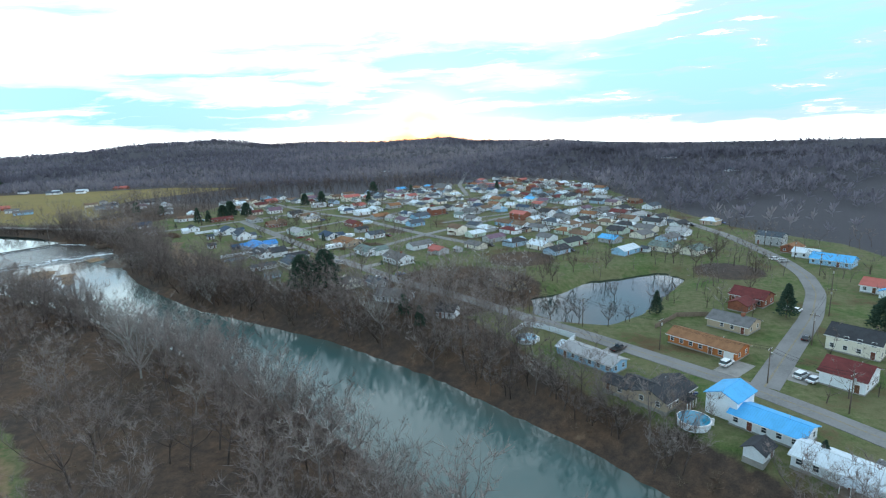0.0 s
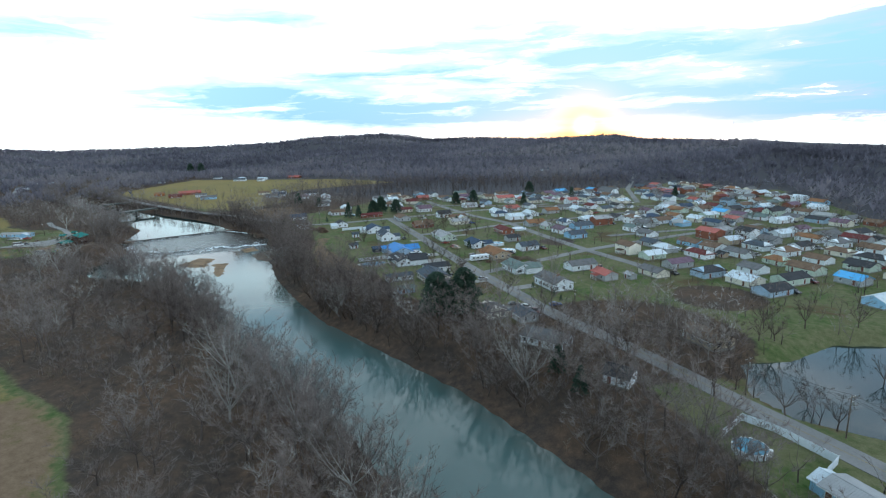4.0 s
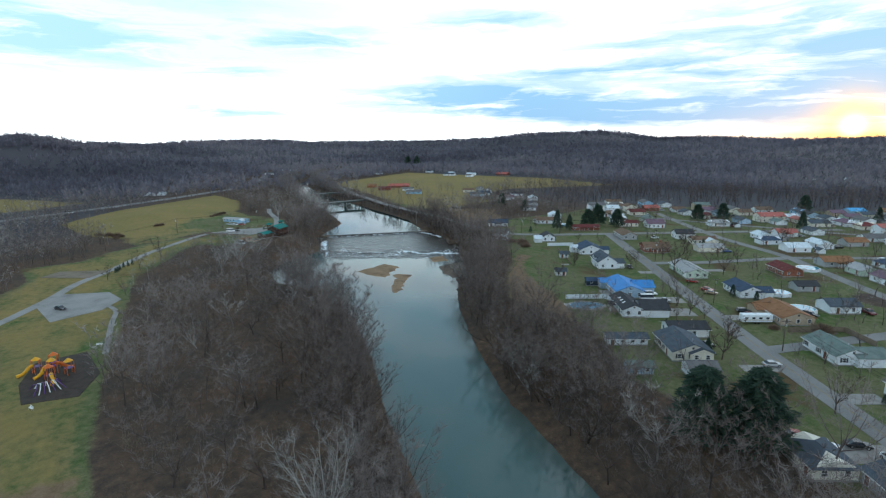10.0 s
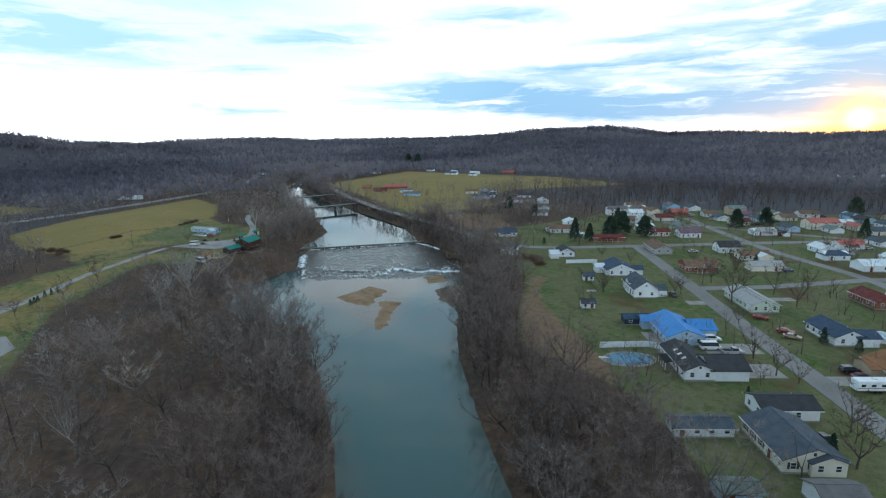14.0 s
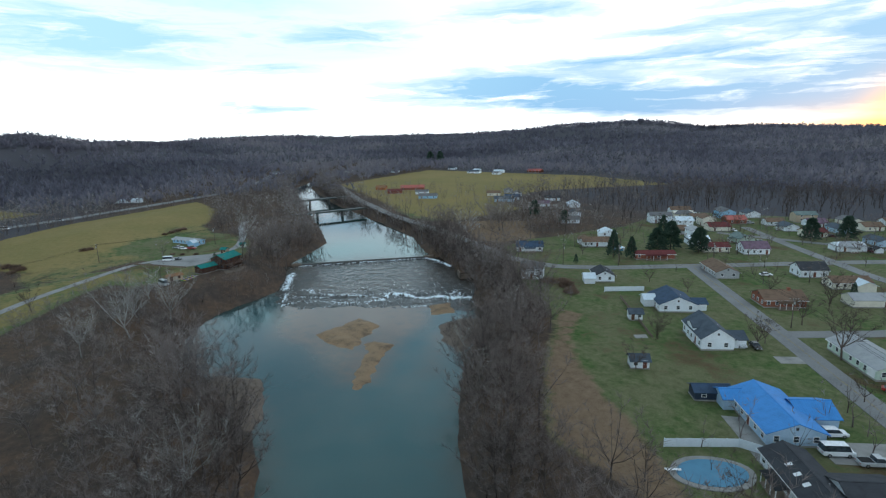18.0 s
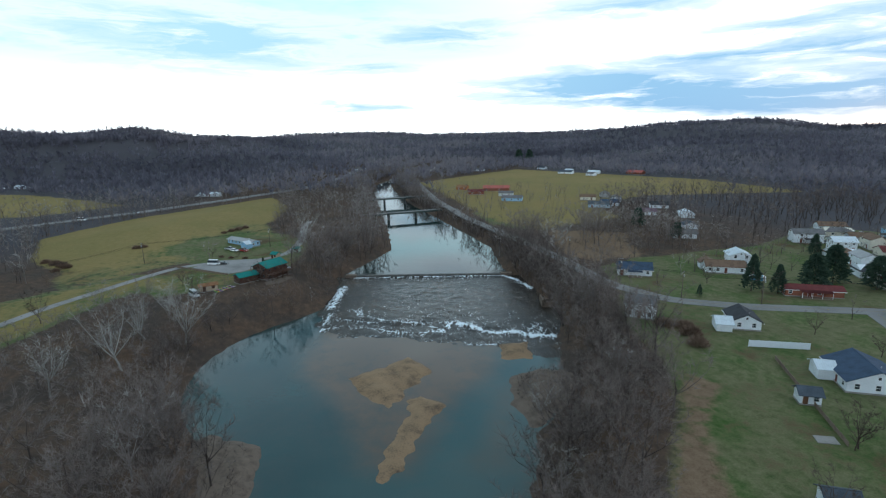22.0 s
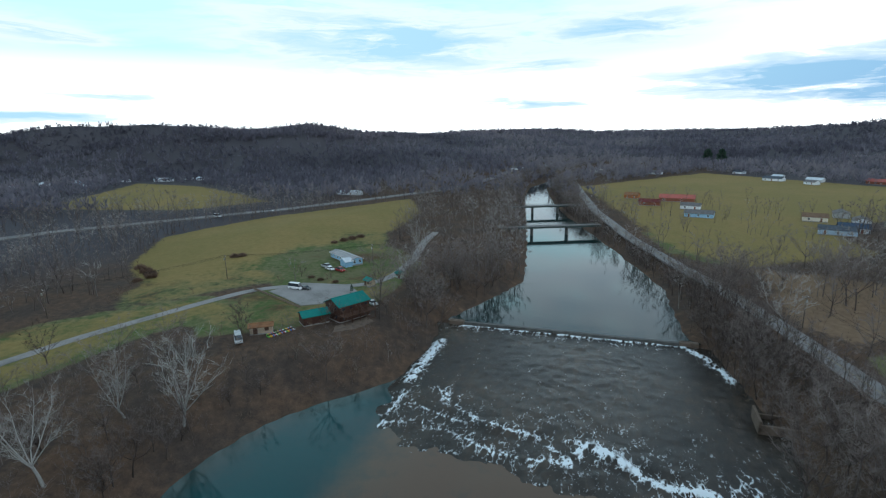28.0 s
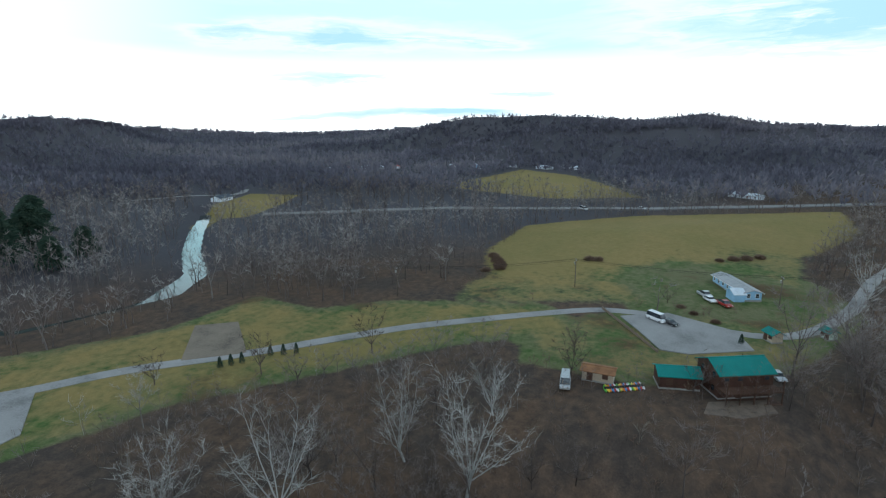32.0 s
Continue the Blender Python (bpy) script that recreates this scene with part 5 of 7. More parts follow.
def gable_walls(l, w, h, rise, thick=0.2):
    bm = bmesh.new()
    prof = [(-w / 2, -0.6), (w / 2, -0.6), (w / 2, h), (0, h + rise), (-w / 2, h)]
    ends = []
    for x in (-l / 2, l / 2):
        ends.append([bm.verts.new((x, y, z)) for y, z in prof])
    bm.faces.new(ends[0])
    bm.faces.new(reversed(ends[1]))
    for i in range(5):
        j = (i + 1) % 5
        bm.faces.new((ends[0][i], ends[1][i], ends[1][j], ends[0][j]))
    bmesh.ops.recalc_face_normals(bm, faces=bm.faces)
    return bm


def gable_roof(l, w, h, rise, over=0.45, t=0.16, hip=0.0):
    """Two slopes with thickness and a ridge cap; hip draws the ridge ends in."""
    bm = bmesh.new()
    slope = rise / (w / 2)
    ye, ze = w / 2 + over, h - over * slope
    xl = l / 2 + over
    rings = []
    for dz in (0.03, 0.03 + t):
        v = {}
        for s in (-1, 1):
            v["e", s, -1] = bm.verts.new((-xl, s * ye, ze + dz))
            v["e", s, 1] = bm.verts.new((xl, s * ye, ze + dz))
        v["r", -1], v["r", 1] = bm.verts.new((-xl + hip, 0, h + rise + dz)), bm.verts.new((xl - hip, 0, h + rise + dz))
        rings.append(v)
    lo, hi = rings
    for s in (-1, 1):
        for v in rings:
            bm.faces.new((v["e", s, -1], v["e", s, 1], v["r", 1], v["r", -1]))
        bm.faces.new((lo["e", s, -1], lo["e", s, 1], hi["e", s, 1], hi["e", s, -1]))
    for q in (-1, 1):
        if hip:
            for v in rings:
                bm.faces.new((v["e", -1, q], v["e", 1, q], v["r", q]))
            bm.faces.new((lo["e", -1, q], lo["e", 1, q], hi["e", 1, q], hi["e", -1, q]))
        else:
            for s in (-1, 1):
                bm.faces.new((lo["e", s, q], lo["r", q], hi["r", q], hi["e", s, q]))
    bmesh.ops.recalc_face_normals(bm, faces=bm.faces)
    box(-xl + hip, -0.14, h + rise + t - 0.03, xl - hip, 0.14, h + rise + t + 0.07, 0, bm)
    return bm


WORDS = dict(black="black-shingled", grey="grey-shingled", slate="slate-grey", brown="brown", rust="rust-brown", maroon="maroon", green="grey-green", navy="navy-blue",
             blue="blue metal", sky="bright blue metal", white="white metal", tin="tin", teal="teal metal", red="red metal", mauve="mauve")


def house(x, y, angle, l, w, roof="grey", wall="white", h=2.7, rise=None, hip=False, detail=2, chimney=False, porch=0, wings=(), shutters=False, name="house",
          category="house", label="", door=True, garage=False, group="houses of the town"):
    """A gabled house. detail 2: windows on all sides, trim, gutters; 1: fewer."""
    rise = rise if rise is not None else w * 0.21
    z = ground_z(x, y)
    storeys = "two-storey" if h > 4 else "one-storey"
    label = label or f"{storeys} {wall} {'brick ' if wall in ('orange',) else ''}house with a {WORDS[roof]} roof"
    ob = thing(name, pose(x, y, z, 0, 0, angle), label, category, group)
    part("foundation", box(-l / 2 - 0.08, -w / 2 - 0.08, -0.9, l / 2 + 0.08, w / 2 + 0.08, 0.35, 0.02), CONCRETE, ob)
    part("wall", gable_walls(l, w, h, rise), WALLS[wall], ob)
    part("roof", gable_roof(l, w, h, rise, hip=(w / 2 if hip else 0.0)), ROOFS[roof], ob)
    if detail == 2:
        bm = bmesh.new()
        for s in (-1, 1):
            zz = h - 0.45 * rise / (w / 2)
            box(-l / 2 - 0.47, s * (w / 2 + 0.45), zz - 0.1, l / 2 + 0.47, s * (w / 2 + 0.57), zz + 0.06, 0, bm)
        part("gutter", bm, TRIM, ob)
    shut = DARK_TRIM if shutters else None
    floors = [0.95] if h < 4 else [0.95, 3.6]
    gap = 2.6 if detail == 2 else 5.0
    k = max(2, int(l / gap))
    seed = random.Random(int(x * 7 + y * 13))
    door_at = seed.randrange(k)
    for zz in floors:
        for s, turn in ((-1, 0), (1, 180)):
            for i in range(k):
                xx = -l / 2 + l * (i + 0.5) / k
                if door and s == -1 and i == door_at and zz < 2:
                    d = place("door", shared(f"door_{seed.randrange(3)}", lambda: box(-0.48, -0.06, 0, 0.48, 0.06, 2.05, 0.015), DOOR_PAINT[seed.randrange(3)]), ob, pose(xx, -w / 2 - 0.03, 0.2))
                    place("door_frame", shared("door_frame", lambda: frame_mesh(1.16, 2.16), TRIM), d, pose(0, 0, 0))
                    continue
                if seed.random() < 0.12:
                    continue
                window(ob, xx, s * (w / 2 + 0.02), zz, turn, shutters=shut, plain=detail == 1)
        if detail == 2:
            for s, turn in ((-1, -90), (1, 90)):
                for i in range(2 if w < 9 else 3):
                    window(ob, s * (l / 2 + 0.02), -w / 2 + w * (i + 0.5) / (2 if w < 9 else 3), zz, turn, shutters=shut)
    if detail == 2 and not hip and rise > 1.4:
        for s in (-1, 1):
            place("gable_vent", shared("gable_vent", lambda: box(-0.04, -0.25, 0, 0.04, 0.25, 0.6, 0.01), DARK_TRIM), ob, pose(s * (l / 2 + 0.02), 0, h + rise * 0.3))
    if chimney:
        part("chimney", box(l * 0.18, -0.5, 0, l * 0.18 + 0.9, 0.5, h + rise + 0.9, 0.03), BRICK, ob, "red brick chimney")
    elif detail == 2:
        place("vent_pipe", shared("vent_pipe", lambda: box(-0.07, -0.07, 0, 0.07, 0.07, 0.7, 0.02), CHROME), ob, pose(l * 0.2, w * 0.15, h + rise * 0.65))
    if garage:
        part("garage_door", box(l / 2 - 3.2, -w / 2 - 0.06, 0.05, l / 2 - 0.6, -w / 2 + 0.02, 2.3, 0.02), TRIM, ob)
    if porch:
        bm = box(-porch / 2, -w / 2 - 2.6, -0.5, porch / 2, -w / 2 - 0.1, 0.25, 0.02)
        part("porch_deck", bm, WOOD, ob)
        bm = bmesh.new()
        a = [bm.verts.new(p) for p in ((-porch / 2 - 0.2, -w / 2 - 2.8, 2.25), (porch / 2 + 0.2, -w / 2 - 2.8, 2.25), (porch / 2 + 0.2, -w / 2 - 0.02, 2.6), (-porch / 2 - 0.2, -w / 2 - 0.02, 2.6))]
        f = bm.faces.new(a)
        bmesh.ops.solidify(bm, geom=[f], thickness=0.14)
        part("porch_roof", bm, ROOFS[roof] if roof not in ("blue", "sky") else ROOFS["white"], ob)
        for i in range(4):
            px = -porch / 2 + 0.15 + (porch - 0.3) * i / 3
            place("porch_post", shared("porch_post", lambda: box(-0.07, -0.07, 0, 0.07, 0.07, 2.02, 0.01), TRIM), ob, pose(px, -w / 2 - 2.5, 0.25))
    for wx, wy, turn, wl, ww, wh, wroof in wings:
        g = place("wing", None, ob, pose(wx, wy, 0, 0, 0, turn))
        wr = ww * 0.21
        part("wing_wall", gable_walls(wl, ww, wh, wr), WALLS[wall], g)
        part("wing_roof", gable_roof(wl, ww, wh, wr), ROOFS[wroof], g)
        for i in range(2):
            window(g, wl / 2 + 0.02, -ww / 4 + ww / 2 * i, 0.95, 90)
    return ob


A, B = -38.0, 52.0


def dark_copy(me):
    """The same piece in stained wood, shared by all that use it."""
    key = "stained_" + me.name
    if key not in _shared:
        _shared[key] = me.copy()
        _shared[key].materials.clear()
        for mat in (STAINED,) + ((PANE,) if len(me.materials) > 1 else ()):
            _shared[key].materials.append(mat)
    return _shared[key]


STAINED = material("stained_wood", (0.085, 0.045, 0.030), 0.75, 0.25, 0.8, 6.0, 0.3)
# along the river side of the main street
house(-185, 265, A, 17, 10.5, "blue", "blue", 2.8, 2.0, porch=0, wings=((-1.5, 7.5, 90, 7, 8, 2.6, "blue"), (-7, -5.6, 90, 4, 5, 2.6, "blue")), label="one-storey blue-grey house with a bright blue metal roof")
dark_house = house(-171, 247.5, A, 16, 7.2, "black", "white", 2.7, porch=5, label="white house with a black roof, skylights and a glazed porch", wings=((3.2, 7.2, 90, 9, 9.5, 2.7, "black"),))
for i in range(3):
    place("skylight", shared("skylight", lambda: box(-0.4, -0.55, 0, 0.4, 0.55, 0.08, 0.02), TRIM), dark_house, pose(-2.5 + 2.6 * i, -1.9, 3.62, 22.8))
house(-240, 312, A, 12.5, 11.5, "navy", "white", 2.7, 2.5, wings=((-2, -7.2, 90, 3.5, 5, 2.5, "white"), (2, 7.5, 90, 4, 5, 2.4, "navy")))
house(-216.5, 294, A, 14, 8.4, "slate", "white", 3.4, 2.8, detail=2, label="white storey-and-a-half house with a dormer and a slate-grey roof", wings=((-1.0, -1.9, -90, 5, 5, 4.4, "slate"), (2.5, 5.4, 90, 5, 6, 2.6, "slate")))
house(-275.5, 319, A, 9.5, 7.4, "black", "white", 2.6, 1.9, wings=((4, -6.0, 90, 4, 6, 2.2, "white"),))
house(-285, 364, B, 17, 5.5, "maroon", "brick", 2.5, 1.0, porch=9)
house(-139.5, 228.5, A, 14, 10.4, "slate", "cream", 2.9, 2.0, shutters=True, label="cream house with dark shutters and a slate-grey roof", wings=((4, 2.2, 0, 7.6, 6.0, 2.7, "slate"),))
house(-146.5, 242, B, 11.5, 7, "black", "white", 2.8, 1.3, door=False, garage=True)
house(-153, 221.5, B, 11.5, 4.6, "slate", "white", 2.3, 0.8, label="long low white outbuilding with a slate roof", name="outbuilding", category="outbuilding")
house(-139, 207.5, B, 6.4, 4, "green", "blue", 2.2, 0.7, detail=1, name="shed", category="shed", label="blue-green garden shed with two roof panels", wings=())
house(-128.5, 218, B, 7, 6, "grey", "white", 2.6, 1.3, detail=1, name="garage", category="garage", label="white garage with a grey roof", garage=True)
house(-96, 199, A, 9.5, 8, "slate", "cream", 2.6, 1.5, hip=True)
house(-84.5, 200, A, 8, 6.5, "slate", "grey", 2.6, 1.3)
house(-70, 183, -8, 13, 8, "grey", "white", 2.7, 1.8)
house(-45, 168, -8, 6.5, 6, "black", "white", 2.8, 1.7, detail=1)
house(-29, 206, A, 12, 8, "brown", "tan", 2.6)
house(-294, 299, 40, 8.5, 7, "grey", "white", 4.6, 1.8, label="old two-storey white house with a grey roof among bare trees")
house(-332, 331, B, 12.5, 8, "navy", "white", 2.7, 1.9, porch=5)
house(-319, 364, B, 14, 8, "brown", "white", 2.7, wings=((-5, 5, 90, 6, 6, 2.6, "brown"),))
house(-324, 378, A, 9, 8, "white", "white", 4.6)
# across the main street
house(-113, 259, A, 13.5, 8.8, "green", "white", 2.8, shutters=True, wings=((4.5, 4.5, 90, 8, 7, 2.8, "green"),))
house(-89, 241, A, 15, 9, "grey", "white", 3.4, 1.9, chimney=True, label="white house with a brick basement, tall brick chimney and grey roof")
house(-135, 281.5, A, 16, 10.5, "rust", "tan", 2.6, 1.8, wings=((-4, -5, 90, 6, 6, 2.5, "rust"),))
house(-156, 299, A, 13, 8.5, "navy", "white", 2.7, 1.8, wings=((4, 4.5, 90, 6, 6, 2.6, "navy"),))
house(-185, 311.5, A, 18.5, 9, "tin", "green", 2.8, 1.7, door=False, garage=True, label="long pale green house with a tin roof")
house(-221, 342, B, 13, 9, "brown", "brick", 2.7, 2.0, chimney=True, porch=6)
house(-253, 362, A, 16, 8.5, "brown", "grey", 2.7, 1.8)
house(-231, 386, B, 10, 8, "black", "white", 3.2, 2.2)
house(-216, 380, B, 13, 7, "brown", "cream", 2.6, wings=((3, -4, 90, 5, 6, 2.4, "white"),))
house(-264, 408, B, 11, 9, "mauve", "white", 3.0, 2.4)
house(-277, 398, B, 12, 7, "maroon", "cream", 2.6)
house(-321, 440, B, 9, 8, "white", "white", 4.8)
house(-160, 345, A, 13, 8, "maroon", "brick", 2.7)
house(-144, 322, B, 8, 6, "black", "grey", 2.4, detail=1, label="small dark outbuilding with a black roof", name="outbuilding", category="outbuilding")
# where the film begins
house(37.5, 110, A, 13.5, 7.4, "sky", "white", 2.6, 1.2, label="white house with a bright blue metal roof and tall end wing", wings=((-9, 1.4, 90, 8, 6.5, 4.8, "sky"),))
house(47.5, 94.5, A, 21, 7, "white", "white", 2.6, 1.0, porch=5, label="long white house with a pale metal roof")
house(18.5, 120, B, 12, 8, "black", "tan", 2.6, 1.6, wings=((-2, 4.5, 90, 7, 7, 2.4, "black"),), porch=4)
house(9, 122.5, A, 6.4, 4.8, "black", "tan", 2.3, 0.9, detail=1, name="shed", category="shed", label="tan shed with a black roof")
house(3, 138, A, 16.5, 6.4, "tin", "sky", 2.6, 0.9, label="long pale blue mobile home with a tin roof", wings=((-9, 0, 0, 3, 5, 2.2, "white"),))
house(34, 152.5, A, 19, 7.6, "rust", "orange", 2.7, 1.3, garage=True, label="long orange brick house with a rust-brown roof")
house(45, 170.5, A, 12, 8.5, "grey", "tan", 2.7, 1.6, chimney=True)
house(57, 197, A, 11, 8.5, "maroon", "brick", 3.0, 2.0)
house(52, 189, B, 7, 6, "maroon", "brick", 2.5, 1.4, detail=1, name="garage", category="garage", label="brick garage with a maroon roof")
house(61.5, 136, A, 9, 10.5, "maroon", "white", 3.4, 2.2, label="white house over a brick basement with a maroon roof")
house(72, 157, A, 12, 9, "black", "cream", 4.4, 2.2)
house(104, 215, A, 11, 9, "red", "white", 2.8, wings=((4, -6, 90, 5, 6, 2.5, "sky"),))
house(104, 255, A, 15, 9, "sky", "sky", 2.8, label="blue house with a bright blue metal roof")
house(99, 269, A, 10, 7, "white", "white", 2.7)
house(97, 281, B, 9, 7, "rust", "brick", 2.7)
house(93, 298, A, 12, 8, "slate", "grey", 4.8)
house(32.5, 100.5, B, 4.6, 3.6, "black", "white", 2.3, 1.0, detail=1, name="shed", category="shed", label="white garden shed with a black roof", door=True)
house(-239.5, 292.5, B, 3.9, 3.4, "slate", "white", 2.3, 1.0, detail=1, name="shed", category="shed", label="small white garden shed with a slate roof")
house(-198, 264.5, B, 7.4, 3.8, "navy", "navy", 2.2, 0.9, detail=1, name="shed", category="shed", label="dark barn-shaped shed with a black roof")
house(-217, 265, B, 4.4, 3.6, "slate", "white", 2.2, 1.0, detail=1, name="shed", category="shed", label="white garden shed with a slate roof on the lawn")
# the river lodge
lodge = house(-392.5, 200, 129, 10.5, 7.6, "teal", "log", 5.0, 1.7, label="dark two-storey log lodge with a teal metal roof and a deck", name="lodge", category="lodge", group="")
part("deck", box(-5.6, -6.6, 2.35, 5.6, -3.82, 2.55, 0.02), STAINED, lodge, "dark wooden upper deck")
part("deck_floor", box(-5.6, -6.6, -0.4, 5.6, -3.9, 0.1, 0.02), STAINED, lodge)
for i in range(5):
    place("deck_post", shared("deck_post", lambda: box(-0.09, -0.09, -0.4, 0.09, 0.09, 4.7, 0.01), STAINED), lodge, pose(-5.4 + 2.7 * i, -6.45, 0))
for zz in (2.95, 3.4):
    part("deck_rail", box(-5.5, -6.5, zz, 5.5, -6.42, zz + 0.08), STAINED, lodge)
for i in range(22):
    place("baluster", shared("deck_baluster", lambda: box(-0.03, -0.03, 2.5, 0.03, 0.03, 3.4), STAINED), lodge, pose(-5.3 + i * 0.505, -6.46, 0))
house(-388.5, 190.5, 115, 7.5, 5.0, "teal", "log", 2.8, 1.0, detail=1, label="log rental hut with a teal metal roof", name="hut", category="hut", group="")
house(-382, 177, 100, 6, 3.4, "rust", "tan", 2.2, 0.5, detail=1, label="open shelter with an orange-brown roof", name="shelter", category="shelter", group="")
house(-463, 193, 32, 20, 5, "tin", "sky", 2.5, 0.7, label="long pale blue mobile home on a lawn", name="mobile_home", category="mobile home", group="", wings=((8, -4, 90, 3, 5, 2.2, "white"),))
house(-424, 205, 40, 3.2, 2.6, "teal", "tan", 2.2, 0.7, detail=1, label="small ticket hut with a teal roof", name="hut", category="hut", group="")
house(-433, 216, 40, 2.6, 2.2, "teal", "green", 2.0, 0.6, detail=1, label="tiny teal roofed well house", name="hut", category="hut", group="")
for o in [c for top in scene.objects if top.name.split(".")[0] in ("lodge", "hut", "shelter") for c in top.children_recursive]:
    if o.type == "MESH" and o.name.split(".")[0] in ("window", "porch_post", "door", "door_frame", "gutter", "vent_pipe"):
        o.data = dark_copy(o.data)
# farms and houses beyond
for x, y, a, l, w, roof, wall in ((-616, 424, 60, 24, 10, "red", "brick"), (-600, 395, 60, 14, 8, "maroon", "brick"), (-545, 400, B, 16, 8, "grey", "sky"), (-487, 449, B, 13, 9, "navy", "white"), (-482, 436, B, 16, 8, "slate", "blue"),
                                  (-422, 455, A, 13, 8, "white", "white"), (-740, 592, 30, 18, 9, "slate", "white"), (-686, 656, 20, 20, 10, "red", "brick"), (-712, 173, 60, 24, 6, "white", "white"), (-505, 470, A, 12, 8, "grey", "white"),
                                  (-520, 455, B, 12, 8, "brown", "cream"), (-530, 480, A, 12, 8, "grey", "grey"), (-460, 470, B, 12, 8, "black", "white"), (-440, 440, B, 11, 8, "mauve", "white"), (-576, 412, B, 12, 7, "grey", "white"),
                                  (-640, 400, 50, 10, 8, "rust", "orange"), (-720, 620, 30, 14, 8, "white", "white"), (-700, 600, 10, 11, 7, "grey", "white"), (-871, -181, 40, 16, 9, "white", "white"), (-880, -150, 40, 18, 9, "white", "sky"),
                                  (-896, -62, 70, 22, 8, "white", "white"), (-850, -200, 20, 14, 8, "red", "white"), (-774, -279, 20, 12, 8, "red", "white"), (-790, -262, 10, 12, 8, "white", "white"), (-757, -290, 30, 12, 8, "grey", "white"),
                                  (-505, -140, 20, 14, 8, "slate", "white"), (-375, 403, B, 11, 8, "grey", "white"), (-392, 425, A, 10, 7, "slate", "white"), (-960, 380, 40, 16, 9, "grey", "white"), (-1010, 440, 20, 14, 9, "white", "white"),
                                  (-1060, 430, 20, 14, 9, "slate", "white"), (-900, 470, 20, 14, 9, "grey", "cream"), (106, 768, 10, 24, 10, "slate", "white"), (157, 649, 20, 14, 9, "slate", "white"), (-845, 520, 20, 16, 9, "grey", "white"), (-822, 610, 20, 12, 8, "slate", "white"), (-762, 613, 20, 10, 7, "white", "white"),
                                  (-800, -246, 30, 12, 8, "white", "white"), (-815, -232, 30, 11, 8, "red", "white"), (-860, -130, 40, 14, 8, "white", "white"), (-905, -110, 40, 14, 8, "grey", "white"), (-905, -20, 60, 14, 8, "white", "white"), (-920, -45, 60, 16, 8, "grey", "white"),
                                  (-345, 894, 30, 16, 9, "slate", "white"), (-300, 880, 30, 12, 9, "white", "white")):
    house(x, y, a, l, w, roof, wall, detail=1, group="scattered farmhouses")

# the rest of the town: lots along the back streets
taken = [(o.location.x, o.location.y) for o in scene.objects if o.parent is None and o.type == "EMPTY"]
rng = random.Random(42)
streets = [MAIN_STREET, SIDE_ROAD, RIVERSIDE_ROAD, SECOND_STREET] + CROSS
roof_pick = ["grey"] * 5 + ["brown"] * 4 + ["black"] * 3 + ["slate"] * 4 + ["white"] * 3 + ["tin"] * 3 + ["mauve"] * 2 + ["rust", "red", "navy", "green", "sky", "maroon"]
wall_pick = ["white"] * 9 + ["cream"] * 3 + ["grey"] * 2 + ["blue", "sky", "tan", "brick", "green"]
origin, count = Vector((-140, 420)), 0
town_lots = []
for i in range(-14, 18):
    for j in range(-9, 16):
        c = origin + S * (i * 16.2 + (j % 2) * 6) + P * (j * 20.5)
        c += Vector((rng.uniform(-2.5, 2.5), rng.uniform(-2.5, 2.5)))
        q = (np.array([c.x]), np.array([c.y]))
        if edge_distance(*q, TOWN)[0] < 7 or any(seg_distance(*q, [(a, b, 8.5) for a, b in st])[0] < 0 for st in streets) or edge_distance(*q, POND)[0] > -16:
            continue
        if any(math.hypot(c.x - a, c.y - b) < cr + 3 for a, b, cr in COPSES) or any(math.dist(c, t) < 13.8 for t in taken):
            continue
        if (c - Vector((-126, 247))).dot(P) < 12 or c.x > 62 and c.y < 330 or (c.y < 268 and c.x > -62) or seg_distance(*q, [(x, y, 9) for x, y in MAIN_STREET])[0] < 18 or c.x < -225 and c.y < 345:
            continue
        taken.append(tuple(c))
        town_lots.append(c)
        turn = A if rng.random() < 0.55 else B
        two = rng.random() < 0.12
        house(c.x, c.y, turn, rng.uniform(9.5, 13.5), rng.uniform(6.5, 8.6), rng.choice(roof_pick), rng.choice(wall_pick), 4.7 if two else rng.uniform(2.5, 2.9), detail=1,
              hip=rng.random() < 0.15, porch=rng.choice((0, 0, 0, 0, 4)))
# small sheds behind some of the houses
for c in town_lots[1::7]:
    q = c + P * 9.5 + S * 5
    if edge_distance(np.array([q.x]), np.array([q.y]), POND)[0] < -8 and all(math.dist(q, t) > 7.5 for t in taken) and all(seg_distance(np.array([q.x]), np.array([q.y]), [(a, b, 5) for a, b in st])[0] > 0 for st in streets):
        house(q.x, q.y, A, 4.2, 3.2, rng.choice(("black", "tin", "slate")), rng.choice(("white", "tan", "grey")), 2.1, 0.8, detail=1, name="shed", category="shed", label="small garden shed behind a house", group="garden sheds")
# landmarks of the town
church = house(-152, 566, A, 20, 10, "grey", "white", 5.0, 4.0, detail=1, name="church", category="church", label="white church with a grey roof and a steeple", group="")
bm = box(9.2, -1.4, 0, 12.0, 1.4, 8, 0.05)
part("tower", bm, SIDING["white"], church)
bm = bmesh.new()
bmesh.ops.create_cone(bm, segments=4, radius1=2.0, radius2=0.02, depth=4, cap_ends=True, matrix=Matrix.Translation((10.6, 0, 10.0)) @ Matrix.Rotation(math.pi / 4, 4, "Z"))
part("spire", bm, ROOFS["grey"], church)
house(-107, 606, A, 30, 11, "red", "white", 3.2, 1.6, detail=1, name="store", category="store", label="long white store with a red metal roof", group="")
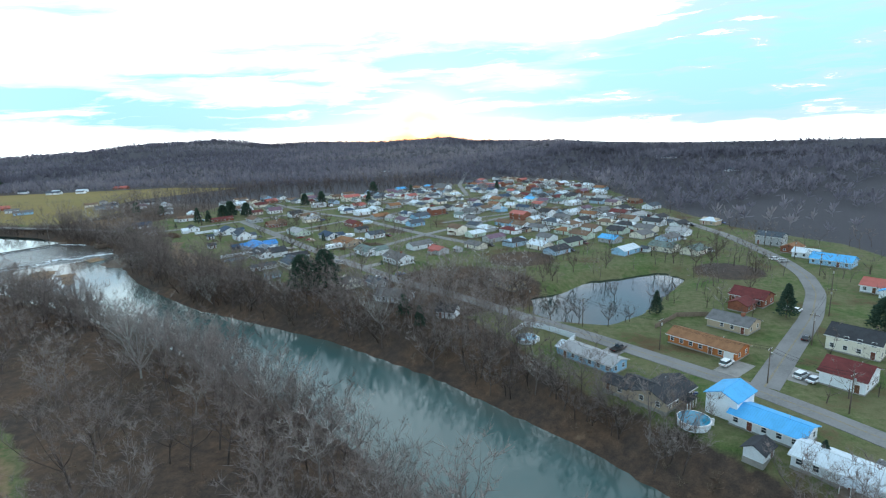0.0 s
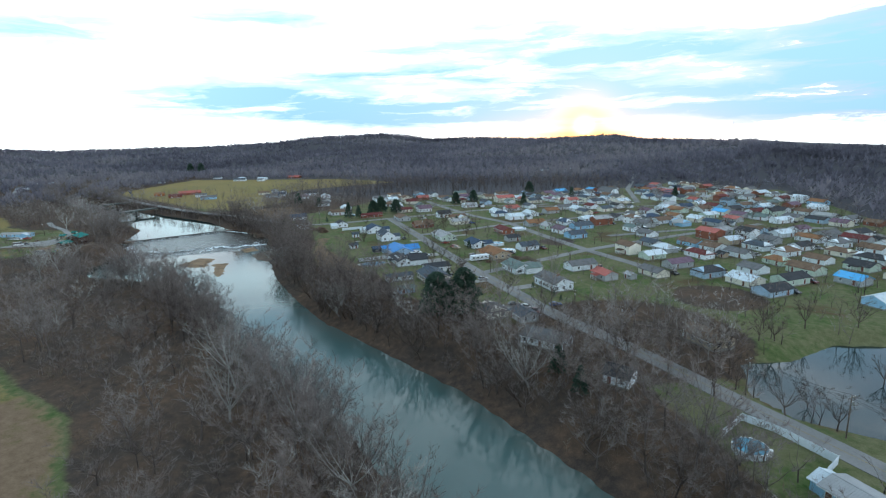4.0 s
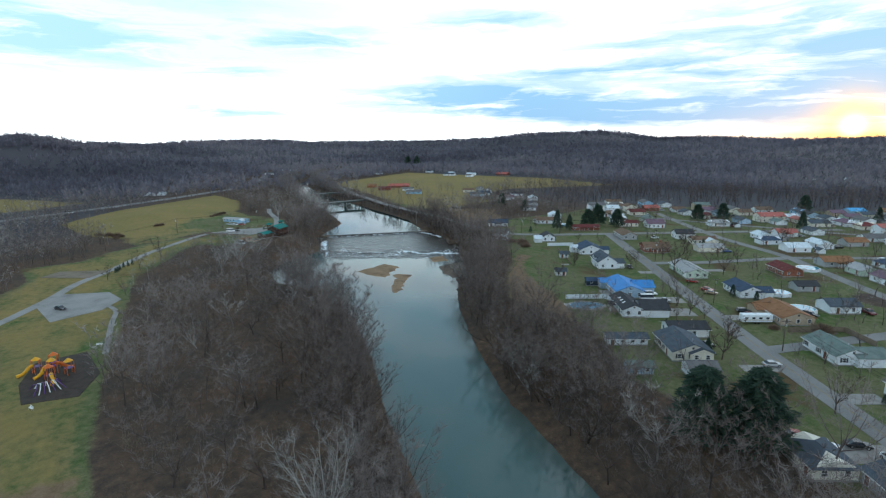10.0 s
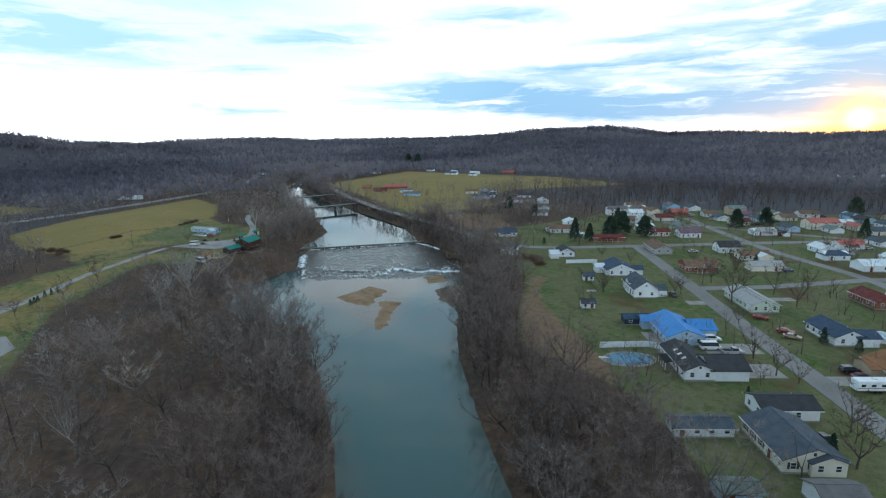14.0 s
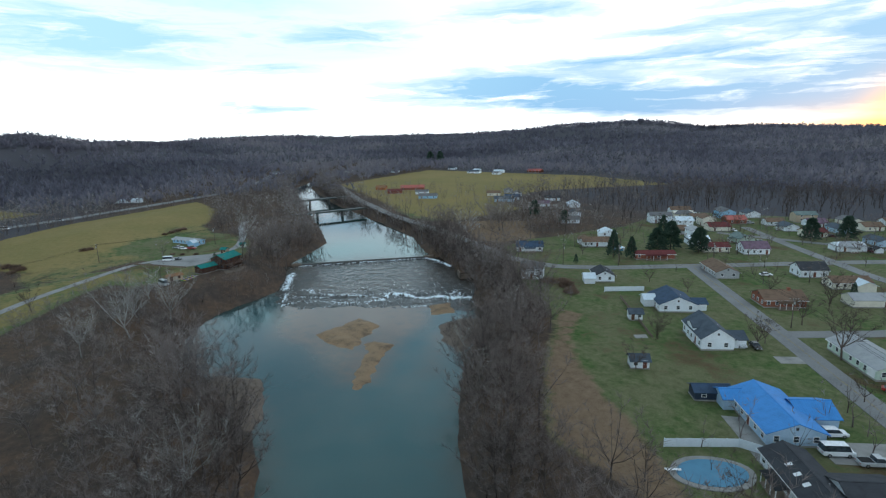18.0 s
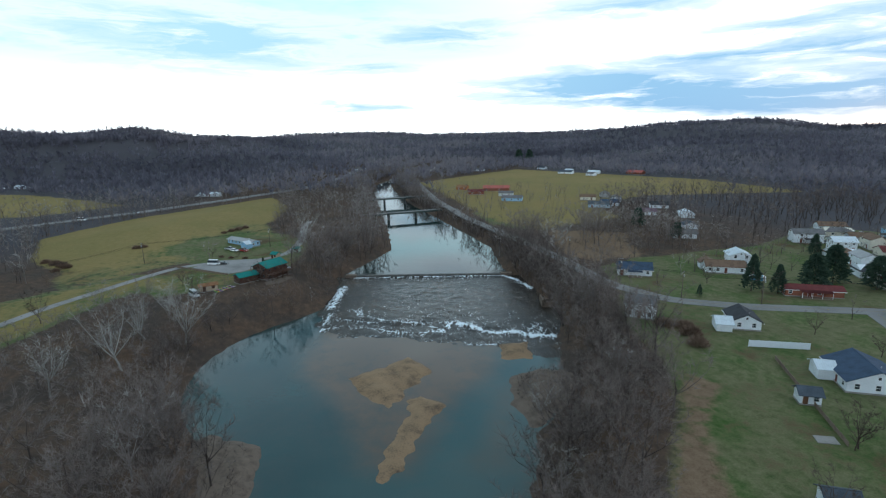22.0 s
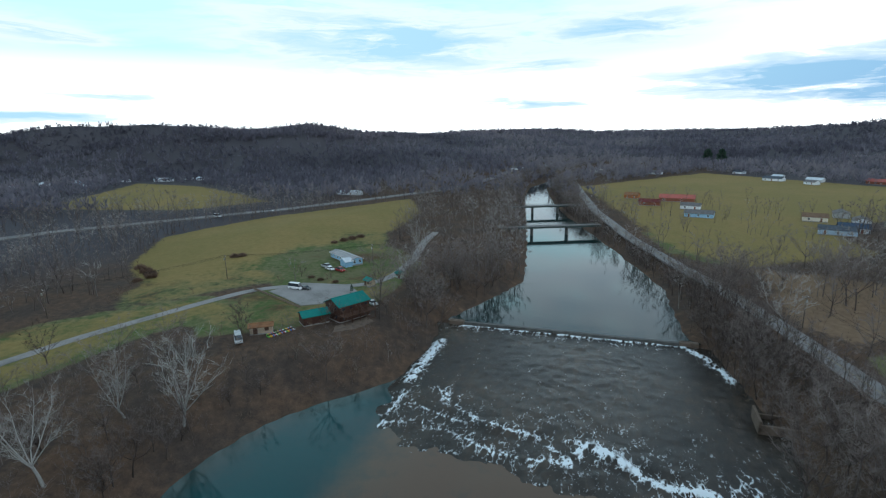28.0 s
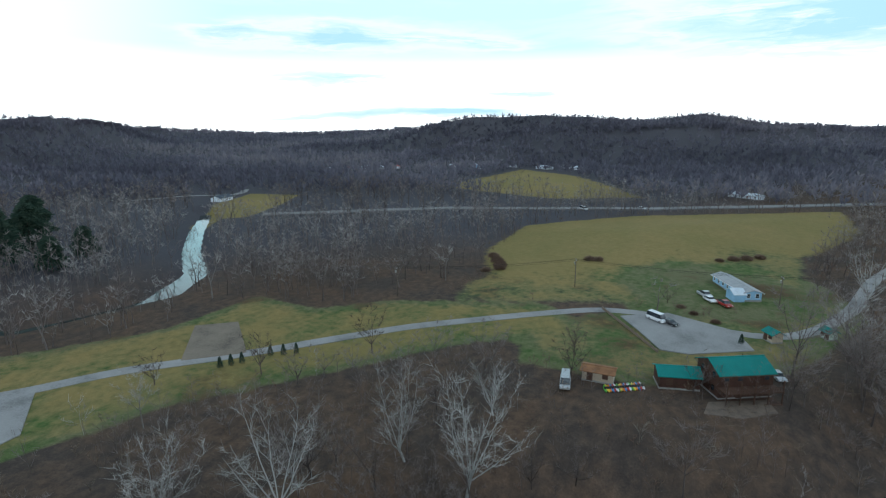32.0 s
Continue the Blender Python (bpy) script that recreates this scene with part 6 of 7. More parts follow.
house(-228, 490, B, 17, 10, "red", "cream", 4.4, 2.0, detail=1)

# ---- single trees ----
SYCAMORES = [tree_thing("sycamore_tree", grown_tree(200 + i, 22, 9.5, 7 + i % 2, 9, 11, 0.31, 0.028, 0.10 + 0.05 * i, 0.12 * (i - 1)), BARK_WHITE,
                        "tall bare sycamore with pale white branches", group="white sycamores by the river") for i in range(4)]
YARD = [tree_thing("bare_tree", grown_tree(230 + i, 13, 5.2, 7, 5, 16, 0.22, 0.034, 0.2), BARK_BROWN, "bare brown shade tree on a lawn", group="bare trees of the town") for i in range(4)]
BANK = [tree_thing("bare_tree", grown_tree(250 + i, 19, 7.4, 7, 6, 16, 0.34, 0.026, 0.2, 0.5), BARK_BROWN, "large bare tree on the river bank", group="large trees on the river bank") for i in range(4)]


def set_trees(made, spots, seed):
    rng = random.Random(seed)
    for i, (x, y, *size) in enumerate(spots):
        src = made[i % len(made)]
        k = size[0] if size else rng.uniform(0.75, 1.15)
        turn = size[1] if len(size) > 1 else rng.uniform(0, 360)
        m = pose(x, y, ground_z(x, y) - 0.1, 0, 0, turn) @ Matrix.Diagonal((k, k, k * rng.uniform(0.92, 1.08), 1))
        if i < len(made):
            src.matrix_basis = m
        else:
            copy_thing(src, pose(*m.translation)).matrix_basis = m


set_trees(SYCAMORES, [(-66, 160, 1.0), (-116, 107, 1.05), (-100, 113, 0.95), (-130, 119, 1.0), (-155, 185, 0.75), (-341, 171, 1.05), (-319, 158, 1.0), (-308, 146, 0.7), (-339, 161, 0.75),
                      (-466, 225, 0.95), (-107, 123, 0.9), (-62, 92, 1.0), (-80, 108, 0.9), (-47, 96, 0.85), (-30, 78, 0.9), (-230, 162, 0.85), (-225, 119, 0.6), (-358, 166, 0.6), (-270, 248, 0.5)], 1)
bank_spots, rng = [], random.Random(77)
for x, y, w in dense(RIVER[2:12], 6.5):
    for s in (-1, 1):
        if rng.random() < 0.72:
            off = w + rng.uniform(3, 20)
            d = Vector((-0.42, 0.91)) * s
            px, py = x + d.x * off + rng.uniform(-3, 3), y + d.y * off + rng.uniform(-3, 3)
            spot = np.array([px]), np.array([py])
            if not open_ground(*spot)[0] and not sparse(*spot)[0]:
                bank_spots.append((px, py, rng.uniform(0.6, 1.0), math.degrees(math.atan2(-d.y, -d.x)) + rng.uniform(-50, 50)))
set_trees(BANK, bank_spots[:110], 2)
yard_spots = [(-174, 235, 0.85), (-163, 266, 0.8), (-155, 260, 0.9), (-174, 320, 1.0), (-185, 329, 1.0), (-211, 355, 1.0), (-190, 309, 1.35), (-206, 300, 0.9), (-225, 284, 0.8), (-216, 263, 0.7), (-135, 245, 0.95), (-190, 417, 1.0), (-130, 232, 1.0), (-81, 206, 1.0), (-101, 223, 0.9), (-59, 193, 1.1), (-46, 180, 1.0), (-37, 195, 0.9), (-24, 171, 1.0), (-16, 214, 0.9), (-63, 178, 1.1), (-96, 188, 1.0),
              (-133, 241, 0.8), (-178, 289, 0.6), (-155, 252, 0.5), (-150, 260, 0.5), (-207, 327, 0.9), (-196, 330, 0.8), (-210, 352, 0.9), (-228, 350, 0.8), (-190, 232, 0.55), (-176, 232, 0.6), (-120, 268, 0.5), (-225, 283, 0.6), (-206, 304, 0.7),
              (-380, 172, 0.8), (-392, 168, 0.6), (-440, 178, 0.5), (-330, 104, 0.7), (-300, 108, 0.6), (-345, 118, 0.8), (-366, 130, 0.9), (-246, 330, 0.6), (60, 210, 0.8), (66, 226, 0.8), (70, 240, 0.9), (12, 205, 0.7), (30, 200, 0.6), (-310, 345, 0.7),
              (-5, 182, 0.7), (-22, 188, 0.8), (-23, 200, 1.1), (-20, 178, 1.0), (-10, 169, 0.95), (-1, 167, 0.85), (8, 166, 0.8), (-26, 194, 1.05), (-12, 216, 0.9), (-4, 232, 1.0), (10, 240, 0.9), (-15, 226, 1.0), (48, 246, 1.0), (40, 252, 1.1), (55, 250, 1.1), (60, 262, 1.1), (50, 266, 1.0), (24, 186, 0.6), (15, 172, 0.55), (-262, 330, 0.6), (90, 310, 0.9), (-405, 390, 0.8), (-180, 345, 0.8)]
for c in town_lots[::2]:
    off = Vector((rng.uniform(-4, 4), rng.uniform(-4, 4))) + S * 9.5
    yard_spots.append((c.x + off.x, c.y + off.y, rng.uniform(0.5, 0.95)))
set_trees(YARD, yard_spots[:172], 3)


# the many small bare trees between the houses
def yard(x, y):
    ok = edge_distance(x, y, TOWN) > 0
    for st in streets:
        ok &= seg_distance(x, y, [(a, b, 4.6) for a, b in st]) > 0
    for a, b in taken:
        ok &= np.hypot(x - a, y - b) > 6.2
    ok &= edge_distance(x, y, POND) < -1
    return ok & ((value_noise(x, y, 28) > 0.30) | (edge_distance(x, y, POND) > -9)) & ~((x < -190) & (y < 345))


x, y, z = plant(4600, -370, 150, 60, 700, 51, yard)
places = np.stack([x, y, z - 0.1, np.random.default_rng(52).uniform(0.32, 0.85, len(x)), tints(x, y, 53)], -1)
woods("yard_trees", YARD_TREES, places, TWIGS, "small bare trees among the houses")


def evergreen(seed, height, radius, name, label, top=0.0):
    """A conifer: whorls of drooping sprays, each a bundle of tapering needles."""
    rng = random.Random(seed)
    tc, tf, co, fa = [], [], [], []
    tube(tc, tf, (0, 0, -0.4), (0, 0, height * 0.95), 0.03 * height * 0.6, 0.03, 6)
    k = int(1100 + 40 * height)
    for i in range(k):
        u = (i / k) ** 0.8
        z = height * (0.10 + 0.88 * u)
        az = i * 2.399 + rng.uniform(-0.4, 0.4)
        r = radius * ((1 - u) ** (0.75 - top)) * rng.uniform(0.30, 1.0) ** 0.6 * (0.86 + 0.22 * math.sin(az * 3 + u * 17))
        p = np.array((math.cos(az) * r, math.sin(az) * r, z + rng.uniform(-0.3, 0.3)))
        d = np.array((math.cos(az) + rng.gauss(0, 0.5), math.sin(az) + rng.gauss(0, 0.5), rng.uniform(-0.5, 0.35)))
        d *= radius * rng.uniform(0.11, 0.24) / np.linalg.norm(d)
        s = np.cross(d, (rng.gauss(0, 1), rng.gauss(0, 1), rng.gauss(0, 1)))
        s *= radius * 0.05 / np.linalg.norm(s)
        up = np.array((0, 0, radius * 0.05))
        n0 = len(co)
        co.extend((p - d * 0.4, p + s, p + d, p - s, p + up))
        fa.extend(((n0, n0 + 1, n0 + 4), (n0 + 1, n0 + 2, n0 + 4), (n0 + 2, n0 + 3, n0 + 4), (n0 + 3, n0, n0 + 4)))
    ob = thing(name, pose(0, 0, 0), label, "tree", "evergreen trees")
    tri_object("trunk", np.array(tc), np.array(tf), BARK_BROWN, ob)
    crown = tri_object("crown", np.array(co), np.array(fa), NEEDLES, ob)
    att = crown.data.color_attributes.new("tint", "FLOAT_COLOR", "POINT")
    t = np.clip(np.repeat(np.random.default_rng(seed).random(len(co) // 5), 5) * 0.7 + 0.15, 0, 1)
    att.data.foreach_set("color", np.repeat(t, 4).astype(np.float32))
    return ob


PINES = [evergreen(300, 15, 6.2, "pine_tree", "broad dark green pine tree", 0.3), evergreen(301, 13, 4.2, "spruce_tree", "tall dark green spruce tree"), evergreen(302, 5.5, 1.5, "cedar_tree", "narrow dark green cedar tree", 0.15)]
set_trees(PINES[:1], [(-113, 190, 1.12), (-105, 195, 1.2), (-290, 373, 0.85), (-291, 385, 0.90), (-279, 389, 0.85), (85, 172, 0.75), (-330, -20, 1.4), (-345, -35, 1.5), (-320, -45, 1.4), (-362, -55, 1.5), (-310, -12, 1.3), (-350, -80, 1.5), (-300, -70, 1.5), (-330, -95, 1.6), (-375, -90, 1.5), (-310, -110, 1.6), (-410, 405, 0.7), (-375, 398, 0.6), (-260, 455, 0.8), (-250, 470, 0.8), (-232, 560, 0.9),
                      (-355, -15, 0.9), (-372, -30, 0.9), (-300, -40, 1.0), (-1000, 700, 1.4), (-1020, 690, 1.4)], 4)
set_trees(PINES[1:2], [(63, 182, 0.85), (24, 180, 0.6), (-297, 351, 0.95), (-291, 356, 0.8), (-200, 470, 0.9), (-60, 165, 0.7), (-320, 420, 0.8), (-52, 158, 0.6), (-180, 540, 0.9), (-90, 560, 0.9)], 5)
set_trees(PINES[2:], [(-156, 291, 0.9), (-148, 292, 0.8), (-134, 232, 0.9), (-352, 112, 0.5), (-354, 114, 0.5), (-356, 116, 0.5), (-342, 108, 0.5), (-344, 109, 0.5), (-346, 110, 0.5), (-155, 246, 0.35), (-96, 236, 0.45), (-84, 228, 0.5), (-80, 224, 0.45), (43, 100, 0.9),
                      (-418, 199, 0.5), (-300, 330, 0.8), (-210, 370, 0.9)], 6)

# shrub clumps on the hayfield
BUSH = [thing("bush", pose(0, 0, 0), "rounded brown leafless bush on the meadow", "bush", "bushes on the meadow")]


def dome(seed, count):
    """A thicket of short twigs standing out of a low mound."""
    rng = random.Random(seed)
    co, fa = [], []
    for i in range(count):
        az, up = i * 2.399, math.asin(rng.random() ** 0.8)
        d = np.array((math.cos(az) * math.cos(up), math.sin(az) * math.cos(up), math.sin(up)))
        p = d * (2.2, 2.2, 1.5) * rng.uniform(0.35, 0.95)
        g = d + np.array((rng.gauss(0, 0.5), rng.gauss(0, 0.5), rng.uniform(0.1, 0.9)))
        q = p + g * rng.uniform(0.3, 0.75)
        s = np.cross(g, (rng.gauss(0, 1), rng.gauss(0, 1), rng.gauss(0, 1)))
        s *= 0.05 / (np.linalg.norm(s) + 1e-6)
        k = len(co)
        co.extend((p - s, p + s, q))
        fa.append((k, k + 1, k + 2))
    return np.array(co), np.array(fa)


tri_object("thicket", *dome(400, 1300), BUSH_TWIGS, BUSH[0])
set_trees(BUSH, [(-474, 143, 1.0), (-475, 146, 0.9), (-503, 188, 1.0), (-507, 192, 1.1), (-512, 196, 1.0), (-498, 184, 0.8), (-451, 117, 1.2), (-447, 119, 1.1), (-456, 113, 1.2), (-462, 108, 1.1), (-442, 116, 0.9), (-132, 268, 0.8), (-122, 277, 1.5), (-270, 296, 1.3), (-276, 300, 1.4),
                 (-281, 303, 1.2), (-285, 299, 1.3), (-438, 182, 0.6), (-434, 186, 0.6), (-430, 192, 0.6)], 7)


# ---- vehicles ----
def car(colour, kind="sedan", near=True):
    """Body with shaped profile, glasshouse, roof, lamps, bumpers and four wheels."""
    names = dict(sedan=("car", "car"), suv=("suv", "car"), pickup=("pickup_truck", "truck"), van=("van", "van"))
    cname = colour.name.replace("_car_paint", "").replace("_", " ")
    ob = thing(names[kind][0], pose(0, 0, 0), f"parked {cname} {names[kind][0].replace('_', ' ')} with dark windows", names[kind][1], "parked vehicles")
    ln, wd = dict(sedan=(4.6, 1.78), suv=(4.7, 1.88), pickup=(5.6, 1.95), van=(5.6, 2.0))[kind]
    hood, top = dict(sedan=(0.88, 1.42), suv=(1.0, 1.72), pickup=(1.02, 1.78), van=(1.15, 2.3))[kind]
    prof = [(-ln / 2, 0.42), (-ln / 2, hood - 0.14), (-ln / 2 + 0.16, hood), (ln / 2 - 1.1, hood), (ln / 2 - 0.15, hood - 0.14), (ln / 2, hood - 0.36), (ln / 2, 0.40), (ln / 2 - 0.3, 0.26), (-ln / 2 + 0.3, 0.26)]
    bm = bmesh.new()
    sides = [[bm.verts.new((x, y, z)) for x, z in prof] for y in (-wd / 2, wd / 2)]
    bm.faces.new(sides[0])
    bm.faces.new(reversed(sides[1]))
    for i in range(len(prof)):
        j = (i + 1) % len(prof)
        bm.faces.new((sides[0][i], sides[1][i], sides[1][j], sides[0][j]))
    bmesh.ops.recalc_face_normals(bm, faces=bm.faces)
    bmesh.ops.bevel(bm, geom=bm.edges[:], offset=0.05, segments=1, affect="EDGES")
    part("body", bm, colour, ob)
    a, b, c, d = dict(sedan=(-1.85, -1.2, 0.35, 1.05), suv=(-2.25, -2.0, 0.4, 1.1), pickup=(-0.35, -0.2, 0.95, 1.5), van=(-2.75, -2.65, 1.5, 2.1))[kind]

    def house_of(z0, z1, shrink, lift):
        bm = bmesh.new()
        lo = [bm.verts.new(p) for p in ((a, -wd / 2 + 0.06, z0), (d, -wd / 2 + 0.06, z0), (d, wd / 2 - 0.06, z0), (a, wd / 2 - 0.06, z0))]
        hi = [bm.verts.new(p) for p in ((b, -wd / 2 + shrink, z1), (c, -wd / 2 + shrink, z1), (c, wd / 2 - shrink, z1), (b, wd / 2 - shrink, z1))]
        bm.faces.new(hi)
        bm.faces.new(lo[::-1])
        for i in range(4):
            j = (i + 1) % 4
            bm.faces.new((lo[i], lo[j], hi[j], hi[i]))
        return bm

    part("glasshouse", house_of(hood - 0.02, top - 0.06, 0.2, 0), PANE, ob, "dark tinted glass")
    part("roof", box(b - 0.02, -wd / 2 + 0.18, top - 0.06, c + 0.02, wd / 2 - 0.18, top, 0.02), colour, ob)
    if kind == "pickup":
        part("bed", box(-ln / 2 + 0.15, -wd / 2 + 0.14, hood - 0.04, -0.5, wd / 2 - 0.14, hood + 0.01), RUBBER, ob, "black truck bed liner")
    for s, nm, mt in ((-1, "tail_light", TAIL), (1, "headlight", TRIM)) if near else ():
        for t in (-1, 1):
            part(nm, box(s * ln / 2 - 0.03, t * (wd / 2 - 0.35) - 0.18, hood - 0.36, s * ln / 2 + 0.03, t * (wd / 2 - 0.35) + 0.18, hood - 0.2, 0.01), mt, ob)
    for sx in (-1, 1):
        for sy in (-1, 1):
            w = place("wheel", shared("tyre", lambda: wheel_mesh(0.34, 0.22), RUBBER), ob, pose(sx * ln * 0.30, sy * (wd / 2 - 0.08), 0.34, 90))
            if near:
                place("rim", shared("rim", lambda: wheel_mesh(0.2, 0.24), CHROME), w, pose(0, 0, 0))
    return ob


def wheel_mesh(r, w):
    bm = bmesh.new()
    bmesh.ops.create_cone(bm, segments=14, radius1=r, radius2=r, depth=w, cap_ends=True)
    return bm


TAIL = paint("red_lamp", (0.35, 0.01, 0.01), 0.3)
CAR_PAINT = {k: paint(k + "_car_paint", c, 0.28, spec=0.6, vary=0.03) for k, c in dict(white=(0.75, 0.77, 0.79), silver=(0.42, 0.44, 0.46), black=(0.02, 0.02, 0.023), red=(0.30, 0.025, 0.02), dark_blue=(0.03, 0.07, 0.22), maroon=(0.12, 0.02, 0.025),
             tan=(0.34, 0.25, 0.17)).items()}
first = {}
for x, y, turn, kind, colour in ((-176, 269.5, 52, "suv", "white"), (-168, 265, 52, "pickup", "silver"), (-173, 263, 52, "van", "white"), (-88, 210.5, -38, "sedan", "white"), (-84, 207.5, -38, "pickup", "maroon"), (-80, 218, 40, "sedan", "dark_blue"),
                                 (-97, 206, 40, "suv", "white"), (-93.5, 211.5, 40, "sedan", "black"), (-102, 206, 40, "sedan", "red"), (-176, 299, 20, "sedan", "red"), (-166, 292, 20, "sedan", "red"), (-163, 289, 20, "sedan", "tan"), (36.5, 141.5, 52, "suv", "white"),
                                 (52, 137, 45, "suv", "white"), (54, 135, 45, "sedan", "white"), (62, 163, 60, "sedan", "black"), (-423, 179, 60, "van", "white"), (-422, 182.5, 60, "sedan", "black"), (-293, 87, 30, "sedan", "black"), (-452, 186, 40, "pickup", "silver"),
                                 (-448, 188, 40, "sedan", "white"), (-446, 192, 40, "pickup", "red"), (66, 190, 50, "sedan", "silver"), (68, 188, 50, "sedan", "white"), (84, 262, 20, "sedan", "white"), (86, 258, 20, "sedan", "silver"), (-120, 238, 52, "sedan", "silver"),
                                 (-137, 236, 60, "pickup", "black"), (-142, 274, 52, "sedan", "maroon"), (-145, 276, 52, "suv", "black"), (-190, 322, 52, "sedan", "silver"), (-240, 372, 52, "sedan", "white"), (-330, 334, 52, "suv", "dark_blue"), (-130, 290, 0, "suv", "black"),
                                 (-282, 326, -38, "sedan", "white"), (10, 147, 52, "pickup", "black"), (24, 122, 40, "sedan", "dark_blue"), (52, 100, 52, "sedan", "black"), (-402, 207, 30, "sedan", "silver"), (-375.5, 172.5, 20, "van", "silver"), (-600, 95, 60, "van", "white"),
                                 (-620, 125, 60, "suv", "silver"), (-209, 297, -38, "suv", "silver"), (-206, 299, -38, "sedan", "black")):
    m = pose(x, y, ground_z(x, y) + 0.16, 0, 0, turn)
    if (kind, colour) in first:
        copy_thing(first[kind, colour], m)
    else:
        first[kind, colour] = car(CAR_PAINT[colour], kind)
        first[kind, colour].matrix_basis = m
plain = {}
for c in town_lots[::2]:
    kind, colour = random.Random(int(c.x * 3)).choice(list(first))
    q = c + P * 8 + S * 3
    if (kind, colour) not in plain:
        plain[kind, colour] = car(CAR_PAINT[colour], kind, False)
        plain[kind, colour].matrix_basis = pose(q.x, q.y, ground_z(q.x, q.y) + 0.1, 0, 0, 52)
        continue
    copy_thing(plain[kind, colour], pose(q.x, q.y, ground_z(q.x, q.y) + 0.1, 0, 0, 52 if int(c.x) % 2 else -38))

rv = thing("camper_trailer", pose(-138, 269, ground_z(-138, 269), 0, 0, 52), "long white camper trailer beside a wooden fence", "camper")
part("body", box(-4.8, -1.25, 0.6, 4.8, 1.25, 3.1, 0.18), SIDING["white"], rv)
part("stripe", box(-4.7, -1.27, 1.3, 4.7, 1.27, 1.5), CAR_PAINT["tan"], rv)
for i in range(4):
    for s in (-1, 1):
        place("window", shared("camper_window", lambda: box(-0.5, -0.03, 0, 0.5, 0.03, 0.6, 0.02), PANE), rv, pose(-3.5 + 2.2 * i, s * 1.26, 1.7))
for sx in (-0.6, 0.4):
    for sy in (-1, 1):
        place("wheel", shared("tyre", lambda: wheel_mesh(0.34, 0.22), RUBBER), rv, pose(sx, sy * 1.1, 0.34, 90))
part("roof_vent", box(-1, -0.4, 3.1, 0, 0.4, 3.35, 0.04), TRIM, rv)
part("hitch", box(4.7, -0.1, 0.55, 6.0, 0.1, 0.7), RUBBER, rv)


# ---- dam, white water, bars ----
DAM_STONE = material("wet_dam_concrete", (0.10, 0.10, 0.095), 0.6, 0.25, 0.5, 4.0, 0.4)
BRIDGE_STEEL = paint("dark_bridge_steel", (0.06, 0.085, 0.08), 0.6, vary=0.2)
dam = thing("dam", pose(0, 0, 0), "low concrete mill dam with water slipping over its crest", "dam")
mid, half = (DAM_A + DAM_B) / 2, (DAM_B - DAM_A).length / 2
dam.matrix_basis = pose(mid.x, mid.y, 0, 0, 0, math.degrees(math.atan2(axis.y, axis.x)))
k = 9
for i in range(k):
    x0, x1 = -half + 2 * half * i / k, -half + 2 * half * (i + 1) / k
    part("sill", box(x0 + 0.03, -0.7, -8.5, x1 - 0.03, 0.5, HIGH + 0.10 + 0.02 * (i % 2), 0.08), DAM_STONE, dam)
part("abutment", box(-half - 5, -0.9, -8.5, -half - 0.1, 1.0, HIGH + 0.35, 0.15), ROCK, dam)
part("abutment", box(half + 0.1, -0.9, -8.5, half + 5, 1.0, HIGH + 0.4, 0.15), ROCK, dam)
# ruined mill wall on the town bank
ruin = thing("ruined_wall", pose(-330, 293, ground_z(-330, 293), 0, 0, 66), "crumbling stone mill foundation in the brush", "ruin")
for i, (x0, y0, x1, y1, hh) in enumerate(((-5, -3, 5, -2.4, 1.8), (-5, -3, -4.4, 4, 2.6), (4.4, -3, 5, 4, 1.4), (-5, 3.4, 1, 4, 1.0))):
    part("stone_wall", box(x0, y0, -1.5, x1, y1, hh, 0.1), ROCK, ruin)


def bar(name, poly, mat, label, z0=LOW, height=0.9, reach=5.0):
    """A low bank of sand rising out of the water."""
    px, py = [p[0] for p in poly], [p[1] for p in poly]
    gx, gy = np.meshgrid(np.arange(min(px) - 5, max(px) + 5, 0.9), np.arange(min(py) - 5, max(py) + 5, 0.9), indexing="ij")
    d = edge_distance(gx, gy, poly) + 2.2 * (value_noise(gx, gy, 6.0) - 0.5) + 1.4 * (value_noise(gx + 40, gy, 2.0) - 0.5)
    gz = z0 - 0.45 + height * smooth(-4.0, reach, d) + 0.35 * (value_noise(gx, gy, 2.2) - 0.5) * smooth(-2, 2, d)
    ob = new(name, grid_mesh(name, gx, gy, np.where(d < -4.5, z0 - 1.2, gz)))
    ob.data.materials.append(mat)
    return tagged(ob, label, "sandbar", kind="structure")


bar("sandbar", [(-305, 211.5), (-308, 222), (-311, 230), (-305, 232.5), (-300, 232.5), (-297, 228), (-292, 222), (-288, 217), (-295, 212)], SAND, "long tan sandbar in the shallow river", height=1.2)
bar("sandbar", [(-257, 206), (-264, 206.5), (-271, 210.5), (-279, 217), (-286, 220.5), (-290, 226), (-282, 228.5), (-275.5, 221), (-263, 212.5)], SAND, "narrow tan sandbar pointing downstream", height=1.0)
bar("sandbar", [(-309, 258), (-306, 266), (-297, 261), (-299, 255)], SAND, "small rocky bar below the riffle", height=1.5)
bar("sandbar", [(-266, 244), (-277, 245), (-287, 251), (-289, 262), (-283, 268), (-270, 256)], ROCK, "brown muddy spit on the town bank", height=1.7)
bar("sandbar", [(-250, 172), (-264, 182), (-282, 187), (-290, 177), (-276, 162)], ROCK, "brown brushy spit on the park bank", height=2.4)


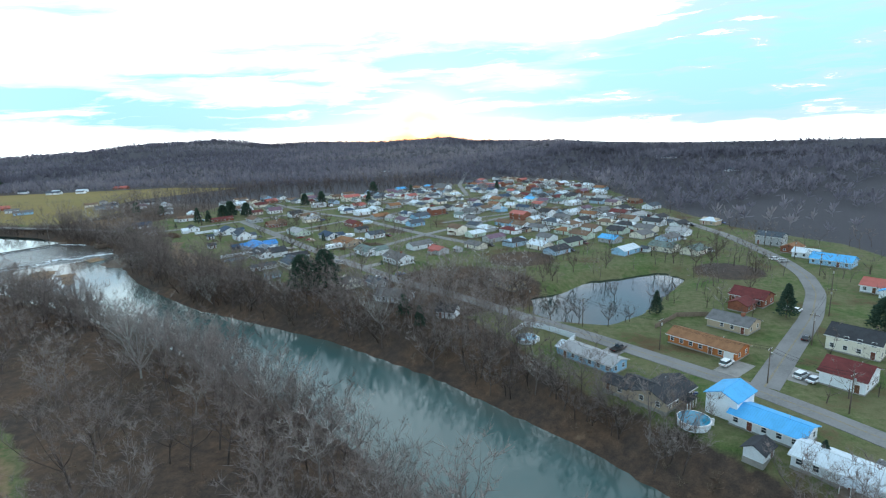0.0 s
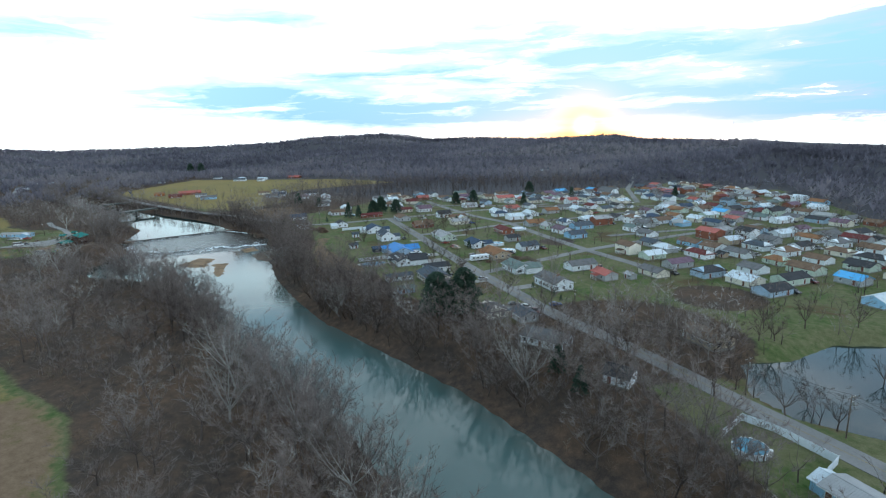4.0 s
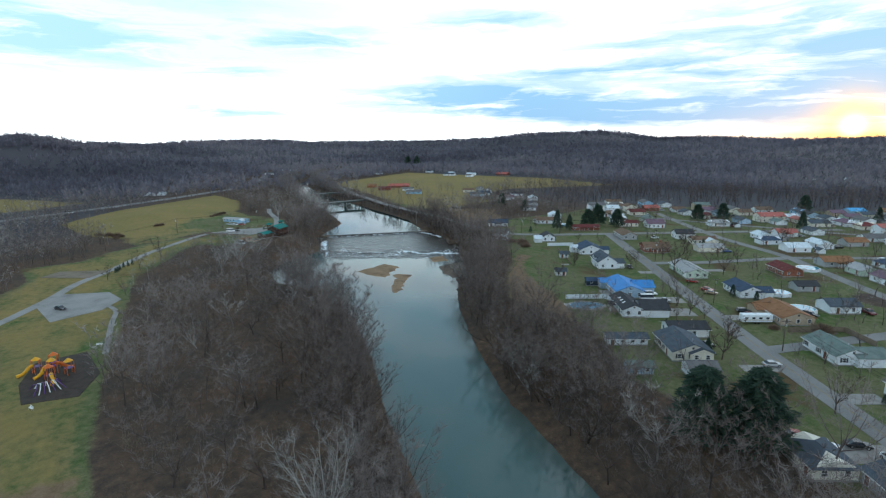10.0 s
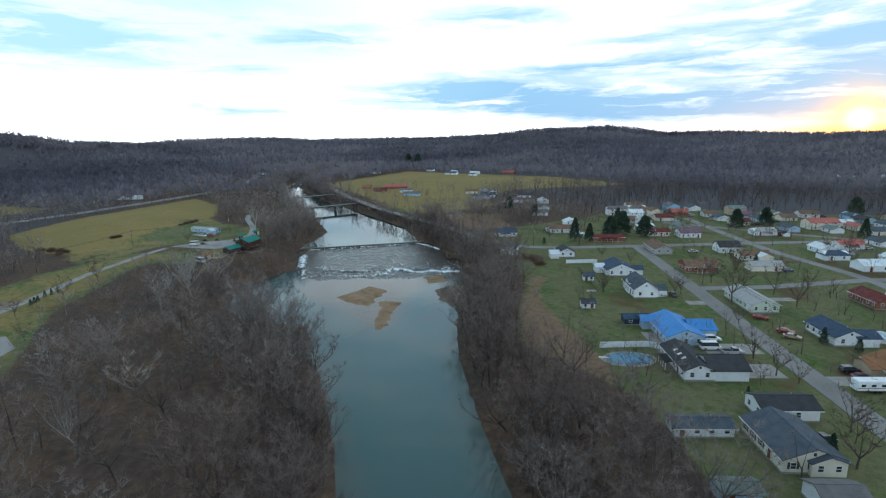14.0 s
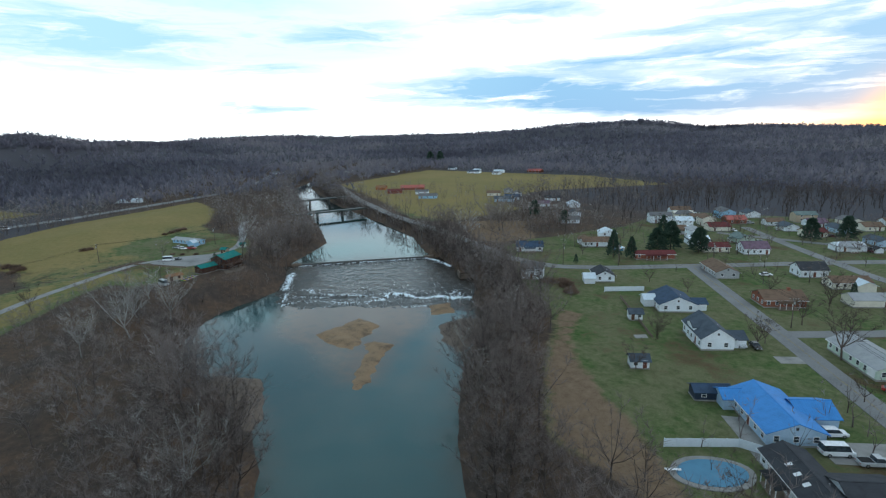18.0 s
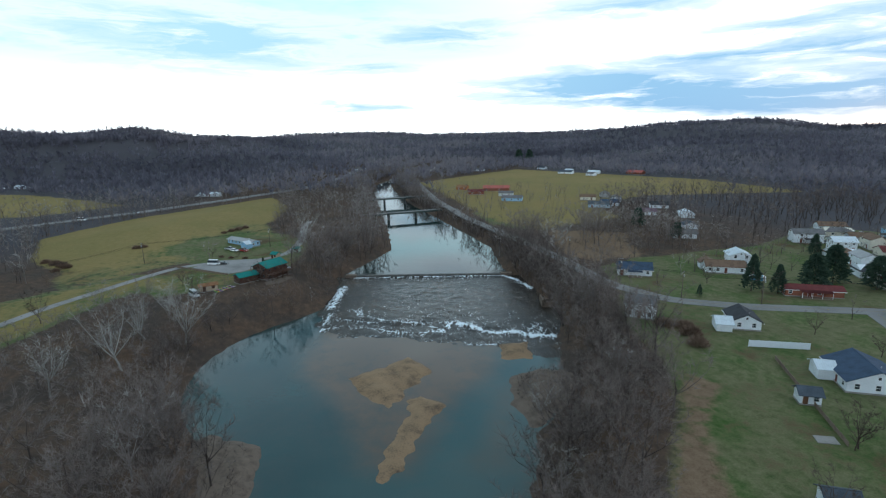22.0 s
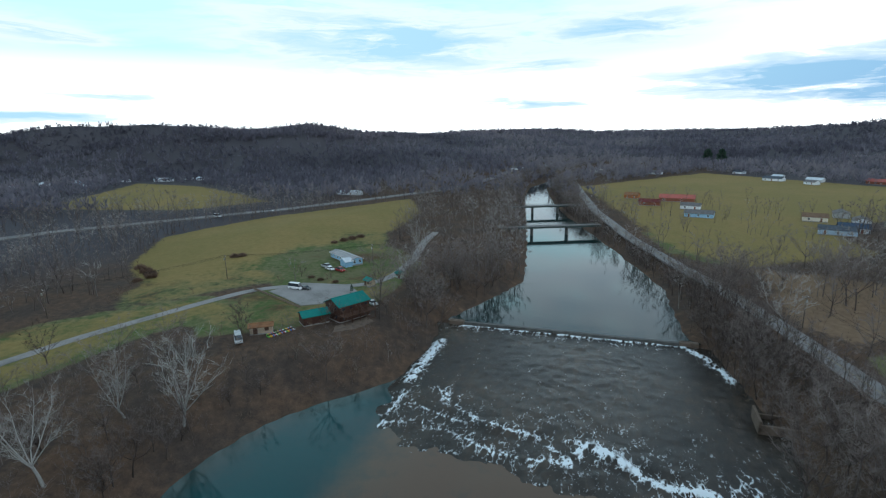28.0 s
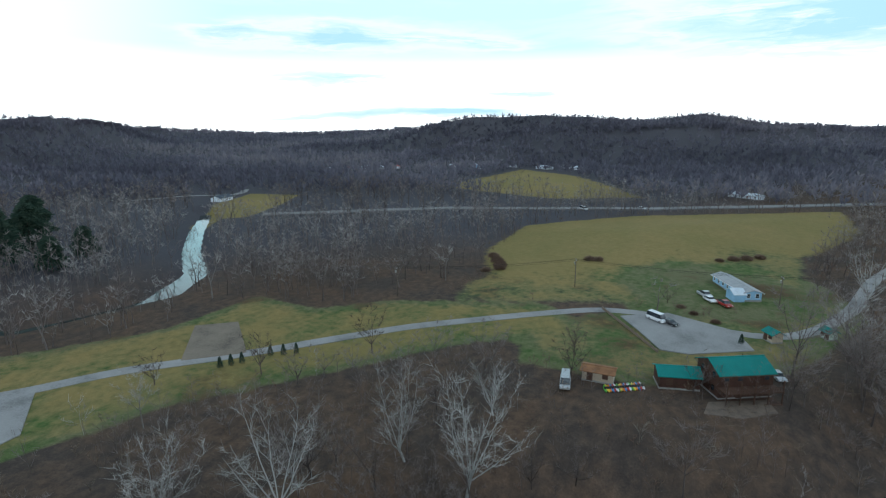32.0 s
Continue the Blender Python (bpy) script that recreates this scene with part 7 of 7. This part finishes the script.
# brush on the muddy spits
rng2 = np.random.default_rng(61)
sx = np.concatenate([rng2.uniform(-290, -250, 130), rng2.uniform(-288, -266, 70)])
sy = np.concatenate([rng2.uniform(164, 188, 130), rng2.uniform(244, 268, 70)])
spit = [(-250, 172), (-264, 182), (-282, 187), (-290, 177), (-276, 162)]
spit2 = [(-266, 244), (-277, 245), (-287, 251), (-289, 262), (-283, 268), (-270, 256)]
ok = (edge_distance(sx, sy, spit) > 1) | (edge_distance(sx, sy, spit2) > 1)
sx, sy = sx[ok], sy[ok]
woods("spit_brush", SHRUBS, np.stack([sx, sy, np.full(len(sx), LOW + 0.3), rng2.uniform(0.5, 1.3, len(sx)), rng2.uniform(0.1, 0.6, len(sx))], -1), TWIGS, "brown brush on the muddy river spits")


# ---- bridges ----
def bridge(x, y0, y1, z, label, truss):
    ob = thing("bridge", pose(0, 0, 0), label, "bridge")
    part("deck", box(x - 2.2, y0, z - 0.3, x + 2.2, y1, z, 0.05), ASPHALT, ob)
    for s in (-1, 1):
        part("girder", box(x + s * 1.95 - 0.25, y0, z - 1.25, x + s * 1.95 + 0.25, y1, z - 0.32, 0.04), BRIDGE_STEEL, ob, "dark green steel girder")
        part("railing", box(x + s * 2.15 - 0.06, y0, z + 0.52, x + s * 2.15 + 0.06, y1, z + 0.62), BRIDGE_STEEL, ob)
        k = int((y1 - y0) / 3)
        for i in range(k + 1):
            yy = y0 + (y1 - y0) * i / k
            place("railing_post", shared("railing_post", lambda: box(-0.06, -0.06, 0, 0.06, 0.06, 0.55), BRIDGE_STEEL), ob, pose(x + s * 2.15, yy, z))
    for f in (0.33, 0.67):
        yy = y0 + (y1 - y0) * f
        part("pier", box(x - 1.8, yy - 0.5, HIGH - 3, x + 1.8, yy + 0.5, z - 0.3, 0.2), DAM_STONE, ob)
    return ob



bridge(-531, 272, 332, 0.2, "low steel girder bridge over the river pool", False)
bridge(-608, 294, 348, 0.8, "steel girder road bridge further upstream", False)

# ---- poles and wires ----
def utility_pole(x, y, turn, height=9.5):
    ob = thing("utility_pole", pose(x, y, ground_z(x, y), 0, 0, turn), "weathered wooden utility pole with a crossarm", "utility pole", "utility poles")
    bm = bmesh.new()
    bmesh.ops.create_cone(bm, segments=8, radius1=0.17, radius2=0.11, depth=height + 1, cap_ends=True, matrix=Matrix.Translation((0, 0, height / 2 - 0.5)))
    part("pole", bm, POLE_WOOD, ob, smooth_shade=True)
    part("crossarm", box(-1.2, -0.06, height - 0.75, 1.2, 0.06, height - 0.6), POLE_WOOD, ob)
    for i in (-1.1, -0.4, 0.4, 1.1):
        place("insulator", shared("insulator", lambda: box(-0.05, -0.05, 0, 0.05, 0.05, 0.18, 0.02), TRIM), ob, pose(i, 0, height - 0.6))
    bm = bmesh.new()
    bmesh.ops.create_cone(bm, segments=10, radius1=0.22, radius2=0.22, depth=0.7, cap_ends=True, matrix=Matrix.Translation((0, 0.35, height - 1.7)))
    part("transformer", bm, CHROME, ob)
    return Vector((x, y, ground_z(x, y) + height - 0.45))


def wire(name, a, b, off, sag, label):
    co, fa = [], []
    d = (b - a).normalized()
    side = Vector((-d.y, d.x, 0)) * off
    pts = [a.lerp(b, i / 10) + side - Vector((0, 0, sag * (1 - (2 * i / 10 - 1) ** 2))) for i in range(11)]
    ring = [Vector((0, 0, 0.03)), side.normalized() * 0.026 - Vector((0, 0, 0.015)), -side.normalized() * 0.026 - Vector((0, 0, 0.015))]
    co = [tuple(p + r) for p in pts for r in ring]
    for i in range(10):
        for k in range(3):
            u, v = 3 * i + k, 3 * i + (k + 1) % 3
            fa.extend(((u, v, v + 3), (u, v + 3, u + 3)))
    ob = tri_object(name, np.array(co), np.array(fa), RUBBER)
    return tagged(ob, label, "wire", "overhead wires")


for spots in ([tuple(Vector(p) + P * 5.2) for p in MAIN_STREET[2::1]], [(-402, 108), (-440, 150), (-452, 205), (-470, 228)], [tuple(Vector(p) + Vector((0, 5))) for p in RIVERSIDE_ROAD[3:9]], [tuple(Vector(p) + Vector((5, 1))) for p in SIDE_ROAD[1:7]]):
    tops = []
    for i, (x, y) in enumerate(spots):
        a, b = spots[max(i - 1, 0)], spots[min(i + 1, len(spots) - 1)]
        tops.append(utility_pole(x, y, math.degrees(math.atan2(b[1] - a[1], b[0] - a[0])) + 90))
    for a, b in zip(tops, tops[1:]):
        for off in (-1.1, 0.4, 1.1):
            wire("overhead_wire", a, b, off, 0.9, "thin black overhead wire between utility poles")

# ---- pools and fences ----
def fence(points, height, mat, label, width=2.4, name="fence"):
    """Panels between posts."""
    ob = thing(name, pose(points[0][0], points[0][1], 0), label, "fence")
    o = Vector((points[0][0], points[0][1], 0))
    for a, b in zip(points, points[1:]):
        a, b = Vector(a), Vector(b)
        k = max(1, round((b - a).length / width))
        turn = math.degrees(math.atan2((b - a).y, (b - a).x))
        for i in range(k):
            p = a.lerp(b, (i + 0.5) / k)
            w = (b - a).length / k
            z = ground_z(p.x, p.y)
            me = shared(f"{name}_{mat.name}_{w:.2f}_{height}", lambda: box(-w / 2 + 0.06, -0.03, 0.06, w / 2 - 0.06, 0.03, height, 0.01), mat)
            place("panel", me, ob, Matrix.Translation(Vector((p.x, p.y, z)) - o) @ pose(0, 0, 0, 0, 0, turn))
            q = a.lerp(b, i / k)
            place("post", shared(f"fence_post_{mat.name}_{height}", lambda: box(-0.07, -0.07, -0.3, 0.07, 0.07, height + 0.12, 0.01), mat), ob, Matrix.Translation(Vector((q.x, q.y, z)) - o) @ pose(0, 0, 0, 0, 0, turn))
    return ob


fence([(-192, 240), (-184, 251), (-178, 253)], 1.8, VINYL, "long white vinyl privacy fence beside the pool")
fence([(-264, 307), (-256, 319)], 1.8, VINYL, "white vinyl privacy fence beside a lawn")
fence([(-21, 153), (-18, 162), (-12, 160), (-2, 153), (-4, 148)], 1.8, VINYL, "white vinyl privacy fence round a yard")
fence([(-128, 268), (-118, 282), (-108, 275)], 1.7, WOOD, "weathered grey wooden board fence")
fence([(22, 166), (30, 178), (40, 180)], 1.6, WOOD, "dark wooden deck fence behind the brick house")
fence([(-256, 306), (-226, 283)], 1.0, WOOD, "low wooden garden fence along the lawn", 3.0)


def oval(rx, ry, z0, z1, segs=28, wob=0.0, r0=0.0):
    bm = bmesh.new()
    a = [i * 2 * math.pi / segs for i in range(segs)]
    lo = [bm.verts.new((rx * math.cos(t) * (1 + wob * math.sin(2 * t)), ry * math.sin(t), z0)) for t in a]
    hi = [bm.verts.new((v.co.x, v.co.y, z1)) for v in lo]
    bm.faces.new(hi)
    for i in range(segs):
        j = (i + 1) % segs
        bm.faces.new((lo[i], lo[j], hi[j], hi[i]))
    return bm


pool = thing("swimming_pool", pose(-182.5, 240, ground_z(-182.5, 240), 0, 0, 52), "oval in-ground swimming pool with a blue cover", "pool")
part("deck", oval(7.2, 4.9, -0.5, 0.10, wob=0.06), CONCRETE, pool, "pale concrete pool deck")
part("water", oval(6.0, 3.8, -0.4, 0.16, wob=0.06), POOL_COVER, pool, "blue pool cover")
part("diving_board", box(-8.0, -0.3, 0.5, -5.2, 0.3, 0.58, 0.02), TRIM, pool)
part("board_stand", box(-7.4, -0.25, 0.0, -7.0, 0.25, 0.5), TRIM, pool)
for x, y, r in ((-16, 150, 3.2), (23, 110, 3.3), (-156, 359, 4.5), (-147, 308, 3.6), (-134, 294, 4.0), (-306, 366, 2.6)):
    ob = thing("above_ground_pool", pose(x, y, ground_z(x, y)), "round above-ground swimming pool with pale walls", "pool", "above-ground pools")
    part("pool_wall", oval(r, r, -0.3, 1.2), VINYL if r != 2.6 else POOL_COVER, ob)
    part("pool_rim", oval(r + 0.12, r + 0.12, 1.14, 1.24), TRIM, ob)
    part("water", oval(r - 0.15, r - 0.15, 1.1, 1.26), POOL_WATER, ob)
    part("ladder", box(r - 0.1, -0.3, 0, r + 0.6, 0.3, 1.5, 0.03), TRIM, ob)
pad("patio", [(-192, 259), (-189, 262), (-176, 252), (-179, 249)], CONCRETE, "pale concrete walk beside the blue roofed house", 0.12)
pad("patio", [(-231, 281), (-229, 284), (-227, 282.5), (-229, 279.5)], CONCRETE, "small pale patio slab on the lawn", 0.12)

# ---- playground ----
PLAY_YELLOW, PLAY_ORANGE, PLAY_PURPLE = paint("yellow_plastic", (0.70, 0.36, 0.02), 0.4), paint("orange_plastic", (0.62, 0.14, 0.02), 0.4), paint("purple_plastic", (0.10, 0.04, 0.17), 0.45)
pad("playground_bed", [(-213, 79), (-210, 90), (-222, 95), (-241, 93), (-240, 81), (-226, 78)], MULCH, "dark mulch bed of the playground", 0.12)
gym = thing("climbing_frame", pose(-229, 85, ground_z(-229, 85) + 0.1, 0, 0, 20), "yellow and purple climbing frame with slides on mulch", "playground")
for i, (x, y, hh) in enumerate(((-4, -2, 1.8), (-4, 2, 1.5), (0, 0, 2.1), (4, -2, 1.5), (4, 2.4, 1.8))):
    part("platform", box(x - 0.9, y - 0.9, hh - 0.1, x + 0.9, y + 0.9, hh, 0.03), PLAY_PURPLE, gym)
    for sx in (-0.85, 0.85):
        for sy in (-0.85, 0.85):
            place("post", shared("gym_post", lambda: box(-0.07, -0.07, -0.2, 0.07, 0.07, 3.6, 0.02), PLAY_PURPLE if i % 2 else PLAY_ORANGE), gym, pose(x + sx, y + sy, 0))
    bm = bmesh.new()
    bmesh.ops.create_cone(bm, segments=8, radius1=1.1, radius2=0.08, depth=0.8, cap_ends=True, matrix=Matrix.Translation((x, y, 3.95)))
    part("roof", bm, PLAY_YELLOW if i % 2 == 0 else PLAY_ORANGE, gym)


def slide(x, y, turn, hh, mat):
    co, fa = [], []
    pts = [(0, 0, hh + 0.4), (0.8, 0.1, hh + 0.3), (1.8, 0.4, hh * 0.62), (2.6, 0.2, hh * 0.3), (3.6, 0, 0.35)]
    for a, b in zip(pts, pts[1:]):
        tube(co, fa, a, b, 0.42, 0.42, 8)
    ob = tri_object("slide", np.array(co), np.array(fa), mat, gym)
    ob.matrix_basis = pose(x, y, 0, 0, 0, turn)


for x, y, turn, hh, mat in ((-4, -2.8, -100, 1.8, PLAY_YELLOW), (-4.8, 2, 170, 1.5, PLAY_YELLOW), (0, -0.9, -80, 2.1, PLAY_YELLOW), (4.9, -2, -20, 1.5, PLAY_YELLOW), (0, 0.9, 80, 2.1, PLAY_ORANGE)):
    slide(x, y, turn, hh, mat)
climber = thing("rope_climber", pose(-219, 84, ground_z(-219, 84) + 0.1, 0, 0, 10), "purple and white arched climber on dark mulch", "playground")
for i in range(7):
    co, fa = [], []
    y = -3 + i
    pts = [(-2.6, y * 1.1, 0), (-1.8, y * 0.8, 1.3), (0, y * 0.6, 1.9), (1.8, y * 0.8, 1.3), (2.6, y * 1.1, 0)]
    for a, b in zip(pts, pts[1:]):
        tube(co, fa, a, b, 0.12, 0.12, 6)
    tri_object("arch", np.array(co), np.array(fa), (PLAY_PURPLE, TRIM)[i % 2], climber)
for x, y, turn in ((-209, 81, 20), (-244, 96, 60)):
    ob = thing("bench", pose(x, y, ground_z(x, y), 0, 0, turn), "pale metal park bench on the grass", "bench", "park benches")
    part("seat", box(-0.9, -0.22, 0.42, 0.9, 0.22, 0.47, 0.01), TRIM, ob)
    part("backrest", box(-0.9, 0.2, 0.5, 0.9, 0.26, 0.9, 0.01), TRIM, ob)
    for sx in (-0.7, 0.7):
        for sy in (-0.15, 0.15):
            place("leg", shared("bench_leg", lambda: box(-0.03, -0.03, 0, 0.03, 0.03, 0.42), TRIM), ob, pose(sx, sy, 0))

# ---- boats at the lodge ----
def kayak(mat, label):
    bm = bmesh.new()
    rings = []
    for i in range(9):
        u = i / 8 * 2 - 1
        w, hh = 0.36 * (1 - abs(u) ** 2.4) + 0.01, 0.30 * (1 - 0.5 * abs(u) ** 2)
        rings.append([bm.verts.new((u * 1.7, w * math.cos(t), hh * 0.5 + 0.5 * hh * math.sin(t) + 0.12 * u * u)) for t in [k * math.pi / 4 for k in range(8)]])
    for a, b in zip(rings, rings[1:]):
        for k in range(8):
            bm.faces.new((a[k], a[(k + 1) % 8], b[(k + 1) % 8], b[k]))
    bm.faces.new(rings[0][::-1])
    bm.faces.new(rings[-1])
    bmesh.ops.recalc_face_normals(bm, faces=bm.faces)
    ob = thing("kayak", pose(0, 0, 0), label, "kayak", "kayaks beside the lodge")
    part("hull", bm, mat, ob, smooth_shade=True)
    part("cockpit", oval(0.55, 0.24, 0.26, 0.34, 14), RUBBER, ob, "black cockpit opening")
    return ob


for i, (nm, c) in enumerate((("green", (0.10, 0.38, 0.05)), ("yellow", (0.72, 0.50, 0.03)), ("orange", (0.68, 0.20, 0.02)), ("blue", (0.05, 0.22, 0.55)), ("red", (0.50, 0.03, 0.03)), ("white", (0.70, 0.72, 0.74)))):
    ob = kayak(paint(nm + "_kayak_plastic", c, 0.4), f"{nm} plastic kayak lying on the grass")
    for j in range(3):
        u = (i + j * 6) * 0.72
        x, y = -378.3 - 0.42 * u, 179.6 + 0.46 * u
        m = pose(x, y, ground_z(x, y) + 0.05, 0, 0, 25 + (i * 7 + j * 5) % 12)
        if j == 0:
            ob.matrix_basis = m
        else:
            copy_thing(ob, m)
fence([(-402, 184), (-411, 176), (-424, 164)], 0.8, WOOD, "low wooden rail along the gravel lot", 2.2)
pad("patio", [(-384, 197), (-379, 197), (-381, 203), (-387, 208), (-391, 206)], ROCK, "grey gravel terrace below the lodge", 0.15)

# ---- far mast ----
mast = thing("radio_mast", pose(-130, 1950, ground_z(-130, 1950)), "thin radio mast on the far ridge", "mast")
part("mast", box(-0.5, -0.5, -1, 0.5, 0.5, 62), CHROME, mast)
